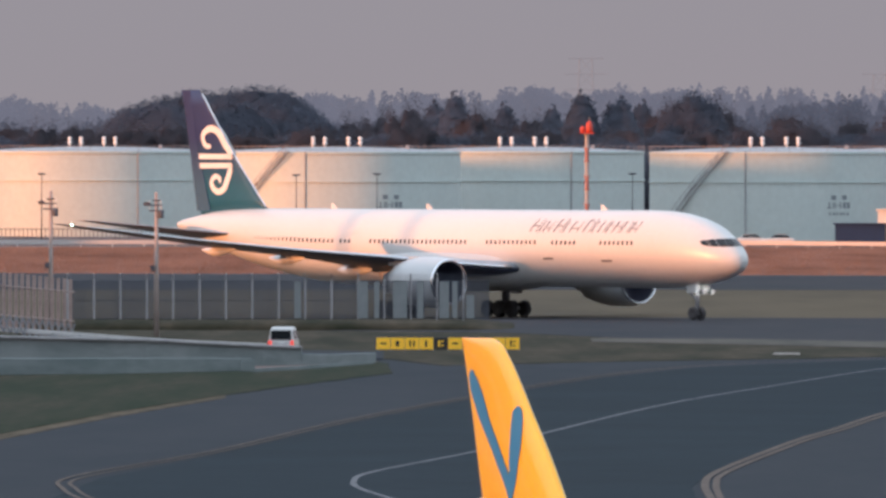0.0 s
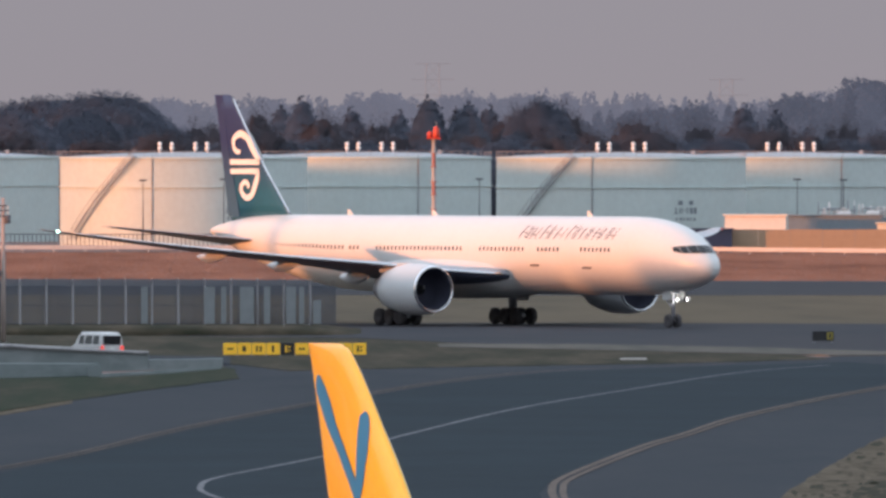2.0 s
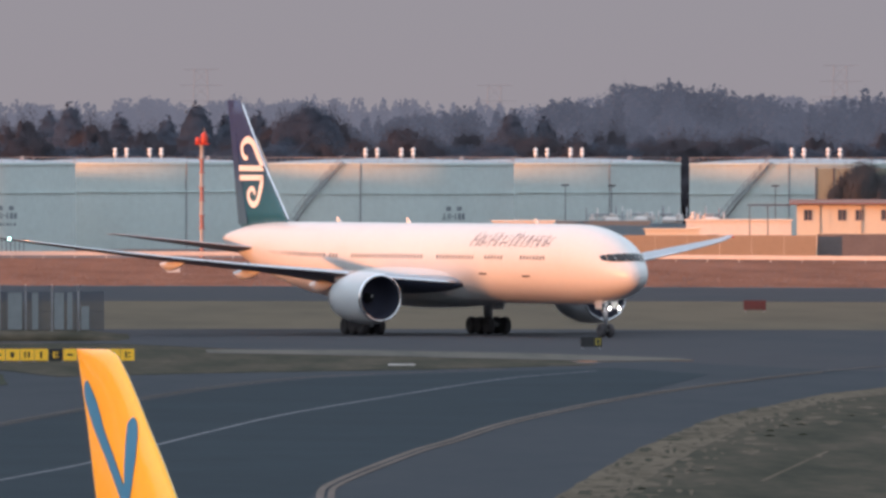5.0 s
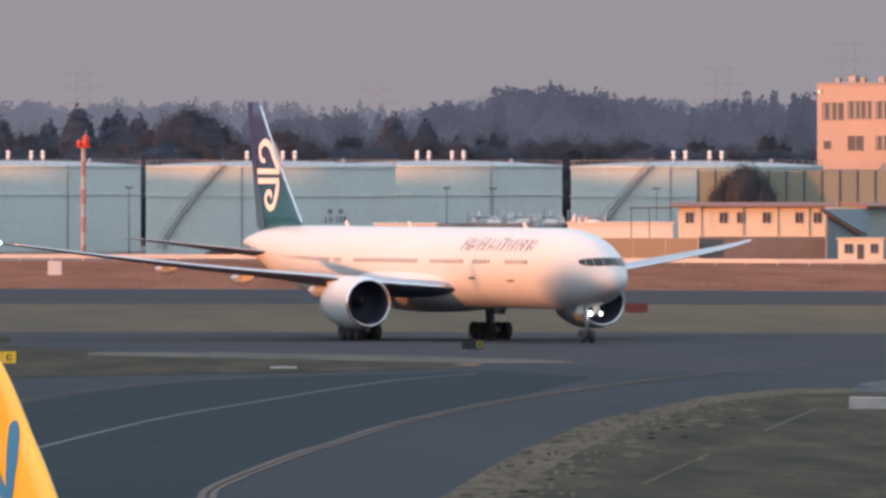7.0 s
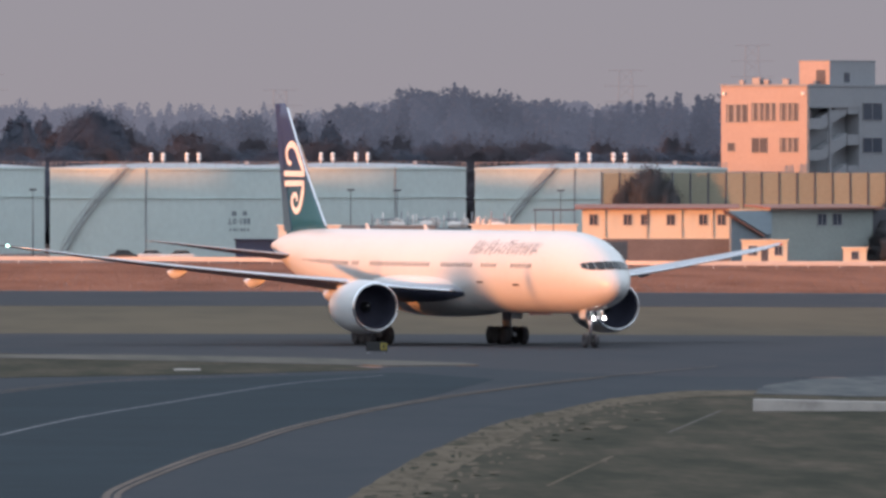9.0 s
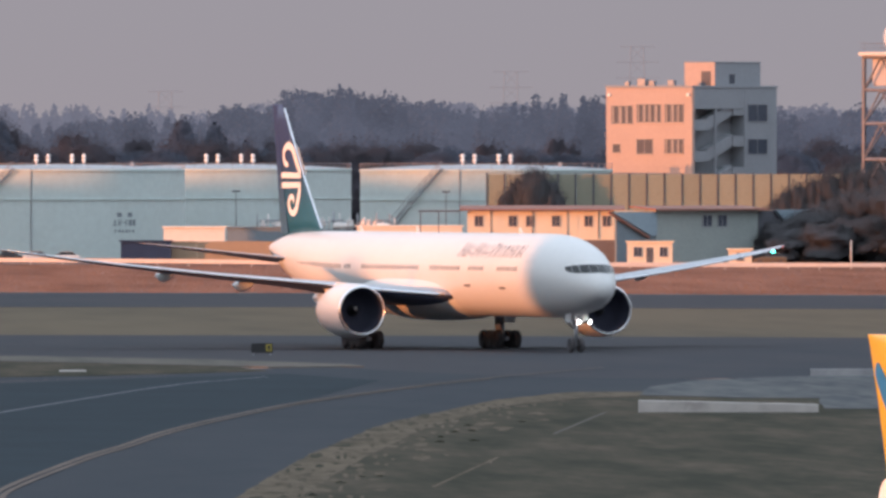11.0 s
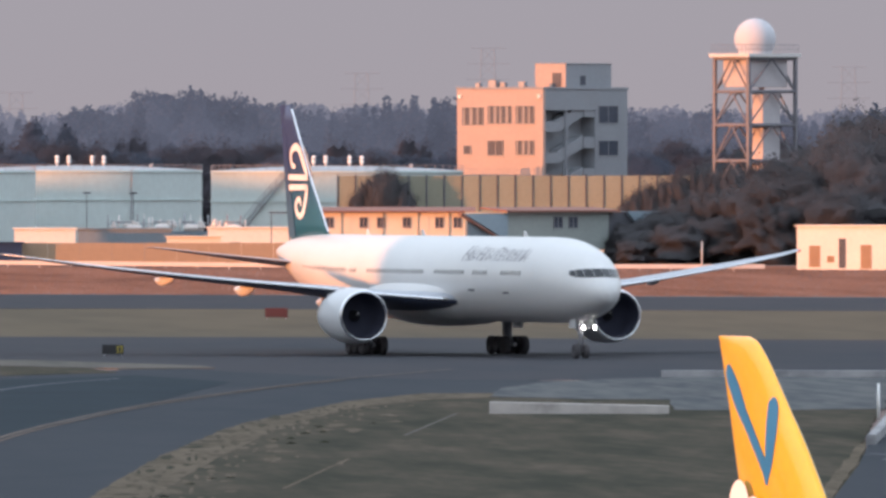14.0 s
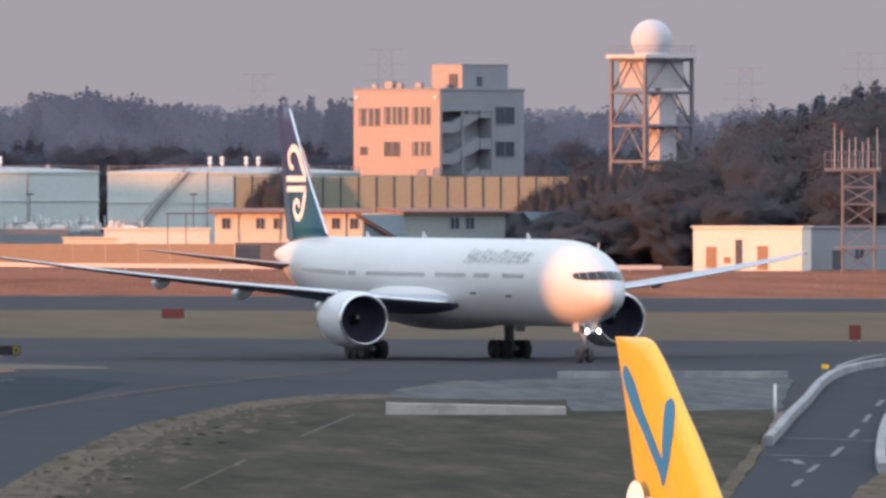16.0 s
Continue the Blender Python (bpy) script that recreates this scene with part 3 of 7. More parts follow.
        for y, x, z, ln, r in ((7.5, -40.6, 3.75, 4.6, 0.46), (13.4, -42.0, 4.7, 4.8, 0.4), (19.1, -43.6, 5.4, 4.4, 0.36)):
            bm = bmesh.new()
            prof = smooth_rows([(ln * 0.55, 0.03, 0.16), (ln * 0.3, 0.7 * r, 0.02), (0, r, -0.08), (-ln * 0.25, 0.75 * r, 0.0), (-ln * 0.45, 0.05, 0.08)], 3)
            loft(bm, [[Vector((x + a, side * y + 0.75 * w * math.cos(q * math.pi / 5), z + c + w * math.sin(q * math.pi / 5))) for q in range(10)] for a, w, c in prof])
            part("flap_fairing", bm, NACELLE, wing, "boat-shaped flap track fairing", smooth=True)
        bm = bmesh.new()
        bmesh.ops.create_icosphere(bm, subdivisions=2, radius=0.1, matrix=Matrix.Translation((-46.2, side * 31.8, 7.5)))
        part("position_light", bm, GREEN_GLOW if side < 0 else MAST_RED, wing, "lit green position light" if side < 0 else "red position light", smooth=True)
        # engine
        ex, ey, ez = -25.2, side * 9.8, 2.93
        m = Matrix.Translation((ex, ey, ez))
        eng = part("engine", lathe(bmesh.new(), [(1.66, -0.12), (1.77, 0.02), (1.88, -0.22), (2.01, -1.0), (2.05, -2.2), (2.01, -3.6), (1.78, -5.0), (1.55, -6.0), (1.42, -6.05)], "X", 40, m), NACELLE, plane, "large pale grey turbofan nacelle", smooth=True)
        part("inlet_lip", lathe(bmesh.new(), [(1.66, -0.16), (1.67, -0.06), (1.72, 0.02), (1.77, 0.045), (1.83, -0.04), (1.87, -0.14)], "X", 40, m), BARE_METAL, eng, "bright metal inlet lip", smooth=True)
        part("inlet_duct", lathe(bmesh.new(), [(1.68, -0.1), (1.62, -0.9), (1.62, -2.3), (0.3, -2.32)], "X", 32, m), INLET_SHADE, eng, "inlet duct coloured dark for its shade", smooth=True)
        part("spinner", lathe(bmesh.new(), [(0.01, -1.35), (0.16, -1.5), (0.3, -1.8), (0.42, -2.25)], "X", 20, m), BLACK_PAINT, eng, "dark spinner with a pale mark", smooth=True)
        bm = bmesh.new()
        rod(bm, (ex - 1.42, ey - 0.1, ez + 0.09), (ex - 1.62, ey + 0.1, ez + 0.24), 0.035, n=6)
        part("spinner_mark", bm, MARK_WHITE, eng, "pale painted spinner mark")
        part("core_nozzle", lathe(bmesh.new(), [(1.3, -5.0), (1.15, -6.4), (0.85, -7.6), (0.5, -7.7), (0.3, -8.3), (0.02, -8.8)], "X", 28, m), STEEL, eng, "dark metal core nozzle", smooth=True)
        bm = bmesh.new()
        loft(bm, [[(ex - 1.0, ey - 0.12, 4.7), (ex - 1.0, ey + 0.12, 4.7), (ex - 7.5, ey + 0.3, 4.2), (ex - 7.5, ey - 0.3, 4.2)], [(ex - 3.6, ey - 0.12, 5.0), (ex - 3.6, ey + 0.12, 5.0), (ex - 7.6, ey + 0.3, 5.0), (ex - 7.6, ey - 0.3, 5.0)]])
        part("pylon", bm, NACELLE, eng, "engine pylon")
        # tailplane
        part("tailplane", wing_mesh([(0.6, -62.2, -69.6, 0.42, 6.45, 6.2), (5.5, -66.7, -71.6, 0.26, 7.05, 6.95), (9.8, -70.6, -73.2, 0.13, 7.6, 7.6), (10.72, -71.9, -73.5, 0.05, 7.72, 7.72)], side), [WING_GREY, WING_UNDER_SHADE], plane, "grey swept tailplane, underside darkened for its shade", smooth=True)
        # main gear: six-wheel bogie
        gear = part("main_landing_gear", rod(bmesh.new(), (-37.0, side * 5.3, 4.2), (-37.1, side * 5.5, 0.95), 0.36), STEEL, plane, "grey main gear leg with a six-wheel bogie", smooth=True)
        bm = rod(bmesh.new(), (-35.5, side * 5.5, 0.72), (-38.75, side * 5.5, 0.68), 0.16)
        rod(bm, (-36.9, side * 5.45, 2.4), (-38.2, side * 4.6, 3.6), 0.1)
        rod(bm, (-36.9, side * 5.45, 1.5), (-35.8, side * 5.5, 0.8), 0.07)
        part("bogie_beam", bm, STEEL, gear)
        for k in (-1, 0, 1):
            for s2 in (-0.72, 0.72):
                w = lathe(bmesh.new(), [(0.3, -0.2), (0.42, -0.24), (0.6, -0.25), (0.66, -0.17), (0.675, 0), (0.66, 0.17), (0.6, 0.25), (0.42, 0.24), (0.3, 0.2), (0.02, 0.12)], "Z", 24, Matrix.Translation((-37.12 + k * 1.48, side * 5.5 + s2, 0.675)) @ pose(0, 0, 0, 90, 0, 0))
                part("tyre", w, RUBBER, gear, smooth=True)
        bm = bmesh.new()
        loft(bm, [[(-35.4, side * 6.35, 3.7), (-35.4, side * 6.42, 3.7), (-38.8, side * 6.42, 3.7), (-38.8, side * 6.35, 3.7)], [(-36.0, side * 6.2, 1.9), (-36.0, side * 6.26, 1.9), (-38.0, side * 6.26, 1.9), (-38.0, side * 6.2, 1.9)]])
        part("gear_door", bm, AIRFRAME, gear, "white gear door")
    # nose gear
    gear = part("nose_landing_gear", rod(rod(bmesh.new(), (-5.75, 0, 3.3), (-5.9, 0, 0.55), 0.15), (-5.9, -0.45, 0.55), (-5.9, 0.45, 0.55), 0.09), STEEL, plane, "nose gear leg with twin wheels and lit taxi lights", smooth=True)
    bm = rod(bmesh.new(), (-5.85, 0, 1.5), (-7.6, 0, 3.0), 0.08)
    rod(bm, (-5.85, 0, 2.2), (-5.4, -0.1, 2.24), 0.05)
    rod(bm, (-5.85, 0, 2.1), (-5.4, 0.75, 2.24), 0.05)
    part("drag_brace", bm, STEEL, gear)
    for s in (-0.36, 0.36):
        part("tyre", lathe(bmesh.new(), [(0.22, -0.14), (0.4, -0.19), (0.5, -0.16), (0.545, 0), (0.5, 0.16), (0.4, 0.19), (0.22, 0.14), (0.02, 0.1)], "Z", 22, Matrix.Translation((-5.9, s, 0.545)) @ pose(0, 0, 0, 90, 0, 0)), RUBBER, gear, smooth=True)
        bm = bmesh.new()
        box(bm, -5.1, -6.3, s * 1.9 - 0.03, s * 1.9 + 0.03, 2.2, 2.95, 0.02)
        part("gear_door", bm, NACELLE, gear, "pale nose gear door")
        bm = lathe(bmesh.new(), [(0.02, 0.0), (0.155, 0.0), (0.165, -0.06), (0.1, -0.24)], "X", 18, Matrix.Translation((-5.2, s * 1.18 + 0.33, 2.24)))
        light = part("taxi_light", bm, LAMP_GLOW, gear, "lit round taxi light")
        # hood added so the lamp shows only from nearly ahead
        part("hood", lathe(bmesh.new(), [(0.175, -0.1), (0.175, 0.4), (0.2, 0.4), (0.2, -0.12)], "X", 18, Matrix.Translation((-5.2, s * 1.18 + 0.33, 2.24))), DARK_STEEL, light, "dark deep hood, added to hide the lamp from the side")
    # fin with rudder
    fin_rows = [(8.2, -60.6, -69.2, 0.42), (9.2, -62.3, -69.55, 0.38), (12.5, -65.4, -70.35, 0.3), (16, -68.45, -71.2, 0.2), (18.0, -70.15, -71.75, 0.12), (18.44, -70.75, -71.9, 0.06)]

    def fin_part(z0, z1):
        bm = bmesh.new()
        rings = []
        rr = smooth_rows(fin_rows, 4)
        for z in np.linspace(z0, z1, 9):
            le, te, th = [float(np.interp(z, rr[:, 0], rr[:, i])) for i in (1, 2, 3)]
            ring = airfoil(le, te - 1.2, th, 0, 0)
            rings.append([Vector((x, y if i <= 10 else y / 0.75, z)) for i, (x, y) in enumerate(ring)])
        return loft(bm, rings)
    fin = part("fin", fin_part(8.2, 18.44), FIN_PAINT, plane, "fin graded from teal to violet-blue", smooth=True)
    bm = bmesh.new()
    loft(bm, [[(-69.0, -0.16, 8.5), (-69.0, 0.16, 8.5), (-70.9, 0.03, 8.5), (-70.9, -0.03, 8.5)], [(-70.9, -0.09, 14.2), (-70.9, 0.09, 14.2), (-72.05, 0.03, 14.2), (-72.05, -0.03, 14.2)], [(-71.8, -0.04, 18.40), (-71.8, 0.04, 18.40), (-72.9, 0.02, 18.40), (-72.9, -0.02, 18.40)]])
    part("rudder", bm, FIN_RUDDER, fin, "violet-grey rudder")
    bm = bmesh.new()
    loft(bm, [[Vector((x + 0.03 - 0.2 * (0.5 + 0.5 * math.cos(a * math.pi / 3)), 0.08 * math.sin(a * math.pi / 3), z)) for a in range(6)] for z, x in ((8.9, -61.75), (12.5, -65.4), (16, -68.45), (18.1, -70.2))])
    part("leading_edge", bm, BARE_METAL, fin, "bright metal fin edge")
    # emblem: plain white bands and hooks on both sides
    strokes = [
        [(-68.9, 13.79, 0.34), (-69.45, 13.82, 0.42), (-69.85, 14.15, 0.46), (-69.9, 14.8, 0.5), (-69.0, 15.25, 0.56), (-67.9, 14.95, 0.6), (-67.0, 13.95, 0.6), (-66.05, 13.0, 0.45)],
        [(-70.5, 12.97, 0.44), (-68.5, 12.96, 0.44), (-66.0, 12.95, 0.44)],
        [(-70.4, 12.2, 0.44), (-68.5, 12.21, 0.44), (-66.1, 12.22, 0.44)],
        [(-66.2, 12.3, 0.42), (-66.4, 11.62, 0.62), (-66.75, 10.93, 0.62), (-67.15, 10.32, 0.56), (-67.9, 10.05, 0.5), (-68.6, 10.38, 0.5), (-68.8, 10.9, 0.46), (-68.3, 11.32, 0.44), (-67.72, 11.18, 0.38), (-67.68, 10.8, 0.3)],
    ]
    for st in strokes:
        for side in (-1, 1):
            c = smooth_rows(st, 5)
            d = np.gradient(c[:, :2], axis=0)
            nn = np.stack([-d[:, 1], d[:, 0]], 1) / np.linalg.norm(d, axis=1)[:, None] * c[:, 2:3] / 2
            bm = bmesh.new()
            def skin(q):
                le, te, th = [float(np.interp(q[1], [r[0] for r in fin_rows], [r[i] for r in fin_rows])) for i in (1, 2, 3)]
                v = min(1.0, max(0.0, (le - q[0]) / (le - te + 1.2)))
                half = th * (1.48 * math.sqrt(v) - 0.63 * v - 1.76 * v * v + 1.42 * v ** 3 - 0.51 * v ** 4) if v < 0.85 else 0.2 * th
                return (q[0], side * (max(half, 0.16) + 0.02), q[1])
            a = [bm.verts.new(skin(q)) for q in c[:, :2] + nn]
            b = [bm.verts.new(skin(q)) for q in c[:, :2] - nn]
            for i in range(len(c) - 1):
                bm.faces.new((a[i], a[i + 1], b[i + 1], b[i]))
            part("fin_mark", bm, MARK_WHITE, fin, "white painted curl on the fin")
    return plane


airliner = build_airliner()


# ---- fuel tanks ----
def build_tank(stair):
    tank = empty("fuel_tank", "large pale blue-green cylindrical fuel storage tank with a shallow roof", "storage tank", group="fuel tanks")
    R, Ht = 17.3, 12.3
    part("shell", lathe(bmesh.new(), [(R, -0.2), (R, 4.1), (R, 8.2), (R, Ht)], "Z", 72), TANK_WHITE, tank, "pale blue-green painted steel shell", smooth=True)
    for z in (8.15, 12.1):
        part("wind_girder", lathe(bmesh.new(), [(R, z - 0.1), (R + 0.2, z - 0.1), (R + 0.2, z + 0.02), (R, z + 0.02)], "Z", 72), TANK_WHITE, tank)
    part("roof", lathe(bmesh.new(), [(R, Ht), (R * 0.8, Ht + 0.25), (R * 0.5, Ht + 0.5), (R * 0.2, Ht + 0.62), (0.01, Ht + 0.65)], "Z", 64), TANK_ROOF, tank, "shallow domed roof", smooth=True)
    # rail round the rim
    bm = bmesh.new()
    for i in range(60):
        a = 2 * math.pi * i / 60
        rod(bm, (R * math.cos(a), R * math.sin(a), Ht), (R * math.cos(a), R * math.sin(a), Ht + 0.75), 0.03, n=4)
    lathe(bm, [(R - 0.03, Ht + 0.72), (R + 0.03, Ht + 0.72), (R + 0.03, Ht + 0.78), (R - 0.03, Ht + 0.78)], "Z", 60)
    part("rim_rail", bm, GREY_STEEL, tank, "thin rail round the rim")
    # four roof vents: a pipe with two caps
    vent = None
    for x in (-3.3, -1.65, 1.65, 3.3):
        if vent is None:
            vent = part("roof_vent", lathe(bmesh.new(), [(0.17, -0.6), (0.17, 0.3), (0.3, 0.36), (0.31, 0.7), (0.16, 0.74), (0.16, 0.9), (0.3, 0.94), (0.28, 1.28), (0.05, 1.4)], "Z", 14), MARK_WHITE, tank, "white capped roof vent", smooth=True, m=pose(x, -2, Ht + 0.7))
        else:
            again(vent, pose(x, -2, Ht + 0.7), tank)
    part("roof_hatch", box(bmesh.new(), 9.6, 10.2, -6, -5.4, Ht + 0.2, Ht + 0.95, 0.1), TANK_ROOF, tank)
    # vertical pipes and a stair up the side
    for a in (-1.82,) if stair else (-1.17,):
        bm = rod(bmesh.new(), ((R + 0.1) * math.cos(a), (R + 0.1) * math.sin(a), 0), ((R + 0.1) * math.cos(a), (R + 0.1) * math.sin(a), Ht + 0.1), 0.08)
        part("drain_pipe", bm, GREY_STEEL, tank)
    if stair:
        bm = bmesh.new()
        prev = None
        for k in range(42):
            u = k / 41
            a = math.radians(180 + 30) + u * math.radians(38)
            z = 0.8 + 11.6 * u
            p0 = Vector(((R + 0.1) * math.cos(a), (R + 0.1) * math.sin(a), z))
            p1 = Vector(((R + 1.0) * math.cos(a), (R + 1.0) * math.sin(a), z))
            if prev:
                for q, w in ((p0, prev[0]), (p1, prev[1])):
                    rod(bm, w, q, 0.07, n=4)
                    rod(bm, w + Vector((0, 0, 1.0)), q + Vector((0, 0, 1.0)), 0.04, n=4)
                rod(bm, p0, p1, 0.05, n=4)
            if k % 3 == 0:
                rod(bm, p1, p1 + Vector((0, 0, 1.0)), 0.035, n=4)
            prev = (p0, p1)
        part("spiral_stair", bm, GREY_STEEL, tank, "grey steel stair climbing the shell")
    return tank


TANKS = [(-50.7, 2690, 0), (-14.86, 2600, 1), (11.46, 2655, 0), (45.9, 2575, 1), (70.86, 2630, 0), (103.8, 2545, 1)]
tank_a, tank_b = build_tank(False), build_tank(True)
made = {0: tank_a, 1: tank_b}
for x, y, k in TANKS:
    if made[k].location.length == 0:
        made[k].matrix_basis = pose(x, y, 0)
    else:
        copy_thing(made[k], pose(x, y, 0))


def facing(b, d, turn=0.0, z=0.0):
    """A pose at a bearing and distance: local x runs to the right, local y away from the deck, turned by `turn` degrees."""
    return Matrix.Translation(polar(b, d, z)) @ pose(0, 0, 0, 0, 0, -math.degrees(b / 1000) + turn)


# ---- fences, walls and road furniture at the left ----
def build_retaining_wall():
    w = empty("retaining_wall", "long weathered pale concrete retaining wall in two tiers", "wall")
    def tier(name, pts, depth, mtl, label):
        bm = bmesh.new()
        loft(bm, [[polar(b, d, z0), polar(b, d, z1), polar(b, d + depth, z1), polar(b, d + depth, z0)] for b, d, z0, z1 in pts])
        return part(name, bm, mtl, w, label)
    tier("lower_tier", [(-40, 1128, -0.2, 1.1), (-23.8, 1140, -0.2, 1.08), (-17, 1147, -0.2, 1.0), (-10.3, 1160, -0.2, 0.85)], 3.0, WALL_CONCRETE, "lower concrete face")
    tier("upper_tier", [(-40, 1168, 0.0, 2.1), (-23.8, 1172, 0.0, 2.0), (-16, 1180, 0, 1.72), (-9.7, 1190, 0.0, 1.22), (-7.6, 1195.5, 0.0, 1.07)], 3.0, WALL_CONCRETE, "upper concrete face")
    tier("end_tier", [(-7.58, 1195.6, 0, 0.68), (-6, 1200, 0, 0.62), (-3.6, 1210, 0, 0.58)], 3.0, WALL_CONCRETE, "low end of the upper face")
    tier("coping", [(-40, 1167.6, 2.104, 2.22), (-23.8, 1171.6, 2.004, 2.12), (-16, 1179.6, 1.724, 1.84), (-9.7, 1189.6, 1.224, 1.34), (-7.6, 1195.1, 1.074, 1.19)], 3.8, KERB_GREY, "paler worn coping")
    tier("kerb", [(-10.2, 1152, 0, 0.3), (-7, 1170, 0, 0.3), (-3.7, 1196, 0, 0.25)], 1.2, WALL_CONCRETE, "low concrete kerb")
    part("end_block", box(bmesh.new(), -0.45, 0.45, -0.4, 0.4, -0.1, 0.75, 0.06), WALL_CONCRETE, w, "square block at the end of the lower face", m=facing(-10.5, 1157))
    return w


build_retaining_wall()
slab("upper_road", area((-40, 1182), (-9.7, 1200), (-3.2, 1222), (-3.2, 1262), (-12, 1275), (-24, 1330), (-40, 1340)), 0.1, ASPHALT_OLD, "grey perimeter road behind a wall", "road", thick=0.2)


def build_barrier():
    g = empty("guard_rail", "pale steel guard rail beside a perimeter road", "guard rail")
    prev = None
    rail = bmesh.new()
    pts = smooth_rows([(-24, 1330, 0.9), (-19.5, 1300, 0.8), (-15, 1268, 0.72), (-9.5, 1250, 0.6)], 6)
    rings = [[polar(b, d, z - 0.16), polar(b, d - 0.1, z), polar(b, d, z + 0.16), polar(b, d + 0.1, z)] for b, d, z in pts]
    part("rail", loft(rail, rings), CONCRETE_WHITE, g)
    first = None
    for b, d, z in pts[::2]:
        if first is None:
            first = part("post", rod(bmesh.new(), (0, 0, 0), (0, 0, 0.9), 0.07), GREY_STEEL, g, m=Matrix.Translation(polar(b, d, 0)))
        else:
            again(first, Matrix.Translation(polar(b, d, z - 0.9)), g)
    return g


build_barrier()
bm = bmesh.new()
loft(bm, [[polar(b, 1400, -0.1), polar(b, 1418, h), polar(b, 1445, h), polar(b, 1475, -0.1)] for b, h in ((-42, 0.55), (-20, 0.55), (-2, 0.55), (1.6, 0.45), (3.2, 0.15), (4.2, -0.05))])
tagged(part("grass_berm", bm, GRASS_MIX, smooth=True), "low dull grass bank under a fence", "grass", kind="structure")


WIRE = mat("dull_fence_wire", (0.095, 0.105, 0.135), 0.7, 0.1, vary=0.15, size=2)
POST_PALE = mat("pale_fence_post", (0.38, 0.37, 0.385), 0.7, vary=0.12, size=1)


def build_mesh_fence():
    f = empty("airfield_fence", "tall wire mesh airfield fence with pale posts", "fence")
    post = wire = None
    for k in range(16):
        b = -20.2 + 1.42 * k
        d = 1435
        if post is None:
            bm = rod(bmesh.new(), (0, 0, 0), (0, 0, 3.1), 0.09)
            rod(bm, (0, 0, 3.1), (0.0, -0.35, 3.55), 0.06)
            post = part("post", bm, POST_PALE, f, "pale concrete post", m=facing(b, d, z=0.5))
            bm = bmesh.new()
            for z in (0.1, 1.5, 3.0):
                rod(bm, (0, 0, z), (2.03, 0, z), 0.025, n=4)
            for j in range(1, 26):
                rod(bm, (j * 0.078, 0, 0.1), (j * 0.078, 0, 3.0), 0.027, n=3)
            for z in (3.15, 3.3, 3.45):
                rod(bm, (0, -0.1 - (z - 3.1) * 0.5, z), (2.03, -0.1 - (z - 3.1) * 0.5, z), 0.012, n=3)
            wire = part("mesh_panel", bm, WIRE, f, "grey wire mesh", m=facing(b, d, z=0.5))
        else:
            again(post, facing(b, d, z=0.5), f)
            again(wire, facing(b, d, z=0.5), f)
    # plain sheets tied to the mesh near the gate
    for b, wd in ((-8.0, 0.5), (-4.6, 0.8), (-3.7, 0.4), (-2.7, 1.1), (-1.4, 0.5), (-0.2, 0.75), (0.5, 0.4), (1.25, 0.62)):
        bm = box(bmesh.new(), 0, wd, -0.03, 0.03, 0.1, 2.95 if b < 1 else 1.9, 0.01)
        part("pale_sheet", bm, CONCRETE, f, "pale weathered sheet", m=facing(b, 1434.4, z=0.5))
    return f


build_mesh_fence()


def build_bar_fence():
    f = empty("bar_fence", "tall rust-brown steel bar fence beside a perimeter road", "fence")
    bar = None
    rust = mat("rusty_brown_steel", (0.42, 0.31, 0.28), 0.75, 0.1, vary=0.2, size=1.5)
    for k in range(15):
        b = -24.6 + 0.325 * k
        u = k / 14
        d = 1345 - 25 * (1 - u)
        m = facing(b, d, z=0.9 - 0.8 * u)
        if bar is None:
            bar = part("bar", box(bmesh.new(), -0.13, 0.13, -0.06, 0.06, 0, 4.25, 0.015), rust, f, m=m)
        else:
            again(bar, m, f)
    for z, r in ((0.3, 0.07), (1.2, 0.05), (3.3, 0.05)):
        bm = rod(bmesh.new(), polar(-24.7, 1320, z + 0.9), polar(-19.85, 1345, z + 0.1), r)
        part("rail", bm, rust, f)
    bm = bmesh.new()
    for k in range(14):
        rod(bm, polar(-24.7 + 0.35 * k, 1319.5, 0.05 + 0.9 - 0.06 * k), polar(-24.35 + 0.35 * k, 1319.5, 1.25 + 0.9 - 0.06 * k), 0.06, n=4)
        rod(bm, polar(-24.35 + 0.35 * k, 1319.4, 0.05 + 0.9 - 0.06 * k), polar(-24.7 + 0.35 * k, 1319.4, 1.25 + 0.9 - 0.06 * k), 0.06, n=4)
    part("lattice_brace", bm, GREY_STEEL, f, "grey diagonal lattice along the foot")
    part("footing", box(bmesh.new(), -0.3, 6.6, -0.3, 0.3, -0.3, 0.25), CONCRETE, f, m=facing(-24.7, 1331))
    return f


build_bar_fence()


POLE = mat("weathered_pole", (0.42, 0.34, 0.31), 0.8, vary=0.15, size=1)


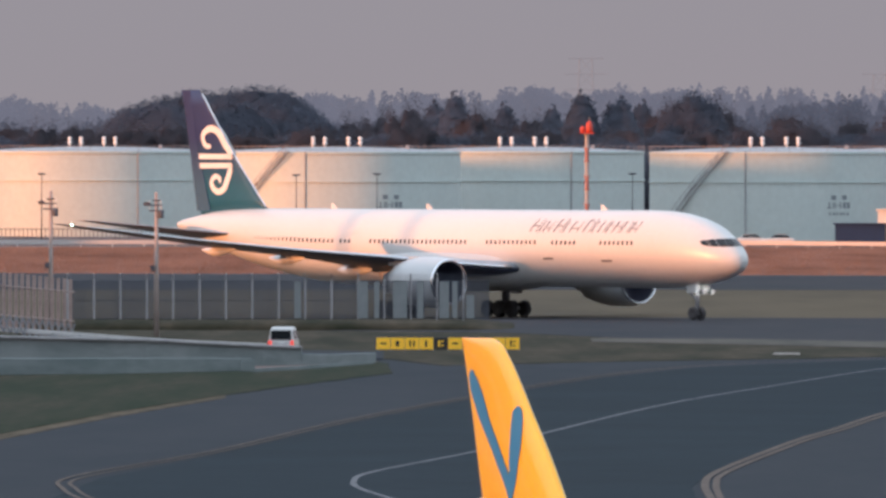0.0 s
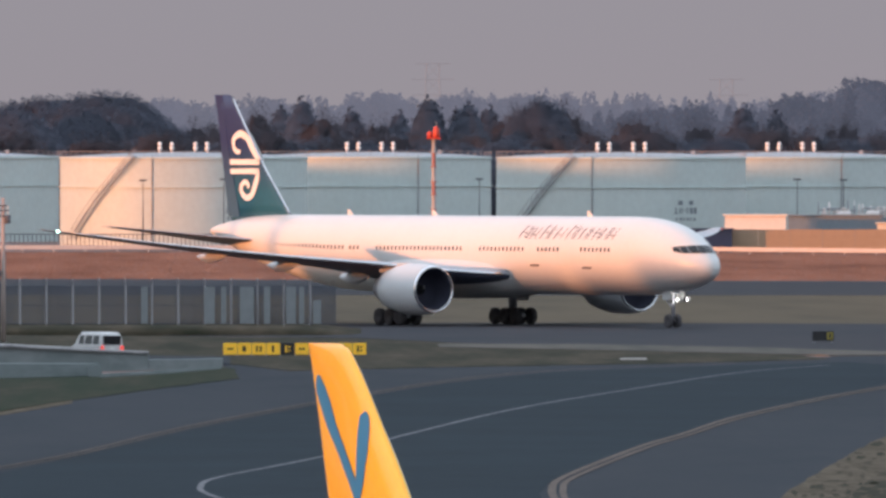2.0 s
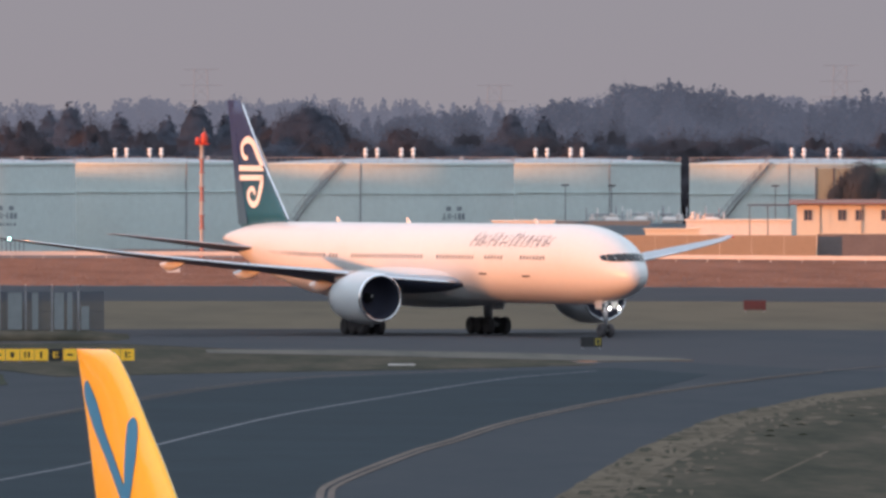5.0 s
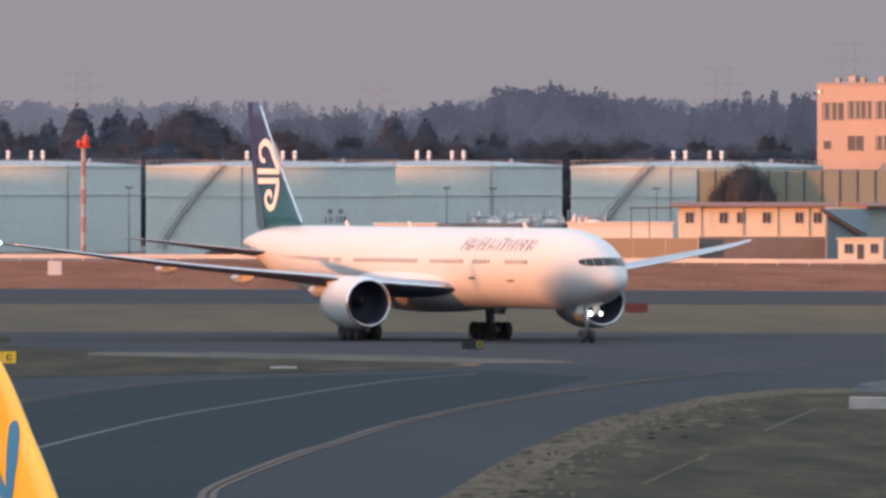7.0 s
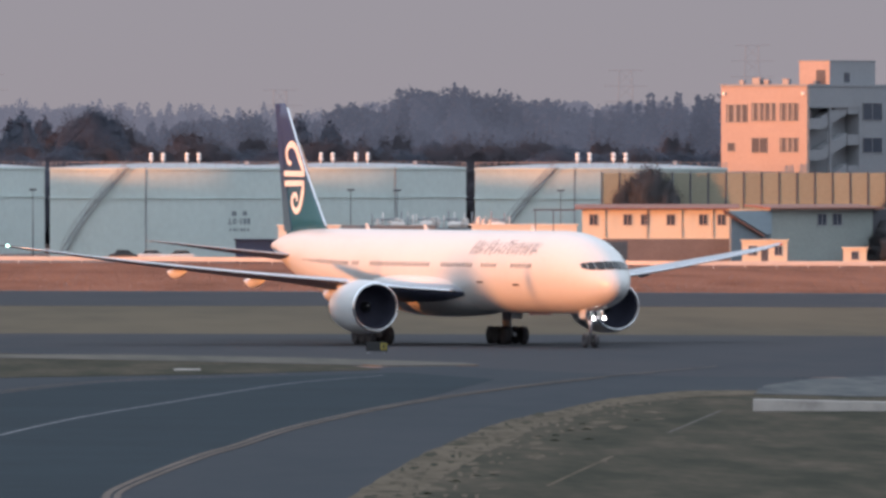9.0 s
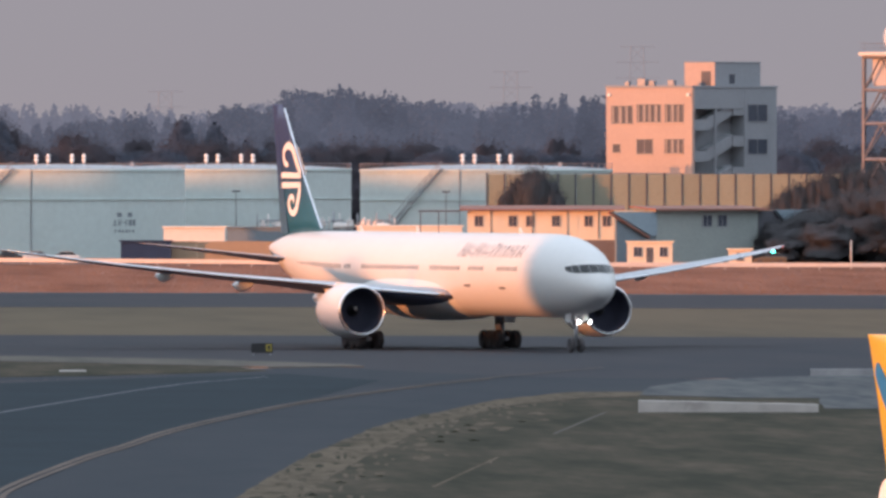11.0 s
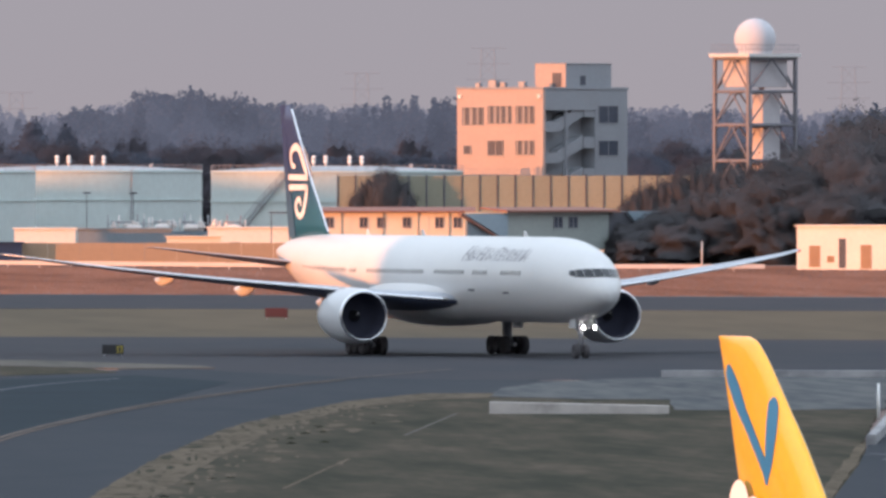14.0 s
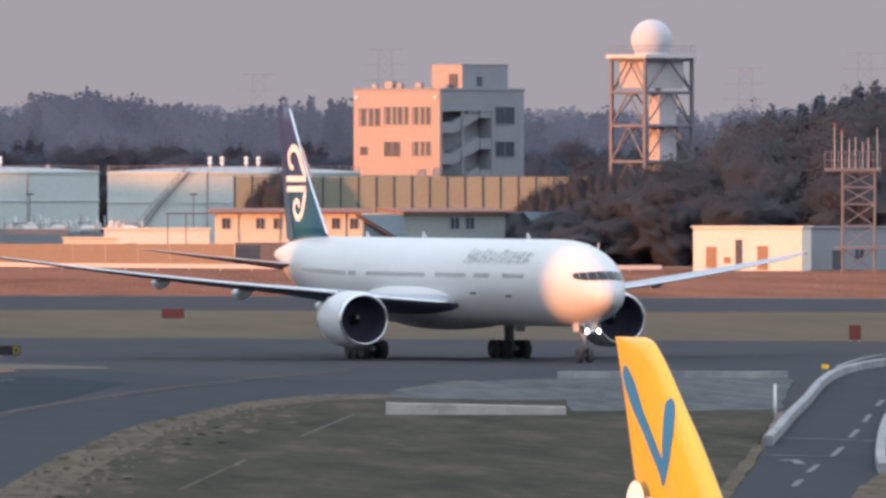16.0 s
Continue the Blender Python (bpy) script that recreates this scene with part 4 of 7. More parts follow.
def build_pole(h):
    p = empty("utility_pole", "weathered concrete utility pole with crossarms and fittings", "utility pole", group="utility poles")
    part("shaft", rod(bmesh.new(), (0, 0, -0.3), (0, 0, h), 0.19, 0.12, 12), POLE, p, "brown-grey weathered shaft", smooth=True)
    for z, a, b in ((h - 0.95, -0.75, 0.4), (h - 1.35, -0.55, 0.55), (h - 0.6, -0.3, 0.3)):
        part("crossarm", box(bmesh.new(), a, b, -0.18, -0.08, z - 0.05, z + 0.06, 0.01), DARK_STEEL, p)
    part("lamp_head", box(bmesh.new(), -0.95, -0.45, -0.35, -0.05, h - 1.0, h - 0.72, 0.06), DARK_STEEL, p, "dark floodlight head")
    part("transformer", lathe(bmesh.new(), [(0.02, 0), (0.2, 0), (0.22, 0.05), (0.22, 0.55), (0.1, 0.62), (0.02, 0.62)], "Z", 14, Matrix.Translation((0.32, -0.2, h - 1.9))), DARK_STEEL, p, smooth=True)
    part("junction_box", box(bmesh.new(), -0.45, -0.14, -0.3, 0.05, h * 0.46, h * 0.46 + 0.4, 0.03), DARK_STEEL, p)
    for z in (h - 0.9, h - 1.3):
        for x in (-0.5, 0.35):
            part("insulator", lathe(bmesh.new(), [(0.03, 0), (0.07, 0.04), (0.04, 0.1), (0.07, 0.15), (0.02, 0.22)], "Z", 8, Matrix.Translation((x, -0.13, z + 0.1))), MARK_WHITE, p, smooth=True)
    return p


pole = build_pole(10.6)
pole.matrix_basis = facing(-15.42, 1354)
copy_thing(pole, facing(-21.1, 1385))


def build_sign():
    s = empty("taxiway_sign", "long yellow taxiway guidance sign with dark characters", "sign")
    w = 0.98
    for k in range(10):
        black = k == 4
        part("sign_panel", box(bmesh.new(), k * w + 0.02, (k + 1) * w - 0.02, -0.12, 0.12, 0.28, 1.08, 0.03), BLACK_PAINT if black else SIGN_YELLOW, s, "black panel" if black else "")
        bars = [[(0.3, 0.7, 0.62, 0.74)], [(0.35, 0.6, 0.5, 0.86)], [(0.3, 0.42, 0.48, 0.88), (0.55, 0.68, 0.48, 0.88)], [(0.4, 0.55, 0.45, 0.9)], [(0.32, 0.44, 0.46, 0.9), (0.5, 0.68, 0.5, 0.6), (0.5, 0.68, 0.76, 0.86)]][k % 5]
        for x0, x1, z0, z1 in bars:
            part("character_bar", box(bmesh.new(), k * w + x0, k * w + x1, -0.135, -0.124, z0, z1), SIGN_YELLOW if black else BLACK_PAINT, s)
    for k in range(11):
        part("leg", rod(bmesh.new(), (min(max(k * w, 0.1), 9.7), 0, -0.05), (min(max(k * w, 0.1), 9.7), 0, 0.3), 0.05), GREY_STEEL, s)
    part("base_slab", box(bmesh.new(), -0.3, 10.1, -0.6, 0.6, -0.1, 0.1, 0.02), CONCRETE, s)
    s.matrix_basis = facing(-3.6, 1268, z=-0.13)
    return s


build_sign()


PANEL_YELLOW = mat("dull_yellow_panel", (0.30, 0.24, 0.04), 0.6, vary=0.1, size=0.5)


def build_marker(face, label, w, h, extra):
    s = empty("marker_board", label, "sign")
    part("board", box(bmesh.new(), -w / 2, w / 2, -0.1, 0.1, 0.15, h, 0.03), face, s)
    for x in (-w / 2 + 0.15, w / 2 - 0.15):
        part("leg", rod(bmesh.new(), (x, 0, -0.1), (x, 0, 0.2), 0.05), GREY_STEEL, s)
    if extra:
        part("panel", box(bmesh.new(), w / 2 - 0.5, w / 2 - 0.06, -0.13, -0.104, 0.25, h - 0.08), PANEL_YELLOW, s, "small dull yellow panel")
        part("character_bar", box(bmesh.new(), w / 2 - 0.36, w / 2 - 0.2, -0.145, -0.134, 0.35, h - 0.2), BLACK_PAINT, s)
    return s


build_marker(BLACK_PAINT, "black taxiway board with one yellow panel", 1.55, 0.85, True).matrix_basis = facing(28.7, 1352, z=0.03)
build_marker(BOARD_RED, "dull red mandatory board on the grass", 2.0, 1.0, False).matrix_basis = facing(37.5, 1655)
build_marker(BOARD_RED, "narrow red mandatory board on the grass", 0.95, 1.3, False).matrix_basis = facing(74.2, 1463, z=0.03)
build_marker(SIGN_YELLOW, "small orange-yellow edge marker", 0.5, 0.45, False).matrix_basis = facing(72.6, 1262, z=0.09)
tagged(part("concrete_pad", box(bmesh.new(), -0.9, 0.9, -2, 2, -0.1, 0.08, 0.03), WORN_WHITE, m=facing(18.5, 1247, z=0.07)), "small pale concrete pad in the grass", "concrete pad")
tagged(part("concrete_wall", box(bmesh.new(), 0, 10.2, 0, 2.5, -0.3, 0.42, 0.03), WORN_WHITE, m=facing(48.95, 1052, 0, 0.33) @ pose(0, 0, 0, 0, 1.3, 0)), "long low pale concrete wall end in the grass", "wall")
tagged(part("concrete_kerb", box(bmesh.new(), 0, 15.2, 0, 1.2, -0.1, 0.42, 0.03), KERB_GREY, m=facing(58.2, 1226, z=0.06)), "pale concrete kerb beyond the paving", "kerb")
tagged(part("marker_post", rod(bmesh.new(), (0, 0, -0.1), (0, 0, 1.95), 0.09, 0.08, 10), MARK_WHITE, m=facing(69.9, 1034, z=0.09), smooth=True), "thin white marker post beside a road", "post")
tagged(part("marker_post", rod(bmesh.new(), (0, 0, -0.1), (0, 0, 3.2), 0.11, 0.09, 8), CONCRETE_WHITE, m=facing(60.4, 2418), smooth=True), "thin pale post beside the perimeter road", "post")
tagged(part("cabinet", box(bmesh.new(), -0.8, 0.8, -0.5, 0.5, -0.1, 1.7, 0.05), CONCRETE_WHITE, m=facing(6.2, 2150)), "pale equipment cabinet on the far grass", "cabinet")


# ---- the white van ----
def build_van():
    v = empty("van", "white minivan with dark windows and lit red tail lamps", "van")
    body = smooth_rows([(-2.15, 0.5, 0.78, 1.2), (-2.1, 0.32, 0.83, 1.75), (-1.6, 0.3, 0.84, 1.88), (0.4, 0.3, 0.84, 1.9), (1.1, 0.3, 0.84, 1.78), (1.7, 0.3, 0.83, 1.12), (2.15, 0.35, 0.78, 0.95), (2.25, 0.45, 0.7, 0.8)], 3)
    bm = bmesh.new()
    rings = []
    for x, z0, w, z1 in body:
        c = 0.12
        mid = min(1.0, z1 - 0.1)
        rings.append([Vector(p) for p in ((x, -w + c, z0), (x, -w, z0 + c), (x, -w, mid), (x, -w * 0.86, z1 - c), (x, -w * 0.86 + c, z1), (x, w * 0.86 - c, z1), (x, w * 0.86, z1 - c), (x, w, mid), (x, w, z0 + c), (x, w - c, z0))])
    part("body", loft(bm, rings), AIRFRAME, v, "white van body")
    part("rear_window", box(bmesh.new(), -2.2, -2.1, -0.66, 0.66, 1.06, 1.66, 0.02), DARK_GLASS, v)
    for s in (-1, 1):
        for x0, x1 in ((-1.85, -0.95), (-0.85, 0.15), (0.25, 1.0)):
            bm = bmesh.new()
            ys = lambda z: s * (0.855 - 0.13 * (z - 1.0) / 0.8)
            bm.faces.new([bm.verts.new((x, ys(z), z)) for x, z in ((x0, 1.08), (x1, 1.08), (x1 - 0.08, 1.66), (x0 + 0.05, 1.66))])
            part("side_window", bm, DARK_GLASS, v)
        part("tail_lamp", box(bmesh.new(), -2.24, -2.12, s * 0.74 - 0.12, s * 0.74 + 0.12, 0.66, 1.0, 0.02), mat("lit_tail_lamp", (0.6, 0.05, 0.04), 0.4, emit=0.7, emit_color=(1, 0.12, 0.1)), v, "lit red tail lamp")
        for x in (-1.35, 1.4):
            part("wheel", lathe(bmesh.new(), [(0.02, -0.09), (0.2, -0.1), (0.28, -0.11), (0.32, -0.06), (0.32, 0.06), (0.28, 0.11), (0.2, 0.1), (0.02, 0.09)], "Z", 18, Matrix.Translation((x, s * 0.74, 0.32)) @ pose(0, 0, 0, 90, 0, 0)), RUBBER, v, smooth=True)
    part("number_plate", box(bmesh.new(), -2.2, -2.14, -0.2, 0.2, 0.75, 0.87), MARK_WHITE, v)
    bm = bmesh.new()
    bm.faces.new([bm.verts.new(p) for p in ((1.72, -0.7, 1.14), (1.72, 0.7, 1.14), (1.17, 0.62, 1.76), (1.17, -0.62, 1.76))])
    part("windscreen", bm, DARK_GLASS, v)
    return v


van = build_van()


def build_car(paint, label):
    c = empty("parked_car", label, "car", group="cars parked by the fuel tanks")
    bm = bmesh.new()
    rows = smooth_rows([(-2.2, 0.35, 0.72, 0.85), (-2.0, 0.28, 0.8, 0.98), (-1.2, 0.26, 0.82, 1.0), (0.8, 0.26, 0.82, 0.98), (1.8, 0.28, 0.8, 0.82), (2.2, 0.35, 0.7, 0.68)], 3)
    loft(bm, [[Vector(p) for p in ((x, -w + 0.1, z0), (x, -w, z0 + 0.1), (x, -w, z1 - 0.12), (x, -w + 0.1, z1), (x, w - 0.1, z1), (x, w, z1 - 0.12), (x, w, z0 + 0.1), (x, w - 0.1, z0))] for x, z0, w, z1 in rows])
    part("body", bm, paint, c)
    bm = bmesh.new()
    loft(bm, [[(-1.7, -0.7, 0.97), (1.0, -0.7, 0.97), (1.0, 0.7, 0.97), (-1.7, 0.7, 0.97)], [(-1.2, -0.6, 1.44), (0.3, -0.6, 1.46), (0.3, 0.6, 1.46), (-1.2, 0.6, 1.44)]])
    part("glasshouse", bm, DARK_GLASS, c, "dark windows")
    part("roof", box(bmesh.new(), -1.25, 0.35, -0.62, 0.62, 1.43, 1.5, 0.03), paint, c)
    for x in (-1.35, 1.35):
        for s in (-1, 1):
            part("wheel", lathe(bmesh.new(), [(0.02, -0.09), (0.28, -0.11), (0.31, 0), (0.28, 0.11), (0.02, 0.09)], "Z", 16, Matrix.Translation((x, s * 0.72, 0.31)) @ pose(0, 0, 0, 90, 0, 0)), RUBBER, c, smooth=True)
    return c


car = build_car(AIRFRAME, "pale parked car with dark windows near the tanks")
car.matrix_basis = facing(16.7, 2466, 8)
copy_thing(car, facing(18.0, 2463, 184))
build_car(BLACK_PAINT, "dark parked car near the tanks").matrix_basis = facing(15.2, 2466, 5)


patrol = build_car(mat("dull_brown_car_paint", (0.13, 0.085, 0.05), 0.5, vary=0.04, size=1), "small dull brown patrol car with a lit green beacon")
part("beacon", lathe(bmesh.new(), [(0.02, 1.5), (0.2, 1.5), (0.22, 1.62), (0.16, 1.8), (0.02, 1.85)], "Z", 14, Matrix.Translation((-0.4, 0, 0))), mat("lit_green_beacon", (0.1, 0.8, 0.7), 0.3, emit=7, emit_color=(0.1, 1.0, 0.85)), patrol, "lit blue-green beacon", smooth=True)


# ---- parked aircraft with yellow fins, close to the deck ----
def build_yellow(m):
    a = empty("parked_airliner", "parked narrow-body airliner with a bright yellow fin and blue strokes", "airplane", group="parked airliners")
    # local x forward from the fin's trailing tip, z up
    fus = smooth_rows([(-3.2, 5.3, 0.12, 0.2), (-1, 5.1, 0.5, 0.6), (3, 4.6, 1.2, 1.3), (8, 4.15, 1.8, 1.85), (13, 3.95, 1.97, 1.97), (25, 3.95, 1.97, 1.97), (30, 3.92, 1.85, 1.9), (32.5, 3.7, 1.4, 1.5), (34, 3.5, 0.7, 0.8), (34.4, 3.4, 0.05, 0.05)], 4)
    bm = loft(bmesh.new(), [[Vector((x, w * math.cos(2 * math.pi * i / 28), c + h * math.sin(2 * math.pi * i / 28))) for i in range(28)] for x, c, w, h in fus])
    part("fuselage", bm, AIRFRAME, a, "white fuselage", smooth=True)
    rows = smooth_rows([(5.4, 8.45, 2.35, 0.42), (9.33, 4.62, 0.92, 0.28), (10.6, 3.2, 0.48, 0.2), (11.2, 2.5, 0.25, 0.17), (11.5, 2.1, 0.13, 0.14), (11.68, 1.8, 0.06, 0.1), (11.76, 1.45, 0.02, 0.04)], 5)
    bm = bmesh.new()
    rings = []
    for z, le, te, th in rows:
        rings.append([Vector((x, y if i <= 10 else y / 0.75, z)) for i, (x, y) in enumerate(airfoil(le, te, th, 0, 0))])
    fin = part("fin", loft(bm, rings), TAIL_YELLOW, a, "glossy bright yellow fin", smooth=True)
    strokes = [
        [(0.57, 11.27, 0.13), (0.63, 11.15, 0.41), (0.76, 10.99, 0.58), (0.97, 10.77, 0.59), (1.18, 10.55, 0.54), (1.44, 10.34, 0.50), (1.73, 10.12, 0.45), (1.99, 9.90, 0.43), (2.25, 9.68, 0.40), (2.47, 9.45, 0.32), (2.52, 9.25, 0.09)],
        [(2.77, 10.74, 0.08), (2.75, 10.66, 0.33), (2.76, 10.54, 0.43), (2.75, 10.36, 0.48), (2.73, 10.12, 0.49), (2.68, 9.90, 0.43), (2.64, 9.68, 0.37), (2.57, 9.46, 0.26), (2.49, 9.25, 0.09)],
    ]
    for st in strokes:
        for side in (-1, 1):
            c = smooth_rows(st, 5)
            bm = bmesh.new()
            def skin(x, z):
                le, te, th = [float(np.interp(z, rows[:, 0], rows[:, i])) for i in (1, 2, 3)]
                v = min(1.0, max(0.0, (le - x) / (le - te)))
                y = th * (1.48 * math.sqrt(v) - 0.63 * v - 1.76 * v * v + 1.42 * v ** 3 - 0.51 * v ** 4) + 0.012
                return (x, side * y, z)
            l = [bm.verts.new(skin(x - w / 2, z)) for x, z, w in c]
            r = [bm.verts.new(skin(x + w / 2, z)) for x, z, w in c]
            for i in range(len(c) - 1):
                bm.faces.new((l[i], r[i], r[i + 1], l[i + 1]))
            part("fin_stroke", bm, TAIL_BLUE, fin, "blue painted stroke")
    for side in (-1, 1):
        for cx, cz, r in ((1.45, 8.88, 0.44), (2.1, 8.6, 0.45), (2.95, 8.4, 0.44), (2.2, 8.05, 0.6)):
            bm = bmesh.new()
            bmesh.ops.create_circle(bm, cap_ends=True, segments=20, radius=r, matrix=Matrix.Translation((cx, side * 0.2, cz)) @ pose(0, 0, 0, 90, 0, 0))
            part("fin_patch", bm, MARK_WHITE, fin, "white petal-shaped patch")
        part("tailplane", wing_mesh([(0.5, 4.2, 0.6, 0.2, 5.2, 5.2), (6.2, -0.3, -1.6, 0.08, 5.75, 5.75)], side), WING_GREY, a, smooth=True)
        part("wing", wing_mesh([(1.5, 21, 14.0, 0.5, 3.0, 2.9), (6.4, 18.2, 13.6, 0.3, 3.5, 3.4), (17, 11.7, 10.2, 0.1, 4.6, 4.6)], side), WING_GREY, a, smooth=True)
        e = part("engine", lathe(bmesh.new(), [(0.95, 0), (1.12, -0.1), (1.2, -1.2), (1.1, -2.8), (0.8, -4.2), (0.02, -4.4)], "X", 24, Matrix.Translation((20.4, side * 5.75, 1.75))), TAIL_YELLOW, a, "yellow engine cowl", smooth=True)
        part("gear_leg", rod(bmesh.new(), (14.6, side * 3.8, 3.2), (14.6, side * 3.8, 0.6), 0.14), STEEL, a)
        part("tyre", lathe(bmesh.new(), [(0.02, -0.4), (0.45, -0.42), (0.58, -0.3), (0.58, 0.3), (0.45, 0.42), (0.02, 0.4)], "Z", 18, Matrix.Translation((14.6, side * 3.8, 0.58)) @ pose(0, 0, 0, 90, 0, 0)), RUBBER, a, smooth=True)
    part("nose_leg", rod(bmesh.new(), (27.3, 0, 2.6), (27.3, 0, 0.4), 0.1), STEEL, a)
    part("tyre", lathe(bmesh.new(), [(0.02, -0.25), (0.3, -0.27), (0.38, -0.2), (0.38, 0.2), (0.3, 0.27), (0.02, 0.25)], "Z", 16, Matrix.Translation((27.3, 0, 0.38)) @ pose(0, 0, 0, 90, 0, 0)), RUBBER, a, smooth=True)
    a.matrix_basis = m
    return a


slab("apron", [(-120, 40), (160, 40), (160, 420), (-120, 420)], 0.02, CONCRETE, "grey concrete apron", "apron", thick=0.3)
FIN_TURN = -67.0
yellow = build_yellow(Matrix.Translation(polar(0.97, 286, 0.02)) @ pose(0, 0, 0, 0, 0, FIN_TURN - 2.9))
copy_thing(yellow, Matrix.Translation(polar(61.27, 318, 0.02)) @ pose(0, 0, 0, 0, 0, FIN_TURN - 4.7))


# ---- beyond the airfield: mast, depot buildings, houses, tower ----
def build_mast():
    m = empty("beacon_mast", "red and white striped mast with a red beacon", "mast")
    for k in range(8):
        z0, z1 = k * 1.85, (k + 1) * 1.85 - 0.004
        bm = lathe(bmesh.new(), [(0.02, z0), (0.42, z0), (0.42, z0 + 0.12), (0.27, z0 + 0.14), (0.27, z1 - 0.14), (0.42, z1 - 0.12), (0.42, z1), (0.02, z1)], "Z", 14)
        part("mast_section", bm, MAST_PALE if k % 2 else MAST_PINK, m, "dull white mast section" if k % 2 else "red mast section, paled for haze")
    part("platform", box(bmesh.new(), -0.95, 0.95, -0.8, 0.8, 14.8, 15.0, 0.03), MAST_RED, m)
    part("beacon", lathe(bmesh.new(), [(0.02, 15.0), (0.4, 15.0), (0.48, 15.3), (0.42, 16.1), (0.16, 16.5), (0.02, 16.55)], "Z", 16, Matrix.Translation((0.3, 0, 0))), MAST_RED, m, "red drum beacon", smooth=True)
    part("lamp", lathe(bmesh.new(), [(0.02, 15.0), (0.3, 15.0), (0.34, 15.3), (0.3, 15.7), (0.02, 15.9)], "Z", 12, Matrix.Translation((-0.55, 0, 0))), MAST_RED, m, smooth=True)
    part("rod", rod(bmesh.new(), (0.3, 0, 16.3), (0.3, 0, 17.1), 0.05), GREY_STEEL, m)
    m.matrix_basis = facing(7.75, 2450)
    return m


build_mast()


def window_in(parent, m, x0, x1, z0, z1, panes=2, frame_mtl=None):
    """A framed window on a wall whose face is local y 0, facing -y."""
    w = part("window", box(bmesh.new(), x0, x1, -0.03, -0.004, z0, z1), PANE, parent, m=m)
    fw = 0.07
    for a, b, c, d in ((x0 - fw, x0, z0 - fw, z1 + fw), (x1, x1 + fw, z0 - fw, z1 + fw), (x0, x1, z1, z1 + fw), (x0 - 0.1, x1 + 0.1, z0 - fw - 0.04, z0)):
        part("window_frame", box(bmesh.new(), a, b, -0.1, 0.0, c, d), frame_mtl or GREY_STEEL, w)
    for k in range(1, panes):
        x = x0 + (x1 - x0) * k / panes
        part("mullion", box(bmesh.new(), x - 0.04, x + 0.04, -0.07, -0.031, z0, z1), frame_mtl or GREY_STEEL, w)
    return w


CURTAIN = mat("pale_window_blind", (0.36, 0.32, 0.30), 0.8, vary=0.1, size=0.6)


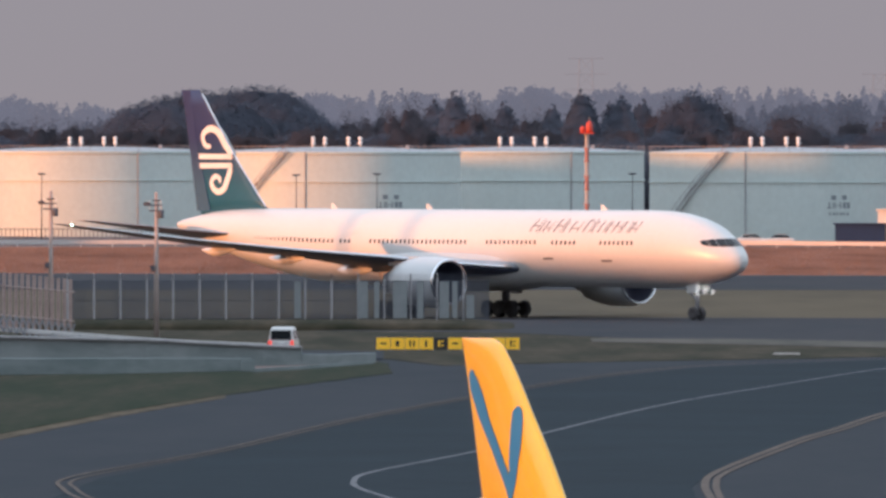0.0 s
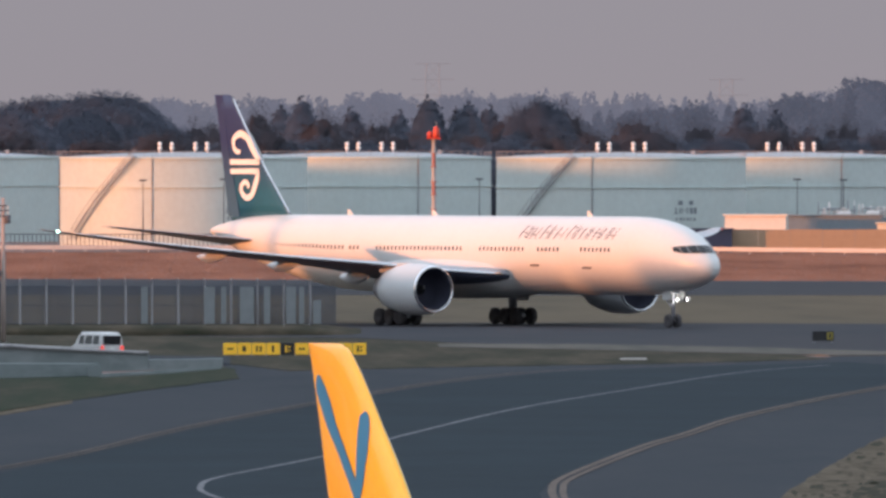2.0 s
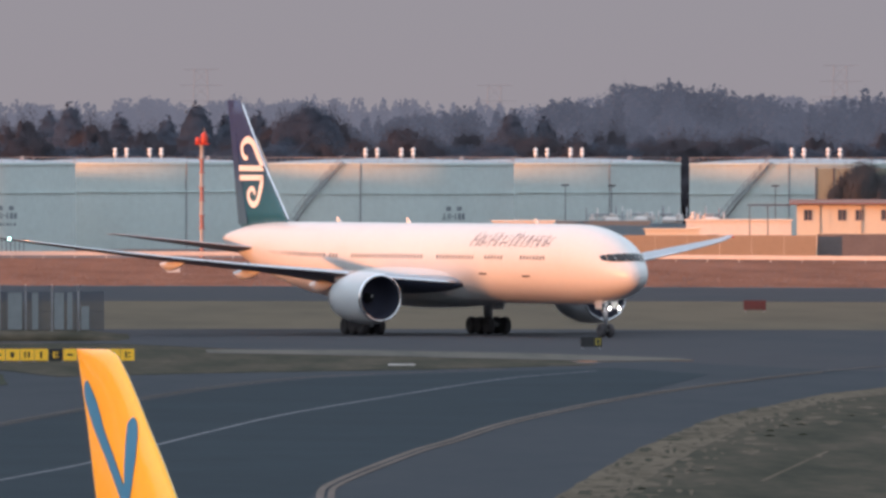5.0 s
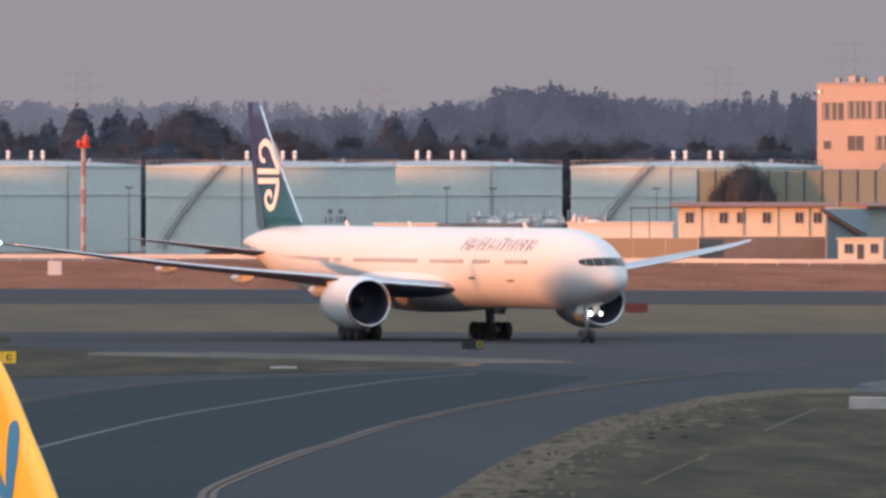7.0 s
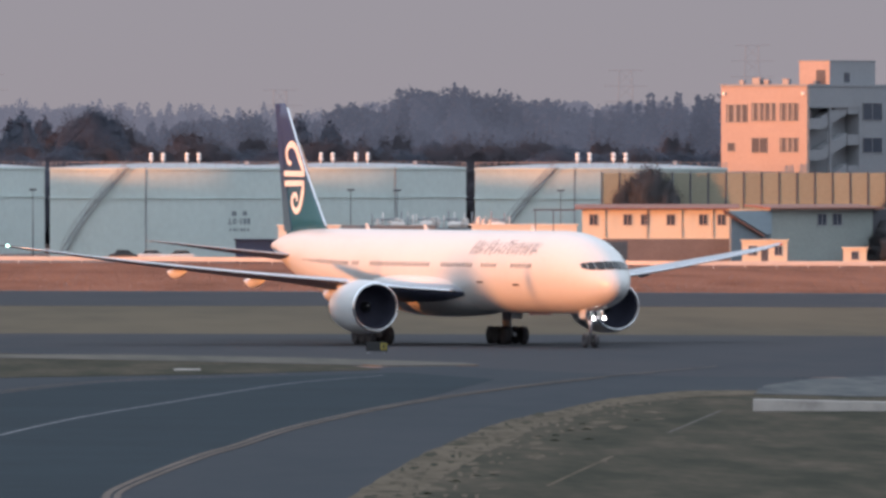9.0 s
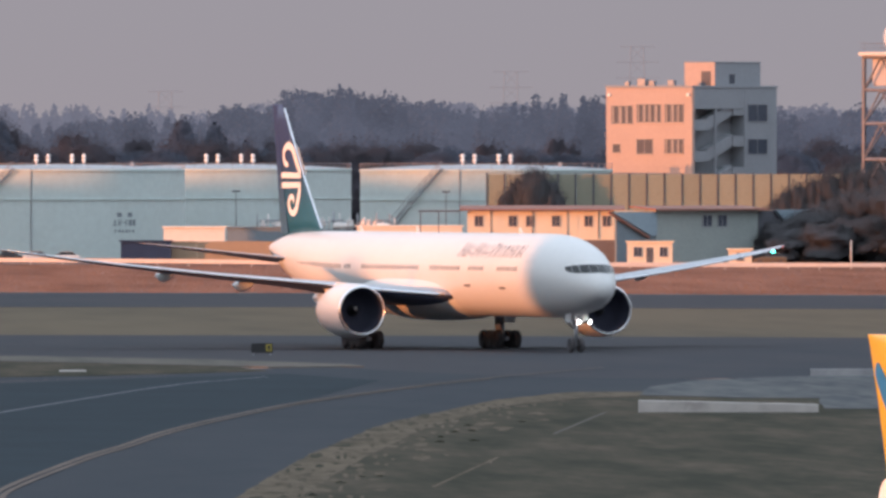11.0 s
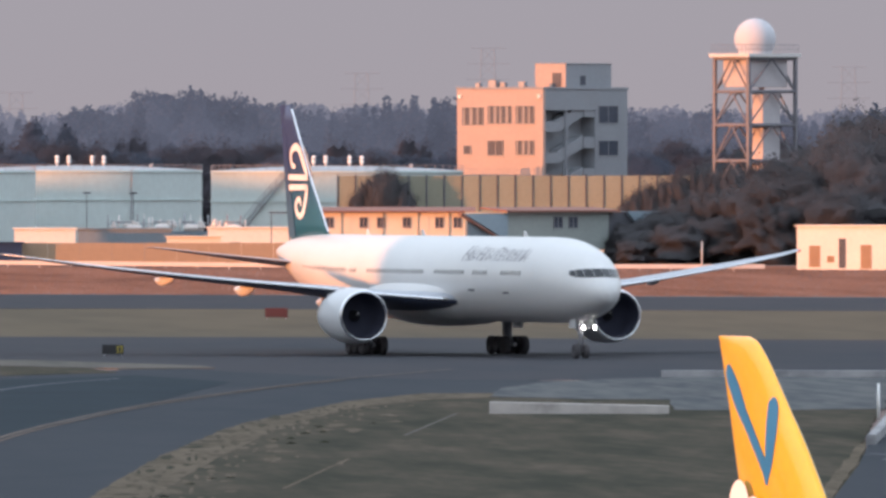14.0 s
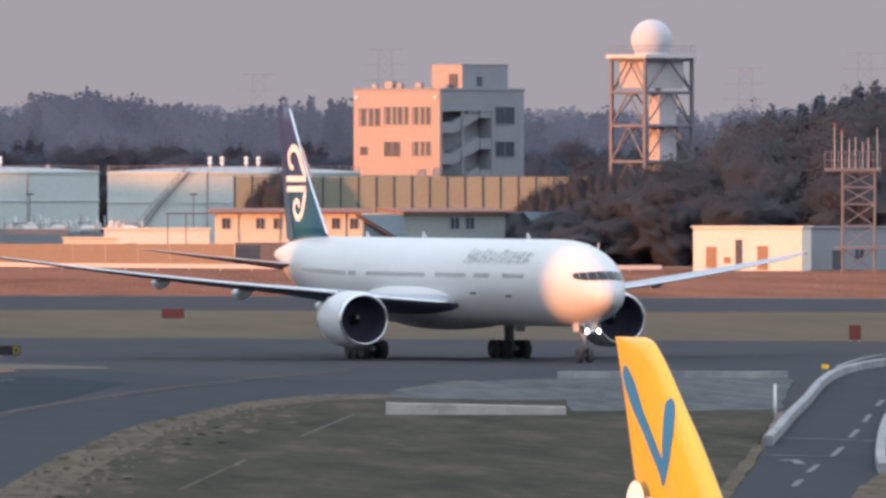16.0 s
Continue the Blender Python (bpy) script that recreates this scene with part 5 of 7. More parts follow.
def build_office():
    o = empty("office_building", "three-storey cream office block with an open stair bay and roof house", "building")
    W, Dp, Ht = 14.5, 20.4, 23.5
    turn = -35.0
    base = facing(51.85, 2560, turn)
    o.matrix_basis = base
    part("wall", box(bmesh.new(), -W, -4.2, 0, Dp, -0.2, Ht), PLASTER, o, "cream rendered wall")
    part("wall", box(bmesh.new(), -4.196, 0, 0, 0.6, -0.2, Ht), PLASTER, o, "cream rendered wall")
    # the right-hand side takes grey plaster: its shade is in the colour
    part("wall", box(bmesh.new(), -4.196, 0, 12.6, Dp, -0.2, Ht), PLASTER_GREY, o, "end wall coloured grey for its shade")
    # wall added to keep the bay shallow and less dark
    part("bay_back_wall", box(bmesh.new(), -4.196, -2.3, 0.604, 12.596, -0.2, Ht - 2.904), PLASTER_GREY, o, "grey wall added to make the stair bay shallower")
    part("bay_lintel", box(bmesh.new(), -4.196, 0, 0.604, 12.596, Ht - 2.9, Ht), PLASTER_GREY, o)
    part("parapet", box(bmesh.new(), -W - 0.12, 0.12, -0.12, Dp + 0.12, Ht + 0.004, Ht + 0.3), PLASTER_GREY, o)
    for z in (8.2, 12.5, 16.8):
        part("landing_parapet", box(bmesh.new(), -0.5, -0.1, 0.61, 4.0, z + 1.104, z + 2.3), PLASTER_GREY, o)
        part("landing_parapet", box(bmesh.new(), -0.5, -0.1, 10.0, 12.59, z + 3.204, z + 4.4), PLASTER_GREY, o)
    part("bay_column", box(bmesh.new(), -0.5, -0.05, 5.6, 6.0, -0.2, Ht - 2.904), PLASTER_GREY, o)
    for k, z in enumerate((9.0, 13.3, 17.6)):
        part("landing", box(bmesh.new(), -4.19, -0.1, 0.61, 4.0, z, z + 0.3), PLASTER_GREY, o)
        part("landing", box(bmesh.new(), -4.19, -0.1, 10.0, 12.59, z + 2.1, z + 2.4), PLASTER_GREY, o)
        bm = bmesh.new()
        loft(bm, [[(-1.8, 4.0, z + 0.0), (-0.3, 4.0, z + 0.0), (-0.3, 4.0, z + 1.7), (-1.8, 4.0, z + 1.7)], [(-1.8, 10.0, z + 2.1), (-0.3, 10.0, z + 2.1), (-0.3, 10.0, z + 3.8), (-1.8, 10.0, z + 3.8)]])
        part("stair_flight", bm, PLASTER_GREY, o, "grey concrete stair flight")
        bm = bmesh.new()
        loft(bm, [[(-4.0, 10.0, z + 2.1), (-2.4, 10.0, z + 2.1), (-2.4, 10.0, z + 3.2), (-4.0, 10.0, z + 3.2)], [(-4.0, 4.0, z + 4.2), (-2.4, 4.0, z + 4.2), (-2.4, 4.0, z + 5.3), (-4.0, 4.0, z + 5.3)]])
        part("stair_flight", bm, PLASTER_GREY, o, "grey concrete stair flight")
    f = Matrix()
    for u0, u1, z0, z1, n in ((0.065, 0.307, 18.6, 21.0, 3), (0.36, 0.634, 18.8, 21.2, 4), (0.686, 0.895, 18.8, 21.2, 3), (0.08, 0.16, 14.6, 15.7, 1), (0.36, 0.54, 14.4, 16.4, 2), (0.686, 0.895, 14.5, 16.4, 3), (0.36, 0.54, 9.3, 11.2, 2), (0.686, 0.895, 9.3, 11.2, 3)):
        x0, x1 = -W + u0 * W, -W + u1 * W
        w = window_in(o, f, x0, x1, z0, z1, n)
        if n > 2:
            for k in range(n):
                a = x0 + (x1 - x0) * (k + 0.12) / n
                part("blind", box(bmesh.new(), a, a + (x1 - x0) * (0.3 if k % 2 else 0.18) / n, -0.05, -0.034, z0 + 0.05, z1 - 0.08), CURTAIN, w, "drawn pale blind")
    r = pose(0, 0, 0, 0, 0, 90)
    for z0, z1 in ((18.9, 21.2), (14.4, 16.4), (9.3, 11.2)):
        window_in(o, r, 13.4, 18.0, z0, z1, 2)
    # roof house and roof clutter
    # grey sides and a cream skin paint in the roof house's shade and sun
    h = part("roof_house", box(bmesh.new(), -6.1, -1.0, 6.9, 17.9, Ht + 0.304, Ht + 3.5), PLASTER_GREY, o, "roof house, its shaded sides coloured grey")
    part("roof_house_front", box(bmesh.new(), -6.1, -1.0, 6.84, 6.896, Ht + 0.304, Ht + 3.5), PLASTER, h, "thin front skin in the sunlit cream")
    part("roof_house_cap", box(bmesh.new(), -6.2, -0.9, 6.8, 18.0, Ht + 3.504, Ht + 3.62), PLASTER_GREY, h)
    part("roof_door", box(bmesh.new(), -3.2, -1.7, 6.76, 6.836, Ht + 0.32, Ht + 2.3), DARK_STEEL, h)
    part("roof_window", box(bmesh.new(), -0.996, -0.93, 10.4, 11.6, Ht + 0.6, Ht + 1.9), PANE, h)
    for x, y, s in ((-10.4, 1.6, 1.0), (-8.9, 2.2, 0.7), (-12.5, 1.5, 0.6), (-5.6, 2.0, 0.8)):
        part("roof_unit", box(bmesh.new(), x, x + s * 1.3, y, y + s, Ht + 0.304, Ht + 0.35 + s * 0.9, 0.06), GREY_STEEL, o)
    for x in (-13.9, -0.6):
        part("wall_lamp", box(bmesh.new(), x - 0.2, x + 0.2, -0.35, -0.004, 22.3, 22.75, 0.05), MARK_WHITE, o)
    return o


build_office()


def build_panel_wall():
    w = empty("panel_fence", "tall tan panelled barrier wall with dark joints", "wall")
    p0 = 40.8
    first = None
    for k in range(21):
        b = p0 + 0.955 * k
        m = facing(b, 2480)
        if first is None:
            first = part("panel", box(bmesh.new(), 0.12, 2.28, -0.1, 0.1, 0, 11.7, 0.03), WALL_TAN, w, m=m)
            post = part("post", box(bmesh.new(), -0.11, 0.11, -0.2, 0.12, 0, 11.85, 0.02), DARK_STEEL, w, "dark steel post", m=m)
        else:
            again(first, m, w)
            again(post, m, w)
    return w


build_panel_wall()
EAVE = mat("lit_timber_eave", (0.27, 0.125, 0.095), 0.8, vary=0.12, size=2)
CREAM = mat("cream_siding", (0.80, 0.66, 0.50), 0.8, vary=0.05, size=3)
SLATE = mat("blue_grey_sheet_roof", (0.26, 0.33, 0.38), 0.6, vary=0.08, size=3)


def build_long_house():
    h = empty("long_house", "long cream two-storey site house with a red-brown sheet roof", "house")
    L = 20.0
    part("wall", box(bmesh.new(), 0, L, 0, 7, -0.1, 6.95), CREAM, h, "cream timber wall")
    bm = bmesh.new()
    loft(bm, [[(-1.0, -1.0, 6.9), (L + 0.8, -1.0, 6.9), (L + 0.8, -1.0, 7.1), (-1.0, -1.0, 7.1)], [(-1.0, 3.5, 7.4), (L + 0.8, 3.5, 7.4), (L + 0.8, 3.5, 7.6), (-1.0, 3.5, 7.6)], [(-1.0, 8, 6.9), (L + 0.8, 8, 6.9), (L + 0.8, 8, 7.1), (-1.0, 8, 7.1)]])
    part("roof", bm, EAVE, h, "red-brown sheet roof with wide eaves")
    for x, w, n in ((1.0, 1.0, 2), (5.5, 1.0, 2), (7.8, 1.0, 2), (11.2, 1.0, 2), (15.5, 1.0, 2), (17.9, 1.0, 2)):
        window_in(h, Matrix(), x, x + w, 4.9, 6.2, n, PLASTER)
    for x in (3.2, 13.4):
        part("door", box(bmesh.new(), x, x + 1.2, -0.06, -0.004, 4.3, 6.4), CREAM, h, "closed cream door")
    for x in (3.1, 8.6, 13.2, 17.3, 19.8):
        part("downpipe", rod(bmesh.new(), (x, -0.12, 3.2), (x, -0.12, 6.9), 0.07), GREY_STEEL, h)
    part("porch_roof", box(bmesh.new(), -6.5, -0.9, -0.8, 3, 6.75, 6.95), DARK_STEEL, h, "thin dark canopy")
    for x in (-6.2, -3.8):
        part("porch_post", rod(bmesh.new(), (x, -0.6, 0), (x, -0.6, 6.75), 0.07), DARK_STEEL, h)
    h.matrix_basis = facing(39.75, 2455)
    return h


build_long_house()


HOUSE_WALL = mat("pale_green_grey_render", (0.33, 0.36, 0.34), 0.85, vary=0.08, size=4)
HOUSE_GREY = mat("blue_grey_render", (0.21, 0.25, 0.28), 0.85, vary=0.08, size=4)


def build_grey_house():
    h = empty("grey_house", "shaded grey house with a red-brown roof edge and lean-tos", "house")
    part("wall", box(bmesh.new(), 0, 13.5, 0, 7, -0.1, 7.0), HOUSE_WALL, h, "pale grey rendered wall")
    bm = bmesh.new()
    loft(bm, [[(-0.8, -1.0, 6.95), (14.2, -1.0, 6.95), (14.2, -1.0, 7.2), (-0.8, -1.0, 7.2)], [(-0.8, 3.5, 7.4), (14.2, 3.5, 7.4), (14.2, 3.5, 7.6), (-0.8, 3.5, 7.6)]])
    part("roof", bm, EAVE, h, "red-brown roof")
    for x in (6.2, 8.2):
        window_in(h, Matrix(), x, x + 1.1, 4.9, 6.3, 2)
    bm = bmesh.new()
    loft(bm, [[(-5.2, 0, -0.1), (-0.1, 0, -0.1), (-0.1, 0, 6.7), (-5.2, 0, 6.7)], [(-5.2, 0.3, -0.1), (-0.1, 0.3, -0.1), (-0.1, 0.3, 6.7), (-5.2, 0.3, 6.7)]])
    part("lean_to", bm, HOUSE_GREY, h)
    bm = bmesh.new()
    loft(bm, [[(-6.4, -0.5, 6.9), (-1.2, -0.5, 3.6), (-1.2, -0.5, 3.3), (-6.4, -0.5, 6.6)], [(-6.4, -0.1, 6.9), (-1.2, -0.1, 3.6), (-1.2, -0.1, 3.3), (-6.4, -0.1, 6.6)]])
    part("gable_board", bm, EAVE, h, "red-brown sloping gable board")
    bm = bmesh.new()
    loft(bm, [[(-1.0, -0.45, 3.7), (-0.2, -0.45, 3.7), (-0.2, -0.45, 6.8), (-6.0, -0.45, 6.8)], [(-1.0, -0.1, 3.7), (-0.2, -0.1, 3.7), (-0.2, -0.1, 6.8), (-6.0, -0.1, 6.8)]])
    part("sheet_roof", bm, SLATE, h, "blue-grey sheet roof")
    bm = bmesh.new()
    loft(bm, [[(15.6, -0.4, 7.0), (20.3, -0.4, 7.0), (20.3, -0.4, 2.6), (19.4, -0.4, 2.6)], [(15.6, 4, 7.0), (20.3, 4, 7.0), (20.3, 4, 2.6), (19.4, 4, 2.6)]])
    part("annex_roof", bm, SLATE, h, "pale sheet gable")
    # the dark colour stands in for the annex's shade
    part("annex_wall", box(bmesh.new(), 13.6, 20.2, 0.1, 6, -0.1, 6.9), DARK_STEEL, h, "annex wall coloured dark for its shade")
    h.matrix_basis = facing(49.9, 2440, 52) @ Matrix.Diagonal((1.62, 1, 1, 1))
    return h


build_grey_house()


# store colour darkened and blued for the shade it stands in
NAVY_SHADE = mat("dark_navy_cladding", (0.013, 0.034, 0.085), 0.7, vary=0.15, size=2)
DOOR_TAN = mat("orange_brown_door", (0.36, 0.22, 0.13), 0.7, vary=0.1, size=1)


def simple_house(name, b, d, turn, w, dp, hh, wall, label, openings, z=0.0):
    """A flat-roofed hut with a parapet and real openings."""
    h = empty(name, label, "building", facing(b, d, turn, z))
    part("wall", box(bmesh.new(), 0, w, 0, dp, -0.1, hh), wall, h)
    part("roof", box(bmesh.new(), -0.25, w + 0.25, -0.25, dp + 0.25, hh + 0.004, hh + 0.2, 0.03), wall, h)
    for kind, x0, x1, z0, z1 in openings:
        if kind == "window":
            window_in(h, Matrix(), x0, x1, z0, z1, 2)
        else:
            part("door", box(bmesh.new(), x0, x1, -0.05, -0.004, z0, z1), {"door": ROOF_RED, "dark": DARK_STEEL, "tan": DOOR_TAN}[kind], h)
    return h


simple_house("gatehouse", 48.35, 2425, 0, 5.9, 4, 2.85, CREAM, "small cream gatehouse with windows", [("window", 0.9, 1.9, 1.1, 2.2), ("dark", 2.5, 3.4, 0.2, 2.2), ("window", 4.3, 5.2, 1.1, 2.2)])
simple_house("hut", 53.8, 2400, 0, 3.0, 3, 2.0, CREAM, "small cream hut beside the perimeter road", [("window", 1.1, 1.9, 0.7, 1.6)])
simple_house("white_building", 65.5, 2335, -12, 13.9, 6, 5.5, WHITE_RENDER, "low white flat-roofed building with brown doors", [("tan", 1.6, 3.0, 0.4, 3.1), ("tan", 3.9, 4.8, 1.0, 1.8), ("dark", 5.4, 6.3, 0.3, 4.0), ("tan", 8.2, 9.6, 0.2, 3.2)])
# grey colour and a turn from the sun both give this store's shade
simple_house("grey_store", 71.3, 2340, 38, 17, 8, 5.4, PLASTER_GREY, "grey flat-roofed store beside a white building, in shade", [("dark", 5, 6.4, 0.2, 2.6), ("window", 8.6, 10.0, 1.5, 3.0)])
simple_house("flat_canopy", 23.4, 2465, 0, 8.1, 6, 4.6, WHITE_RENDER, "low cream flat-roofed pump house", [("dark", 1.0, 3.0, 0.3, 2.6), ("window", 5, 6.2, 1.4, 2.6)])
simple_house("dark_store", 21.1, 2435.5, 0, 6.6, 3, 2.9, NAVY_SHADE, "steel-clad store, its shade put into a dark navy", [])
simple_house("low_dark_roof", 26.8, 2478, 0, 12.5, 6, 4.5, HOUSE_GREY, "low dark-roofed pump shed", [])
simple_house("low_pump_house", 33.8, 2472, 0, 14, 5, 4.7, WHITE_RENDER, "long low cream pump house", [("window", 3, 4.2, 1.5, 2.8)])
simple_house("small_pump_house", 31.6, 2450, 0, 7.1, 3, 3.6, CREAM, "small cream pump house", [])


def build_long_wall():
    w = empty("boundary_wall", "long tan boundary wall with a darker stretch", "wall")
    for k in range(10):
        b = 23.465 + 1.735 * k
        part("wall_panel", box(bmesh.new(), 0.0, 4.2, 0, 0.35, -0.1, 2.95 - 0.02 * (k % 2)), TAN_WALL, w, m=facing(b, 2438))
    part("wall_panel", box(bmesh.new(), 0, 19.0, 0, 0.35, -0.1, 3.1), DARK_WALL, w, "dark brown stretch of wall", m=facing(40.85, 2440))
    return w


TAN_WALL = mat("tan_rendered_wall", (0.40, 0.28, 0.19), 0.85, vary=0.08, size=4)
DARK_WALL = mat("dark_brown_wall", (0.19, 0.16, 0.155), 0.85, vary=0.12, size=4)
build_long_wall()


RAIL_WHITE = mat("white_rail_paint", (0.54, 0.50, 0.48), 0.6, vary=0.06, size=2)


def build_rail():
    g = empty("white_guard_rail", "white roadside guard rail along the far perimeter road", "guard rail")
    line = ((-28, 2432), (0, 2430), (15, 2418), (25, 2385), (34, 2350), (45, 2320), (60, 2312), (84, 2310))
    on = lambda b: polar(b, float(np.interp(b, [q[0] for q in line], [q[1] for q in line])))
    beam = post = None
    for k in range(54):
        p, q = on(-28 + 1.7 * k), on(-26.3 + 1.7 * k)
        m = Matrix.Translation(p) @ pose(0, 0, 0, 0, 0, math.degrees(math.atan2(q.y - p.y, q.x - p.x)))
        long = m @ Matrix.Diagonal(((q - p).length / 4.13, 1, 1, 1))
        if beam is None:
            beam = part("beam", box(bmesh.new(), 0, 4.13, -0.06, 0.06, 0.36, 0.9, 0.03), RAIL_WHITE, g, m=long)
            post = part("post", rod(bmesh.new(), (0, 0.15, -0.1), (0, 0.15, 0.8), 0.07), CONCRETE_WHITE, g, m=m)
        else:
            again(beam, long, g)
            again(post, m, g)
    return g


build_rail()


def build_far_fence():
    g = empty("far_fence", "thin dark fence in front of the fuel tanks", "fence")
    bar = rail = None
    for k in range(16):
        for j in range(7):
            m = facing(-28 + 1.65 * k + 0.2357 * j, 2460)
            if bar is None:
                bar = part("bar", rod(bmesh.new(), (0, 0, 0), (0, 0, 2.3), 0.05, n=4), DARK_STEEL, g, m=m)
            else:
                again(bar, m, g)
        for z in (2.2, 0.3):
            m = facing(-28 + 1.65 * k, 2460, 0, z)
            if rail is None:
                rail = part("rail", rod(bmesh.new(), (0, 0, 0), (4.06, 0, 0), 0.05, n=4), DARK_STEEL, g, m=m)
            else:
                again(rail, m, g)
    return g


build_far_fence()


def build_lamp_post(h):
    p = empty("street_lamp", "slim dark lamp post with a single head", "street lamp", group="tank farm lamps")
    part("pole", rod(bmesh.new(), (0, 0, -0.1), (0, 0, h), 0.09, 0.05), DARK_STEEL, p, smooth=True)
    part("head", box(bmesh.new(), -0.55, 0.55, -0.25, 0.25, h, h + 0.22, 0.06), DARK_STEEL, p)
    return p


lamp = build_lamp_post(9.2)
lamp.matrix_basis = facing(-3.55, 2540)
for b, d, s in ((10.2, 2545, 0), (-21.6, 2535, 0), (27.3, 2530, 0), (29.8, 2500, 0), (-7.9, 2470, 0), (38.6, 2500, 0)):
    copy_thing(lamp, facing(b, d))


PIPE_PALE = mat("pale_pipe_paint", (0.74, 0.68, 0.64), 0.6, vary=0.1, size=1)


def build_pipework(seed, label):
    """Pumps, vessels, risers and a walkway on a steel base."""
    rg = random.Random(seed)
    p = empty("pipework", label, "pipework", group="pump manifolds")
    part("frame", box(bmesh.new(), -0.8, 4.6, -0.6, 0.6, -0.1, 4.2), HOUSE_GREY, p, "grey steel base")
    for k in range(7):
        x, z = -0.5 + 0.75 * k + rg.uniform(-0.2, 0.2), 4.9 + rg.uniform(0, 1.7)
        part("riser", rod(bmesh.new(), (x, rg.uniform(-0.3, 0.3), 4.2), (x, 0, z), rg.uniform(0.05, 0.13)), rg.choice((PIPE_PALE, GREY_STEEL, PIPE_PALE)), p, smooth=True)
    for k in range(3):
        x0, z = rg.uniform(-0.7, 1.6), 4.6 + 0.42 * k
        part("pipe", rod(bmesh.new(), (x0, -0.35, z), (x0 + rg.uniform(1.4, 2.9), -0.35, z), 0.11), rg.choice((PIPE_PALE, GREY_STEEL)), p, smooth=True)
    for k in range(3):
        x = rg.uniform(-0.4, 4.0)
        s = rg.uniform(1.0, 1.6)
        part("valve", lathe(bmesh.new(), [(0.02, 0), (0.3 * s, 0), (0.36 * s, 0.25 * s), (0.14 * s, 0.5 * s), (0.3 * s, 0.66 * s), (0.02, 0.76 * s)], "Z", 12, Matrix.Translation((x, -0.3, 4.2 + rg.uniform(0.0, 0.6)))), PIPE_PALE, p, smooth=True)
    x = rg.uniform(0.6, 2.6)
    part("pump_housing", box(bmesh.new(), x, x + 1.1, -0.5, 0.3, 4.204, 4.204 + rg.uniform(0.6, 1.1), 0.1), PIPE_PALE, p, "pale pump housing")
    x = rg.uniform(0.2, 2.2)
    part("vessel", lathe(bmesh.new(), [(0.02, 0), (0.3, 0.06), (0.42, 0.2), (0.42, 1.7), (0.3, 1.86), (0.02, 1.92)], "X", 14, Matrix.Translation((x, -0.55, 4.66))), PIPE_PALE, p, "pale round-ended vessel", smooth=True)
    bm = bmesh.new()
    for k in range(6):
        rod(bm, (-0.7 + k * 1.05, 0.5, 4.2), (-0.7 + k * 1.05, 0.5, 5.2), 0.035, n=4)
    rod(bm, (-0.7, 0.5, 5.2), (4.55, 0.5, 5.2), 0.04, n=4)
    part("walkway_rail", bm, GREY_STEEL, p)
    return p


for seed, b, d, label in ((1, 28.7, 2500, "pale pump manifold with pipes and valves"), (2, 30.5, 2512, "grey pump manifold with slim risers"), (3, 32.2, 2505, "pale pump manifold with a small housing"), (4, 34.2, 2500, "grey pump manifold with slim risers")):
    build_pipework(seed, label).matrix_basis = facing(b, d)


TOWER_STEEL = mat("weathered_tower_steel", (0.19, 0.185, 0.205), 0.7, 0.1, vary=0.15, size=2)


RADOME = mat("radome_shell", (0.54, 0.54, 0.57), 0.7, vary=0.05, size=2)
CLAD = mat("weathered_pale_cladding", (0.50, 0.47, 0.48), 0.7, vary=0.1, size=3)


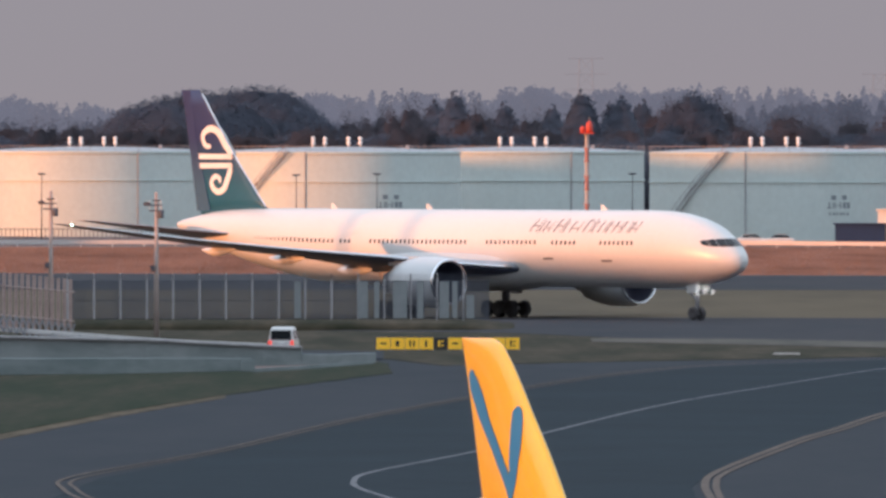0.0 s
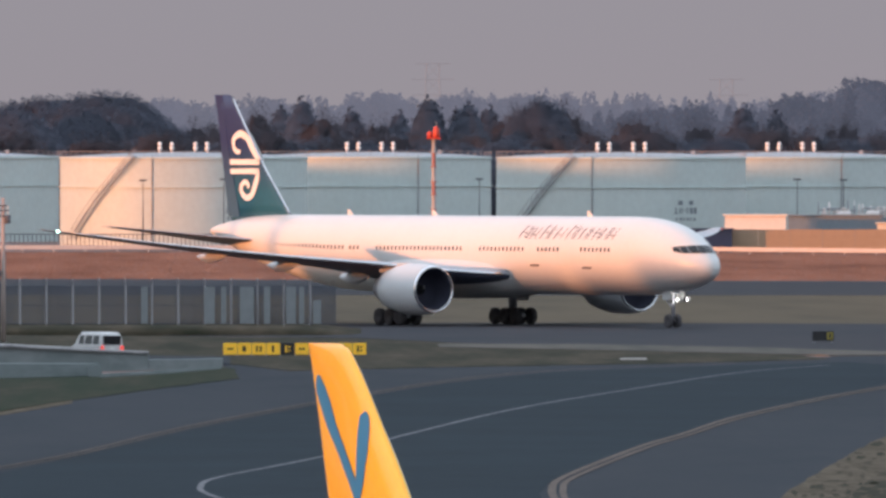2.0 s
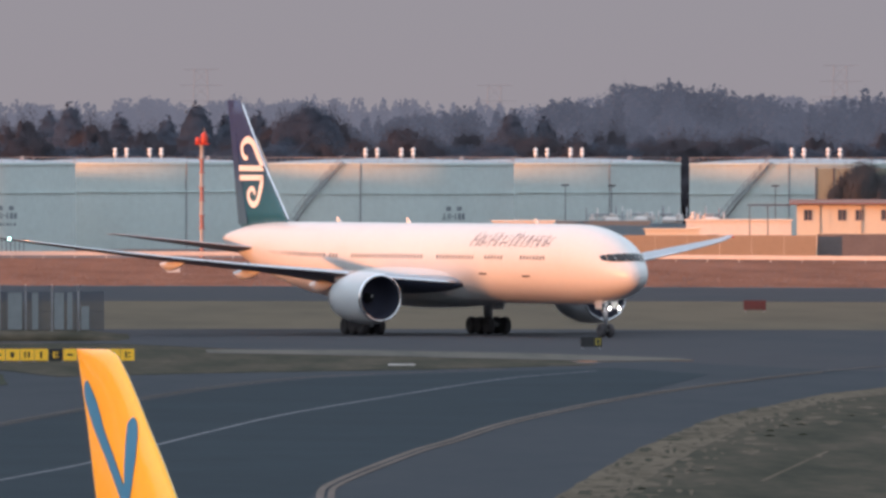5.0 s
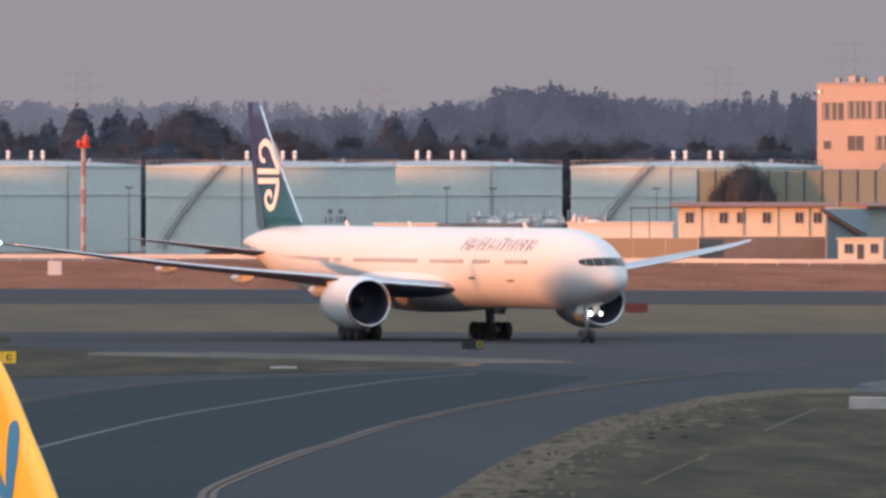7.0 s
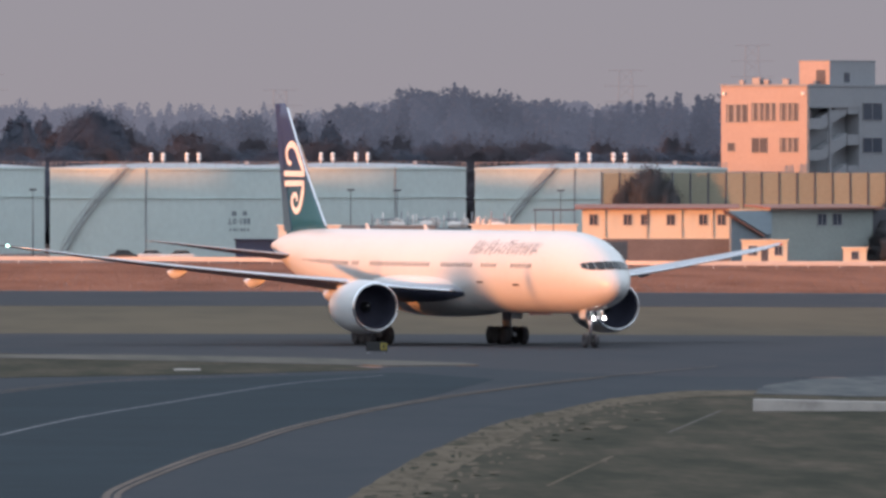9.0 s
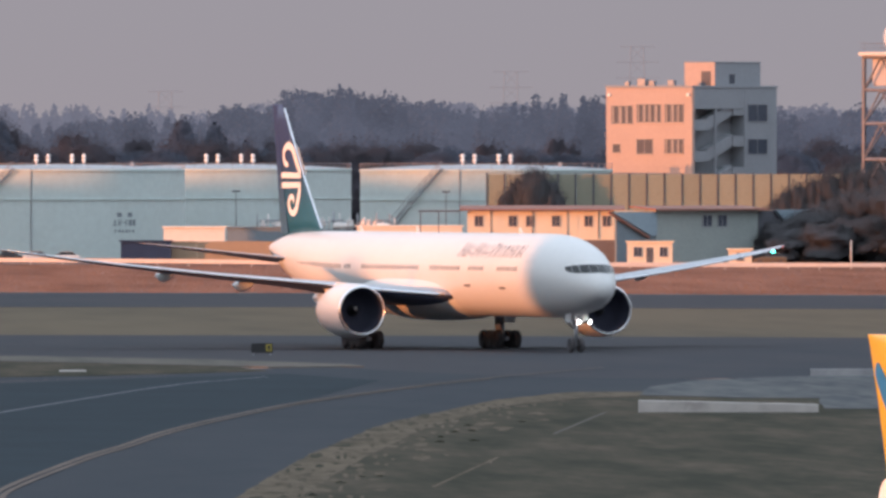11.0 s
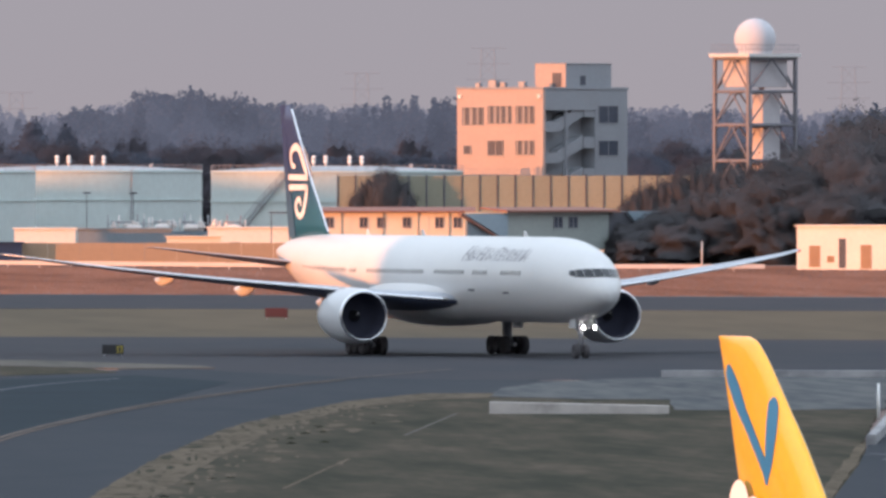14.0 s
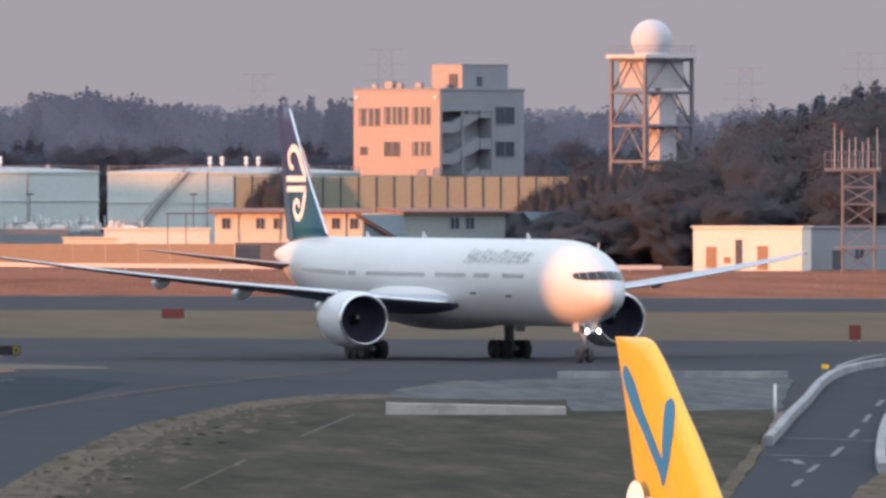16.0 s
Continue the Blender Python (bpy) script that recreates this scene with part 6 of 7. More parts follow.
def build_radar():
    t = empty("radar_tower", "steel lattice tower with a white radome and clad cabins", "tower")
    s, dp = 6.0, 10.0
    legs = ((-s, 0), (0, 0), (0, dp), (-s, dp))
    for x, y in legs:
        part("leg", box(bmesh.new(), x - 0.22, x + 0.22, y - 0.22, y + 0.22, -0.1, 28.4), TOWER_STEEL, t, "grey steel leg")
    zs = (0.0, 4.8, 9.5, 14.2, 19.1, 23.7, 28.2)
    for i in range(6):
        for (x, y), (x2, y2) in zip(legs, legs[1:] + legs[:1]):
            z0, z1 = zs[i], zs[i + 1]
            part("brace", rod(rod(bmesh.new(), (x, y, z0), ((x + x2) / 2, (y + y2) / 2, z1), 0.15, n=6), (x2, y2, z0), ((x + x2) / 2, (y + y2) / 2, z1), 0.15, n=6), TOWER_STEEL, t)
            part("beam", rod(bmesh.new(), (x, y, z1), (x2, y2, z1), 0.22, n=6), TOWER_STEEL, t)
    part("cabin", box(bmesh.new(), -s + 0.7, -0.7, 0.9, dp - 0.9, 24.3, 28.0, 0.05), CLAD, t, "white clad equipment cabin")
    part("stair_core", box(bmesh.new(), -2.6, -0.7, 3.9, 7.6, -0.1, 23.6, 0.05), CLAD, t, "white clad stair core")
    for z in (9.5, 14.2, 19.1):
        part("deck", box(bmesh.new(), -s, 0, 0, dp, z + 0.1, z + 0.25), TOWER_STEEL, t)
    part("platform", box(bmesh.new(), -s - 0.6, 0.6, -0.6, dp + 0.6, 28.4, 28.9, 0.05), CONCRETE_WHITE, t, "pale platform edge")
    bm = bmesh.new()
    for k in range(12):
        for x, y in ((-s - 0.3 + k * (s + 0.6) / 11, -0.3), (0.3, -0.3 + k * (dp + 0.6) / 11)):
            rod(bm, (x, y, 28.9), (x, y, 30.1), 0.025, n=4)
    rod(bm, (-s - 0.3, -0.3, 30.1), (0.3, -0.3, 30.1), 0.035, n=4)
    rod(bm, (0.3, -0.3, 30.1), (0.3, dp + 0.3, 30.1), 0.035, n=4)
    rod(bm, (-s - 0.3, -0.3, 29.5), (0.3, -0.3, 29.5), 0.025, n=4)
    rod(bm, (0.3, -0.3, 29.5), (0.3, dp + 0.3, 29.5), 0.025, n=4)
    part("railing", bm, TOWER_STEEL, t, "thin platform railing")
    bm = bmesh.new()
    bmesh.ops.create_icosphere(bm, subdivisions=4, radius=2.85, matrix=Matrix.Translation((-s / 2, dp / 2, 30.9)))
    part("radome", bm, RADOME, t, "round white radome", smooth=True)
    part("radome_base", lathe(bmesh.new(), [(2.3, 28.904), (2.3, 29.3), (0.02, 29.3)], "Z", 28, Matrix.Translation((-s / 2, dp / 2, 0))), RADOME, t, smooth=True)
    t.matrix_basis = facing(62.9, 2545, -40, -0.55)
    return t


build_radar()


def build_antenna_mast():
    t = empty("antenna_tower", "grey lattice tower with a railed antenna platform", "tower")
    w = 2.0
    legs = ((-w, -w), (w, -w), (w, w), (-w, w))
    for x, y in legs:
        part("leg", rod(bmesh.new(), (x, y, -0.1), (x, y, 12.6), 0.16, n=8), TOWER_STEEL, t)
    zs = (0, 3.0, 5.8, 8.5, 10.6, 12.5)
    for z0, z1 in zip(zs, zs[1:]):
        for (x, y), (x2, y2) in zip(legs, legs[1:] + legs[:1]):
            part("brace", rod(rod(bmesh.new(), (x, y, z0), (x2, y2, z1), 0.08, n=5), (x2, y2, z0), (x, y, z1), 0.08, n=5), TOWER_STEEL, t)
            part("beam", rod(bmesh.new(), (x, y, z1), (x2, y2, z1), 0.12, n=5), TOWER_STEEL, t)
    part("platform", box(bmesh.new(), -4.3, 2.8, -2.6, 2.6, 12.6, 13.0, 0.04), TOWER_STEEL, t, "grey grated platform")
    part("platform", box(bmesh.new(), -3.0, 6.0, -2.6, 2.6, 2.9, 3.25, 0.04), TOWER_STEEL, t, "lower grated platform")
    bm = bmesh.new()
    for k in range(9):
        rod(bm, (-4.2 + k * 0.86, -2.5, 13.0), (-4.2 + k * 0.86, -2.5, 15.0), 0.05, n=4)
    for z in (14.0, 15.0):
        rod(bm, (-4.2, -2.5, z), (2.7, -2.5, z), 0.05, n=4)
    part("railing", bm, TOWER_STEEL, t)
    for x, z in ((-3.0, 18.2), (-2.1, 17.4), (-1.2, 16.6), (-0.4, 16.9), (0.5, 16.2), (1.2, 16.8), (2.3, 18.0)):
        part("antenna", rod(bmesh.new(), (x, 0, 13.0), (x, 0, z), 0.09, 0.06, n=6), CLAD, t)
    for x, z in ((-3.0, 18.3), (-2.1, 17.5)):
        part("lamp", lathe(bmesh.new(), [(0.02, 0), (0.13, 0), (0.14, 0.2), (0.02, 0.3)], "Z", 10, Matrix.Translation((x, 0, z))), MAST_RED, t, smooth=True)
    t.matrix_basis = facing(74.4, 2310)
    return t


build_antenna_mast()


def build_pylon():
    t = empty("transmission_pylon", "distant hazy transmission pylon", "pylon", group="distant pylons")
    bm = bmesh.new()
    H, w0, w1 = 30, 3.6, 1.6
    for sx in (-1, 1):
        rod(bm, (sx * w0, 0, -30), (sx * w1, 0, H), 0.2, n=4)
    for k in range(8):
        z0, z1 = k * H / 8, (k + 1) * H / 8
        a, b = w0 + (w1 - w0) * k / 8, w0 + (w1 - w0) * (k + 1) / 8
        rod(bm, (-a, 0, z0), (b, 0, z1), 0.11, n=4)
        rod(bm, (a, 0, z0), (-b, 0, z1), 0.11, n=4)
    part("lattice", bm, PYLON, t)
    for z, l in ((H, 4.5), (H - 4, 5.5), (H - 8, 5.5)):
        part("crossarm", rod(bmesh.new(), (-l, 0, z), (l, 0, z), 0.18, n=4), PYLON, t)
    return t


# pale emission paints in the haze before the pylons
PYLON = mat("hazy_distant_steel", (0.05, 0.05, 0.055), 0.8, emit=1.0, emit_color=(0.216, 0.205, 0.232))
py = build_pylon()
spots = [(7.7, 34.0), (42.1, 35.0), (48.9, 41.4), (68.3, 36.6), (74.7, 40.4), (23.5, 30.0)]
for i, (b, z) in enumerate(spots):
    m = facing(b, 4750, z=z - 30)
    if i == 0:
        py.matrix_basis = m
    else:
        copy_thing(py, m)


# ---- tank lettering: plain bars ----
def build_tank_marks(x, y, ang):
    """Unreadable lettering on a tank's shell, as small dark bars."""
    R = 17.33
    g = empty("tank_marking", "faded dark painted marking on a tank shell", "marking")
    bars = [(-1.15, 5.7, 0.75, 0.6), (0.55, 5.7, 0.75, 0.6)] + [(-1.8, 4.5, 0.62, 0.16), (-1.58, 4.5, 0.2, 0.85), (-0.95, 4.5, 0.2, 0.85), (-0.62, 4.5, 0.16, 0.85), (-0.3, 4.86, 0.35, 0.14), (0.2, 4.5, 0.22, 0.85), (0.7, 4.5, 0.5, 0.85), (1.35, 4.5, 0.5, 0.85)] + [(-1.5 + 0.56 * k, 3.55, 0.26 + 0.12 * (k % 2), 0.4) for k in range(6)]
    for u, z, w, h in bars:
        bm = bmesh.new()
        vs = []
        for du, dz in ((0, 0), (w, 0), (w, h), (0, h)):
            a = ang + (u + du) / R
            vs.append(bm.verts.new((x + R * math.sin(a), y - R * math.cos(a), z + dz)))
        bm.faces.new(vs)
        part("character_bar", bm, FADED, g)
    return g


FADED = mat("faded_dark_lettering", (0.20, 0.23, 0.25), 0.7, vary=0.2, size=0.5)
for (x, y, k), a in zip(TANKS, (0, 0.45, 0, 0.52, 0, 0.2)):
    if k and a != 0.2:
        build_tank_marks(x, y, a)


# ---- trees ----
def leaves(rng, pts, size, out=None):
    """Small four-sided leaf clumps at the given places, facing roughly outwards."""
    n = len(pts)
    d = rng.normal(size=(n, 3))
    if out is not None:
        face = out + 0.35 * rng.normal(size=(n, 3))
        d = np.cross(face, d)
    d /= np.linalg.norm(d, axis=1)[:, None]
    e = np.cross(d, rng.normal(size=(n, 3)) if out is None else face)
    e /= np.linalg.norm(e, axis=1)[:, None]
    s = (size * rng.uniform(0.6, 1.4, n))[:, None]
    if out is not None:
        flip = np.sign(np.sum(np.cross(d, e) * out, 1))[:, None]
        e = e * np.where(flip == 0, 1, flip)
    quad = np.stack([pts - d * s, pts - e * s * 0.6, pts + d * s, pts + e * s * 0.6], 1)
    return quad.reshape(-1, 3)


def leaf_mesh(name, verts, material, normals=None):
    """A crown of leaf clumps, each shaded as a piece of the mass that it belongs to."""
    me = bpy.data.meshes.new(name)
    n = len(verts) // 4
    me.from_pydata([tuple(v) for v in verts], [], [(4 * i, 4 * i + 1, 4 * i + 2, 4 * i + 3) for i in range(n)])
    me.materials.append(material)
    if normals is not None:
        for f in me.polygons:
            f.use_smooth = True
        me.normals_split_custom_set_from_vertices([tuple(v) for v in np.repeat(normals, 4, 0)])
    return me


def conifer_points(rng, n, h, r):
    """A cedar's crown: a full cone of drooping boughs in uneven tiers. Gives places and outward directions."""
    u = 1 - np.sqrt(rng.uniform(0.0, 1.0, n))
    a = rng.uniform(0, 2 * math.pi, n)
    tiers = 11
    lobes = rng.uniform(0.72, 1.08, (tiers + 1, 9))
    bough = lobes[(u * tiers).astype(int), (a / (2 * math.pi) * 9).astype(int)]
    droop = 0.86 + 0.14 * np.cos(2 * math.pi * (u * tiers) % (2 * math.pi))
    reach = r * (1 - u) ** 0.62 * bough * droop * np.sqrt(rng.uniform(0.35, 1.0, n))
    pts = np.stack([np.cos(a) * reach, np.sin(a) * reach, h * (0.06 + 0.94 * u) - 0.15 * reach], 1)
    out = np.stack([np.cos(a), np.sin(a), np.full(n, 0.35)], 1)
    return pts, out, None


def bulge(d, waves):
    """How far a crown swells in the directions d: a few shallow waves."""
    return 1 + sum(a * np.sin(d @ k + p) for k, p, a in waves)


def broadleaf_points(rng, n, h, r, low=0.1, rough=1.0):
    """A dense round crown with a shallow uneven skin. Gives places, outward directions and the waves of its skin."""
    waves = [(rng.normal(size=3) * f, rng.uniform(0, 6.28), a * (rough if f > 3 else 1)) for f, a in ((2.2, 0.07), (2.6, 0.07), (4.5, 0.045), (5.0, 0.045), (9.0, 0.03), (10.0, 0.03), (17.0, 0.02 * rough - 0.02))]
    d = rng.normal(size=(n, 3))
    d[:, 2] = np.where(d[:, 2] < -0.9, -d[:, 2], d[:, 2])
    d /= np.linalg.norm(d, axis=1)[:, None]
    reach = (bulge(d, waves) * rng.uniform(0.92 - 0.02 * rough, 0.96 + 0.07 * rough, n))[:, None]
    half = h * (1 - low) / 2
    d[:, :2] *= np.where(d[:, 2] < 0, ((1 - d[:, 2] ** 4) ** 0.25) / np.sqrt(1.0001 - d[:, 2] ** 2), 1)[:, None]
    pts = d * reach * np.array([r, r, half]) + np.array([0, 0, h * low + half])
    return pts, d, (waves, half, h * low + half)


# foliage paled and blued to carry the haze over this distance
LEAF_DARK = mat("dark_cedar_foliage", (0.122, 0.130, 0.165), 0.9, vary=0.15, size=4, per_object=0.15)
LEAF_BROWN = mat("brown_winter_foliage", (0.106, 0.096, 0.112), 0.9, vary=0.15, size=4, per_object=0.15)
LEAF_HILL = mat("evergreen_oak_foliage", (0.122, 0.117, 0.124), 0.9, vary=0.18, size=4, per_object=0.15)

for m, c in ((LEAF_DARK, (0.122, 0.130, 0.165)), (LEAF_BROWN, (0.106, 0.096, 0.112)), (LEAF_HILL, (0.122, 0.117, 0.124))):
    let_through(m, c)


def build_tree(kind, seed, h, r, leaf, label):
    rng = np.random.default_rng(seed)
    t = empty("tree", label, "tree", group="trees beyond the airfield")
    bm = rod(bmesh.new(), (0, 0, -0.3), (0.1, 0.05, h * (0.85 if kind == "conifer" else 0.6)), 0.03 * h, 0.006 * h, 8)
    for k in range(8):
        a, z = rng.uniform(0, 2 * math.pi), h * rng.uniform(0.25, 0.6)
        rod(bm, (0, 0, z), (math.cos(a) * r * 0.6, math.sin(a) * r * 0.6, z + (0.0 if kind == "conifer" else 0.2 * h)), 0.008 * h, 0.003 * h, 5)
    part("trunk", bm, BARK, t, "dark trunk with limbs")
    pts, out, skin = conifer_points(rng, 5200, h, r) if kind == "conifer" else broadleaf_points(rng, 6600 if leaf is LEAF_DARK else 5200, h, r, 0.12 if leaf is LEAF_BROWN else 0.04, 1.0 if leaf is LEAF_DARK else 2.6)
    mid = np.array([0, 0, h * (0.4 if kind == "conifer" else 0.5)])
    soft = out / np.linalg.norm(out, axis=1)[:, None] * 0.8 + (pts - mid) / np.linalg.norm(pts - mid, axis=1)[:, None] + 0.12 * rng.normal(size=(len(pts), 3)) + np.array([0, 0, 1.6])
    soft /= np.linalg.norm(soft, axis=1)[:, None]
    # dense inner foliage under the outer leaves
    bm = bmesh.new()
    if skin:
        waves, half, mid_z = skin
        bmesh.ops.create_icosphere(bm, subdivisions=4, radius=1.0)
        for v in bm.verts:
            q = 0.92 * float(bulge(np.array(v.co), waves))
            w = q * r * (((1.0001 - v.co.z ** 4) ** 0.25) / math.sqrt(1.0001 - v.co.z ** 2) if v.co.z < 0 else 1)
            v.co = Vector((v.co.x * w, v.co.y * w, v.co.z * q * half + mid_z))
    if kind == "conifer":
        loft(bm, [[Vector((math.cos(q * math.pi / 6) * w, math.sin(q * math.pi / 6) * w, z)) for q in range(12)] for z, w in ((0.02 * h, 0.56 * r), (0.1 * h, 0.72 * r), (0.25 * h, 0.66 * r), (0.4 * h, 0.57 * r), (0.55 * h, 0.47 * r), (0.7 * h, 0.35 * r), (0.83 * h, 0.22 * r), (0.94 * h, 0.06 * r))])
    for v in bm.verts:
        v.co += Vector(rng.normal(0, 0.02 * r, 3))
    inner = part("inner_crown", bm, leaf, t, smooth=True)
    inner.data.normals_split_custom_set_from_vertices([tuple((v.normal * 0.5 + Vector((0, 0, 1))).normalized()) for v in inner.data.vertices])
    crown = new("crown", leaf_mesh("crown", leaves(rng, pts, 0.16 if kind == "conifer" else 0.12, out), leaf, soft))
    crown.parent = t
    return t


KINDS = [
    build_tree("conifer", 1, 10, 3.3, LEAF_DARK, "tall dark cedar with a ragged pointed crown"),
    build_tree("conifer", 2, 10, 2.8, LEAF_DARK, "tall dark cedar with a ragged pointed crown"),
    build_tree("broadleaf", 3, 10, 4.2, LEAF_DARK, "dark round-crowned evergreen tree"),
    build_tree("broadleaf", 4, 10, 3.4, LEAF_BROWN, "brownish winter tree with a thin crown"),
    build_tree("broadleaf", 5, 10, 4.4, LEAF_HILL, "dense dark evergreen oak on a bank"),
    build_tree("broadleaf", 6, 10, 3.6, LEAF_HILL, "dense dark evergreen oak on a bank"),
]
placed = set()
rng = np.random.default_rng(11)


def plant(k, b, d, top, wide=1.0):
    """One tree of a kind, scaled so that its crown ends at the height `top`."""
    s = top / 10
    m = Matrix.Translation(polar(b, d)) @ pose(0, 0, 0, 0, 0, float(rng.uniform(0, 360)))
    if k not in placed:
        placed.add(k)
        ob = KINDS[k]
        ob.matrix_basis = m
    else:
        ob = copy_thing(KINDS[k], m)
    ob.scale = (s * wide, s * wide, s)
    return ob


# cedars and oaks behind the fuel tanks: bearing, height, kind
ROW = [(-19.0, 13.6, 3), (-16.0, 18.4, 2), (-14.4, 19.6, 2), (-12.9, 20.0, 2), (-11.2, 20.2, 2), (-9.6, 20.6, 2), (-8.6, 19.4, 2), (-6.8, 17.0, 2), (-5.0, 15.6, 3), (-3.6, 16.5, 3), (-2.0, 17.6, 3), (-0.6, 20.4, 0), (0.6, 21.6, 0), (1.9, 17.0, 3), (3.4, 20.0, 0), (4.4, 16.0, 3), (6.0, 19.6, 0), (7.4, 21.8, 0), (8.9, 20.0, 1), (9.7, 21.0, 0), (10.9, 20.4, 0), (12.2, 17.6, 3), (13.8, 21.3, 2), (14.9, 18, 3),
       (16.5, 14.6, 3), (18.3, 16.4, 3), (20, 14.8, 3), (22, 15.6, 3), (24, 15.5, 3), (24.6, 20.5, 0), (26.3, 19.6, 0), (27.8, 16.8, 0), (29.6, 16.2, 3), (31.5, 16.0, 2), (33.4, 15.0, 3), (35.3, 15.2, 2), (37, 14.8, 3), (39, 15.4, 2), (41, 15.0, 3), (43, 15.4, 2), (45, 15.8, 3), (47, 15.2, 2), (49, 15, 3), (51, 15.4, 2), (53, 15, 2), (55, 16, 3), (57, 15.4, 2), (59, 15.6, 3), (61, 16, 2), (63, 15, 2), (65, 16, 3)]
for b, top, k in ROW:
    plant(k, b + float(rng.uniform(-0.2, 0.2)), 2900 + float(rng.uniform(-40, 40)), top, 1.25 if k in (0, 1) else 0.9 if b < -6 else 0.72)
for b, top in ((-16.5, 19.4), (-15.4, 20.6), (-14.2, 21.2), (-13.0, 21.5), (-11.7, 21.8), (-10.4, 22.2), (-9.2, 22.0), (-8.4, 21.0)):
    plant(2, b, 2925, top, 0.9)
# scrub that closes the row at its foot
for b in np.arange(-26, 66, 0.95):
    plant(int(rng.choice([2, 3])), float(b + rng.uniform(-0.3, 0.3)), 2830 + float(rng.uniform(-20, 20)), float(rng.uniform(13.4, 15.2)), 1.1)

# the wooded bank at the right: (bearing, height of the crowns)
BANK = [(55.4, 4.5), (58.2, 9.2), (61.6, 12.6), (66.2, 16.8), (70.8, 20.7), (76, 21.6), (82, 22)]
for row, (d, f) in enumerate(((2450, 0.55), (2462, 0.8), (2530, 0.9), (2585, 1.0))):
    for b in np.arange(55.6 + 0.35 * row, 80, 1.25):
        top = float(np.interp(b, [q[0] for q in BANK], [q[1] for q in BANK])) * f * float(rng.uniform(0.86, 1.08))
        if top > 2.2:
            plant(int(rng.choice([4, 5])), float(b + rng.uniform(-0.3, 0.3)), d + float(rng.uniform(-8, 8)), top, min(1.9, 1.0 + 3.0 / top))
for b, top in ((69.7, 21.4), (70.6, 20.6), (71.4, 21.8), (72.3, 23.0), (73.0, 22.0), (73.6, 22.8), (74.4, 24.4), (75.3, 24.8), (75.9, 23.6), (76.6, 24.8), (77.3, 23.6), (78, 24.6)):
    plant(int(rng.choice([0, 1])), b, 2600, top + 0.5, 1.05)
# bushes by the tan barrier
for b, top in ((42.2, 10.4), (42.7, 11.6), (43.2, 12.6), (43.7, 12.2), (44.1, 10.8), (56.3, 8.4), (56.9, 9.6), (57.6, 10.6), (58.4, 11.2), (59.2, 12.2), (60.1, 12.6), (61.0, 12.4), (62.0, 12.8)):
    plant(5, b, 2477, top, 0.5)


def lumpy_points(rng, n, h, r, low=0.45):
    """The upper crown of a distant broad tree, in overlapping lumps."""
    pts = []
    for _ in range(44):
        a, q = rng.uniform(0, 2 * math.pi), rng.uniform(0, 1) ** 0.6
        size = r * rng.uniform(0.2, 0.4)
        c = np.array([math.cos(a) * q * r * 0.75, math.sin(a) * q * r * 0.75, h * (low + (0.9 - low) * rng.uniform(0.1, 1) ** 0.7 * (1 - 0.35 * q * q)) - 0.4 * size])
        d = rng.normal(size=(n // 44, 3))
        pts.append(c + d / np.linalg.norm(d, axis=1)[:, None] * size * rng.uniform(0.75, 1.16, (n // 44, 1)))
    return np.concatenate(pts)


# ---- far wooded hills, in haze: one mass each ----
def far_woods(name, d, profile, step, leaf, material, label, seed, base, bushy):
    rg = np.random.default_rng(seed)
    pts = []
    b = profile[0][0]
    while b < profile[-1][0]:
        top = float(np.interp(b, [p[0] for p in profile], [p[1] for p in profile])) + float(rg.uniform(-1.6, 1.2))
        hh = float(rg.uniform(11, 16))
        con = rg.uniform() > bushy
        c = conifer_points(rg, 900, hh, hh * 0.24)[0] if con else lumpy_points(rg, 960, hh, hh * 0.42)
        o = polar(b, d + float(rg.uniform(-60, 60)), top - hh * (1.0 if con else 0.92))
        pts.append(c + np.array(o))
        b += step * float(rg.uniform(0.6, 1.4))
    # the slope under the crowns
    fill = []
    for b in np.arange(profile[0][0], profile[-1][0], 0.11):
        top = float(np.interp(b, [p[0] for p in profile], [p[1] for p in profile]))
        for z in np.arange(base, top - 7, 1.3):
            fill.append(np.array(polar(b + float(rg.uniform(-0.06, 0.06)), d + 70 + float(rg.uniform(-20, 20)), z + float(rg.uniform(-0.6, 0.6)))))
    # the ground of the slope itself, so that no sky shows between the crowns
    bs = np.arange(profile[0][0], profile[-1][0], 0.5)
    tops = np.interp(bs, [p[0] for p in profile], [p[1] for p in profile]) - 3
    slope = [polar(b, d + 95, z) for b0, b1, t0, t1 in zip(bs, bs[1:], tops, tops[1:]) for b, z in ((b0, base - 4), (b1, base - 4), (b1, t1), (b0, t0))]
    verts = np.concatenate([leaves(rg, np.concatenate(pts), leaf), leaves(rg, np.array(fill), 2.4), np.array([tuple(v) for v in slope])])
    ob = new(name, leaf_mesh(name, verts, material))
    return tagged(ob, label, "woodland", kind="stuff")


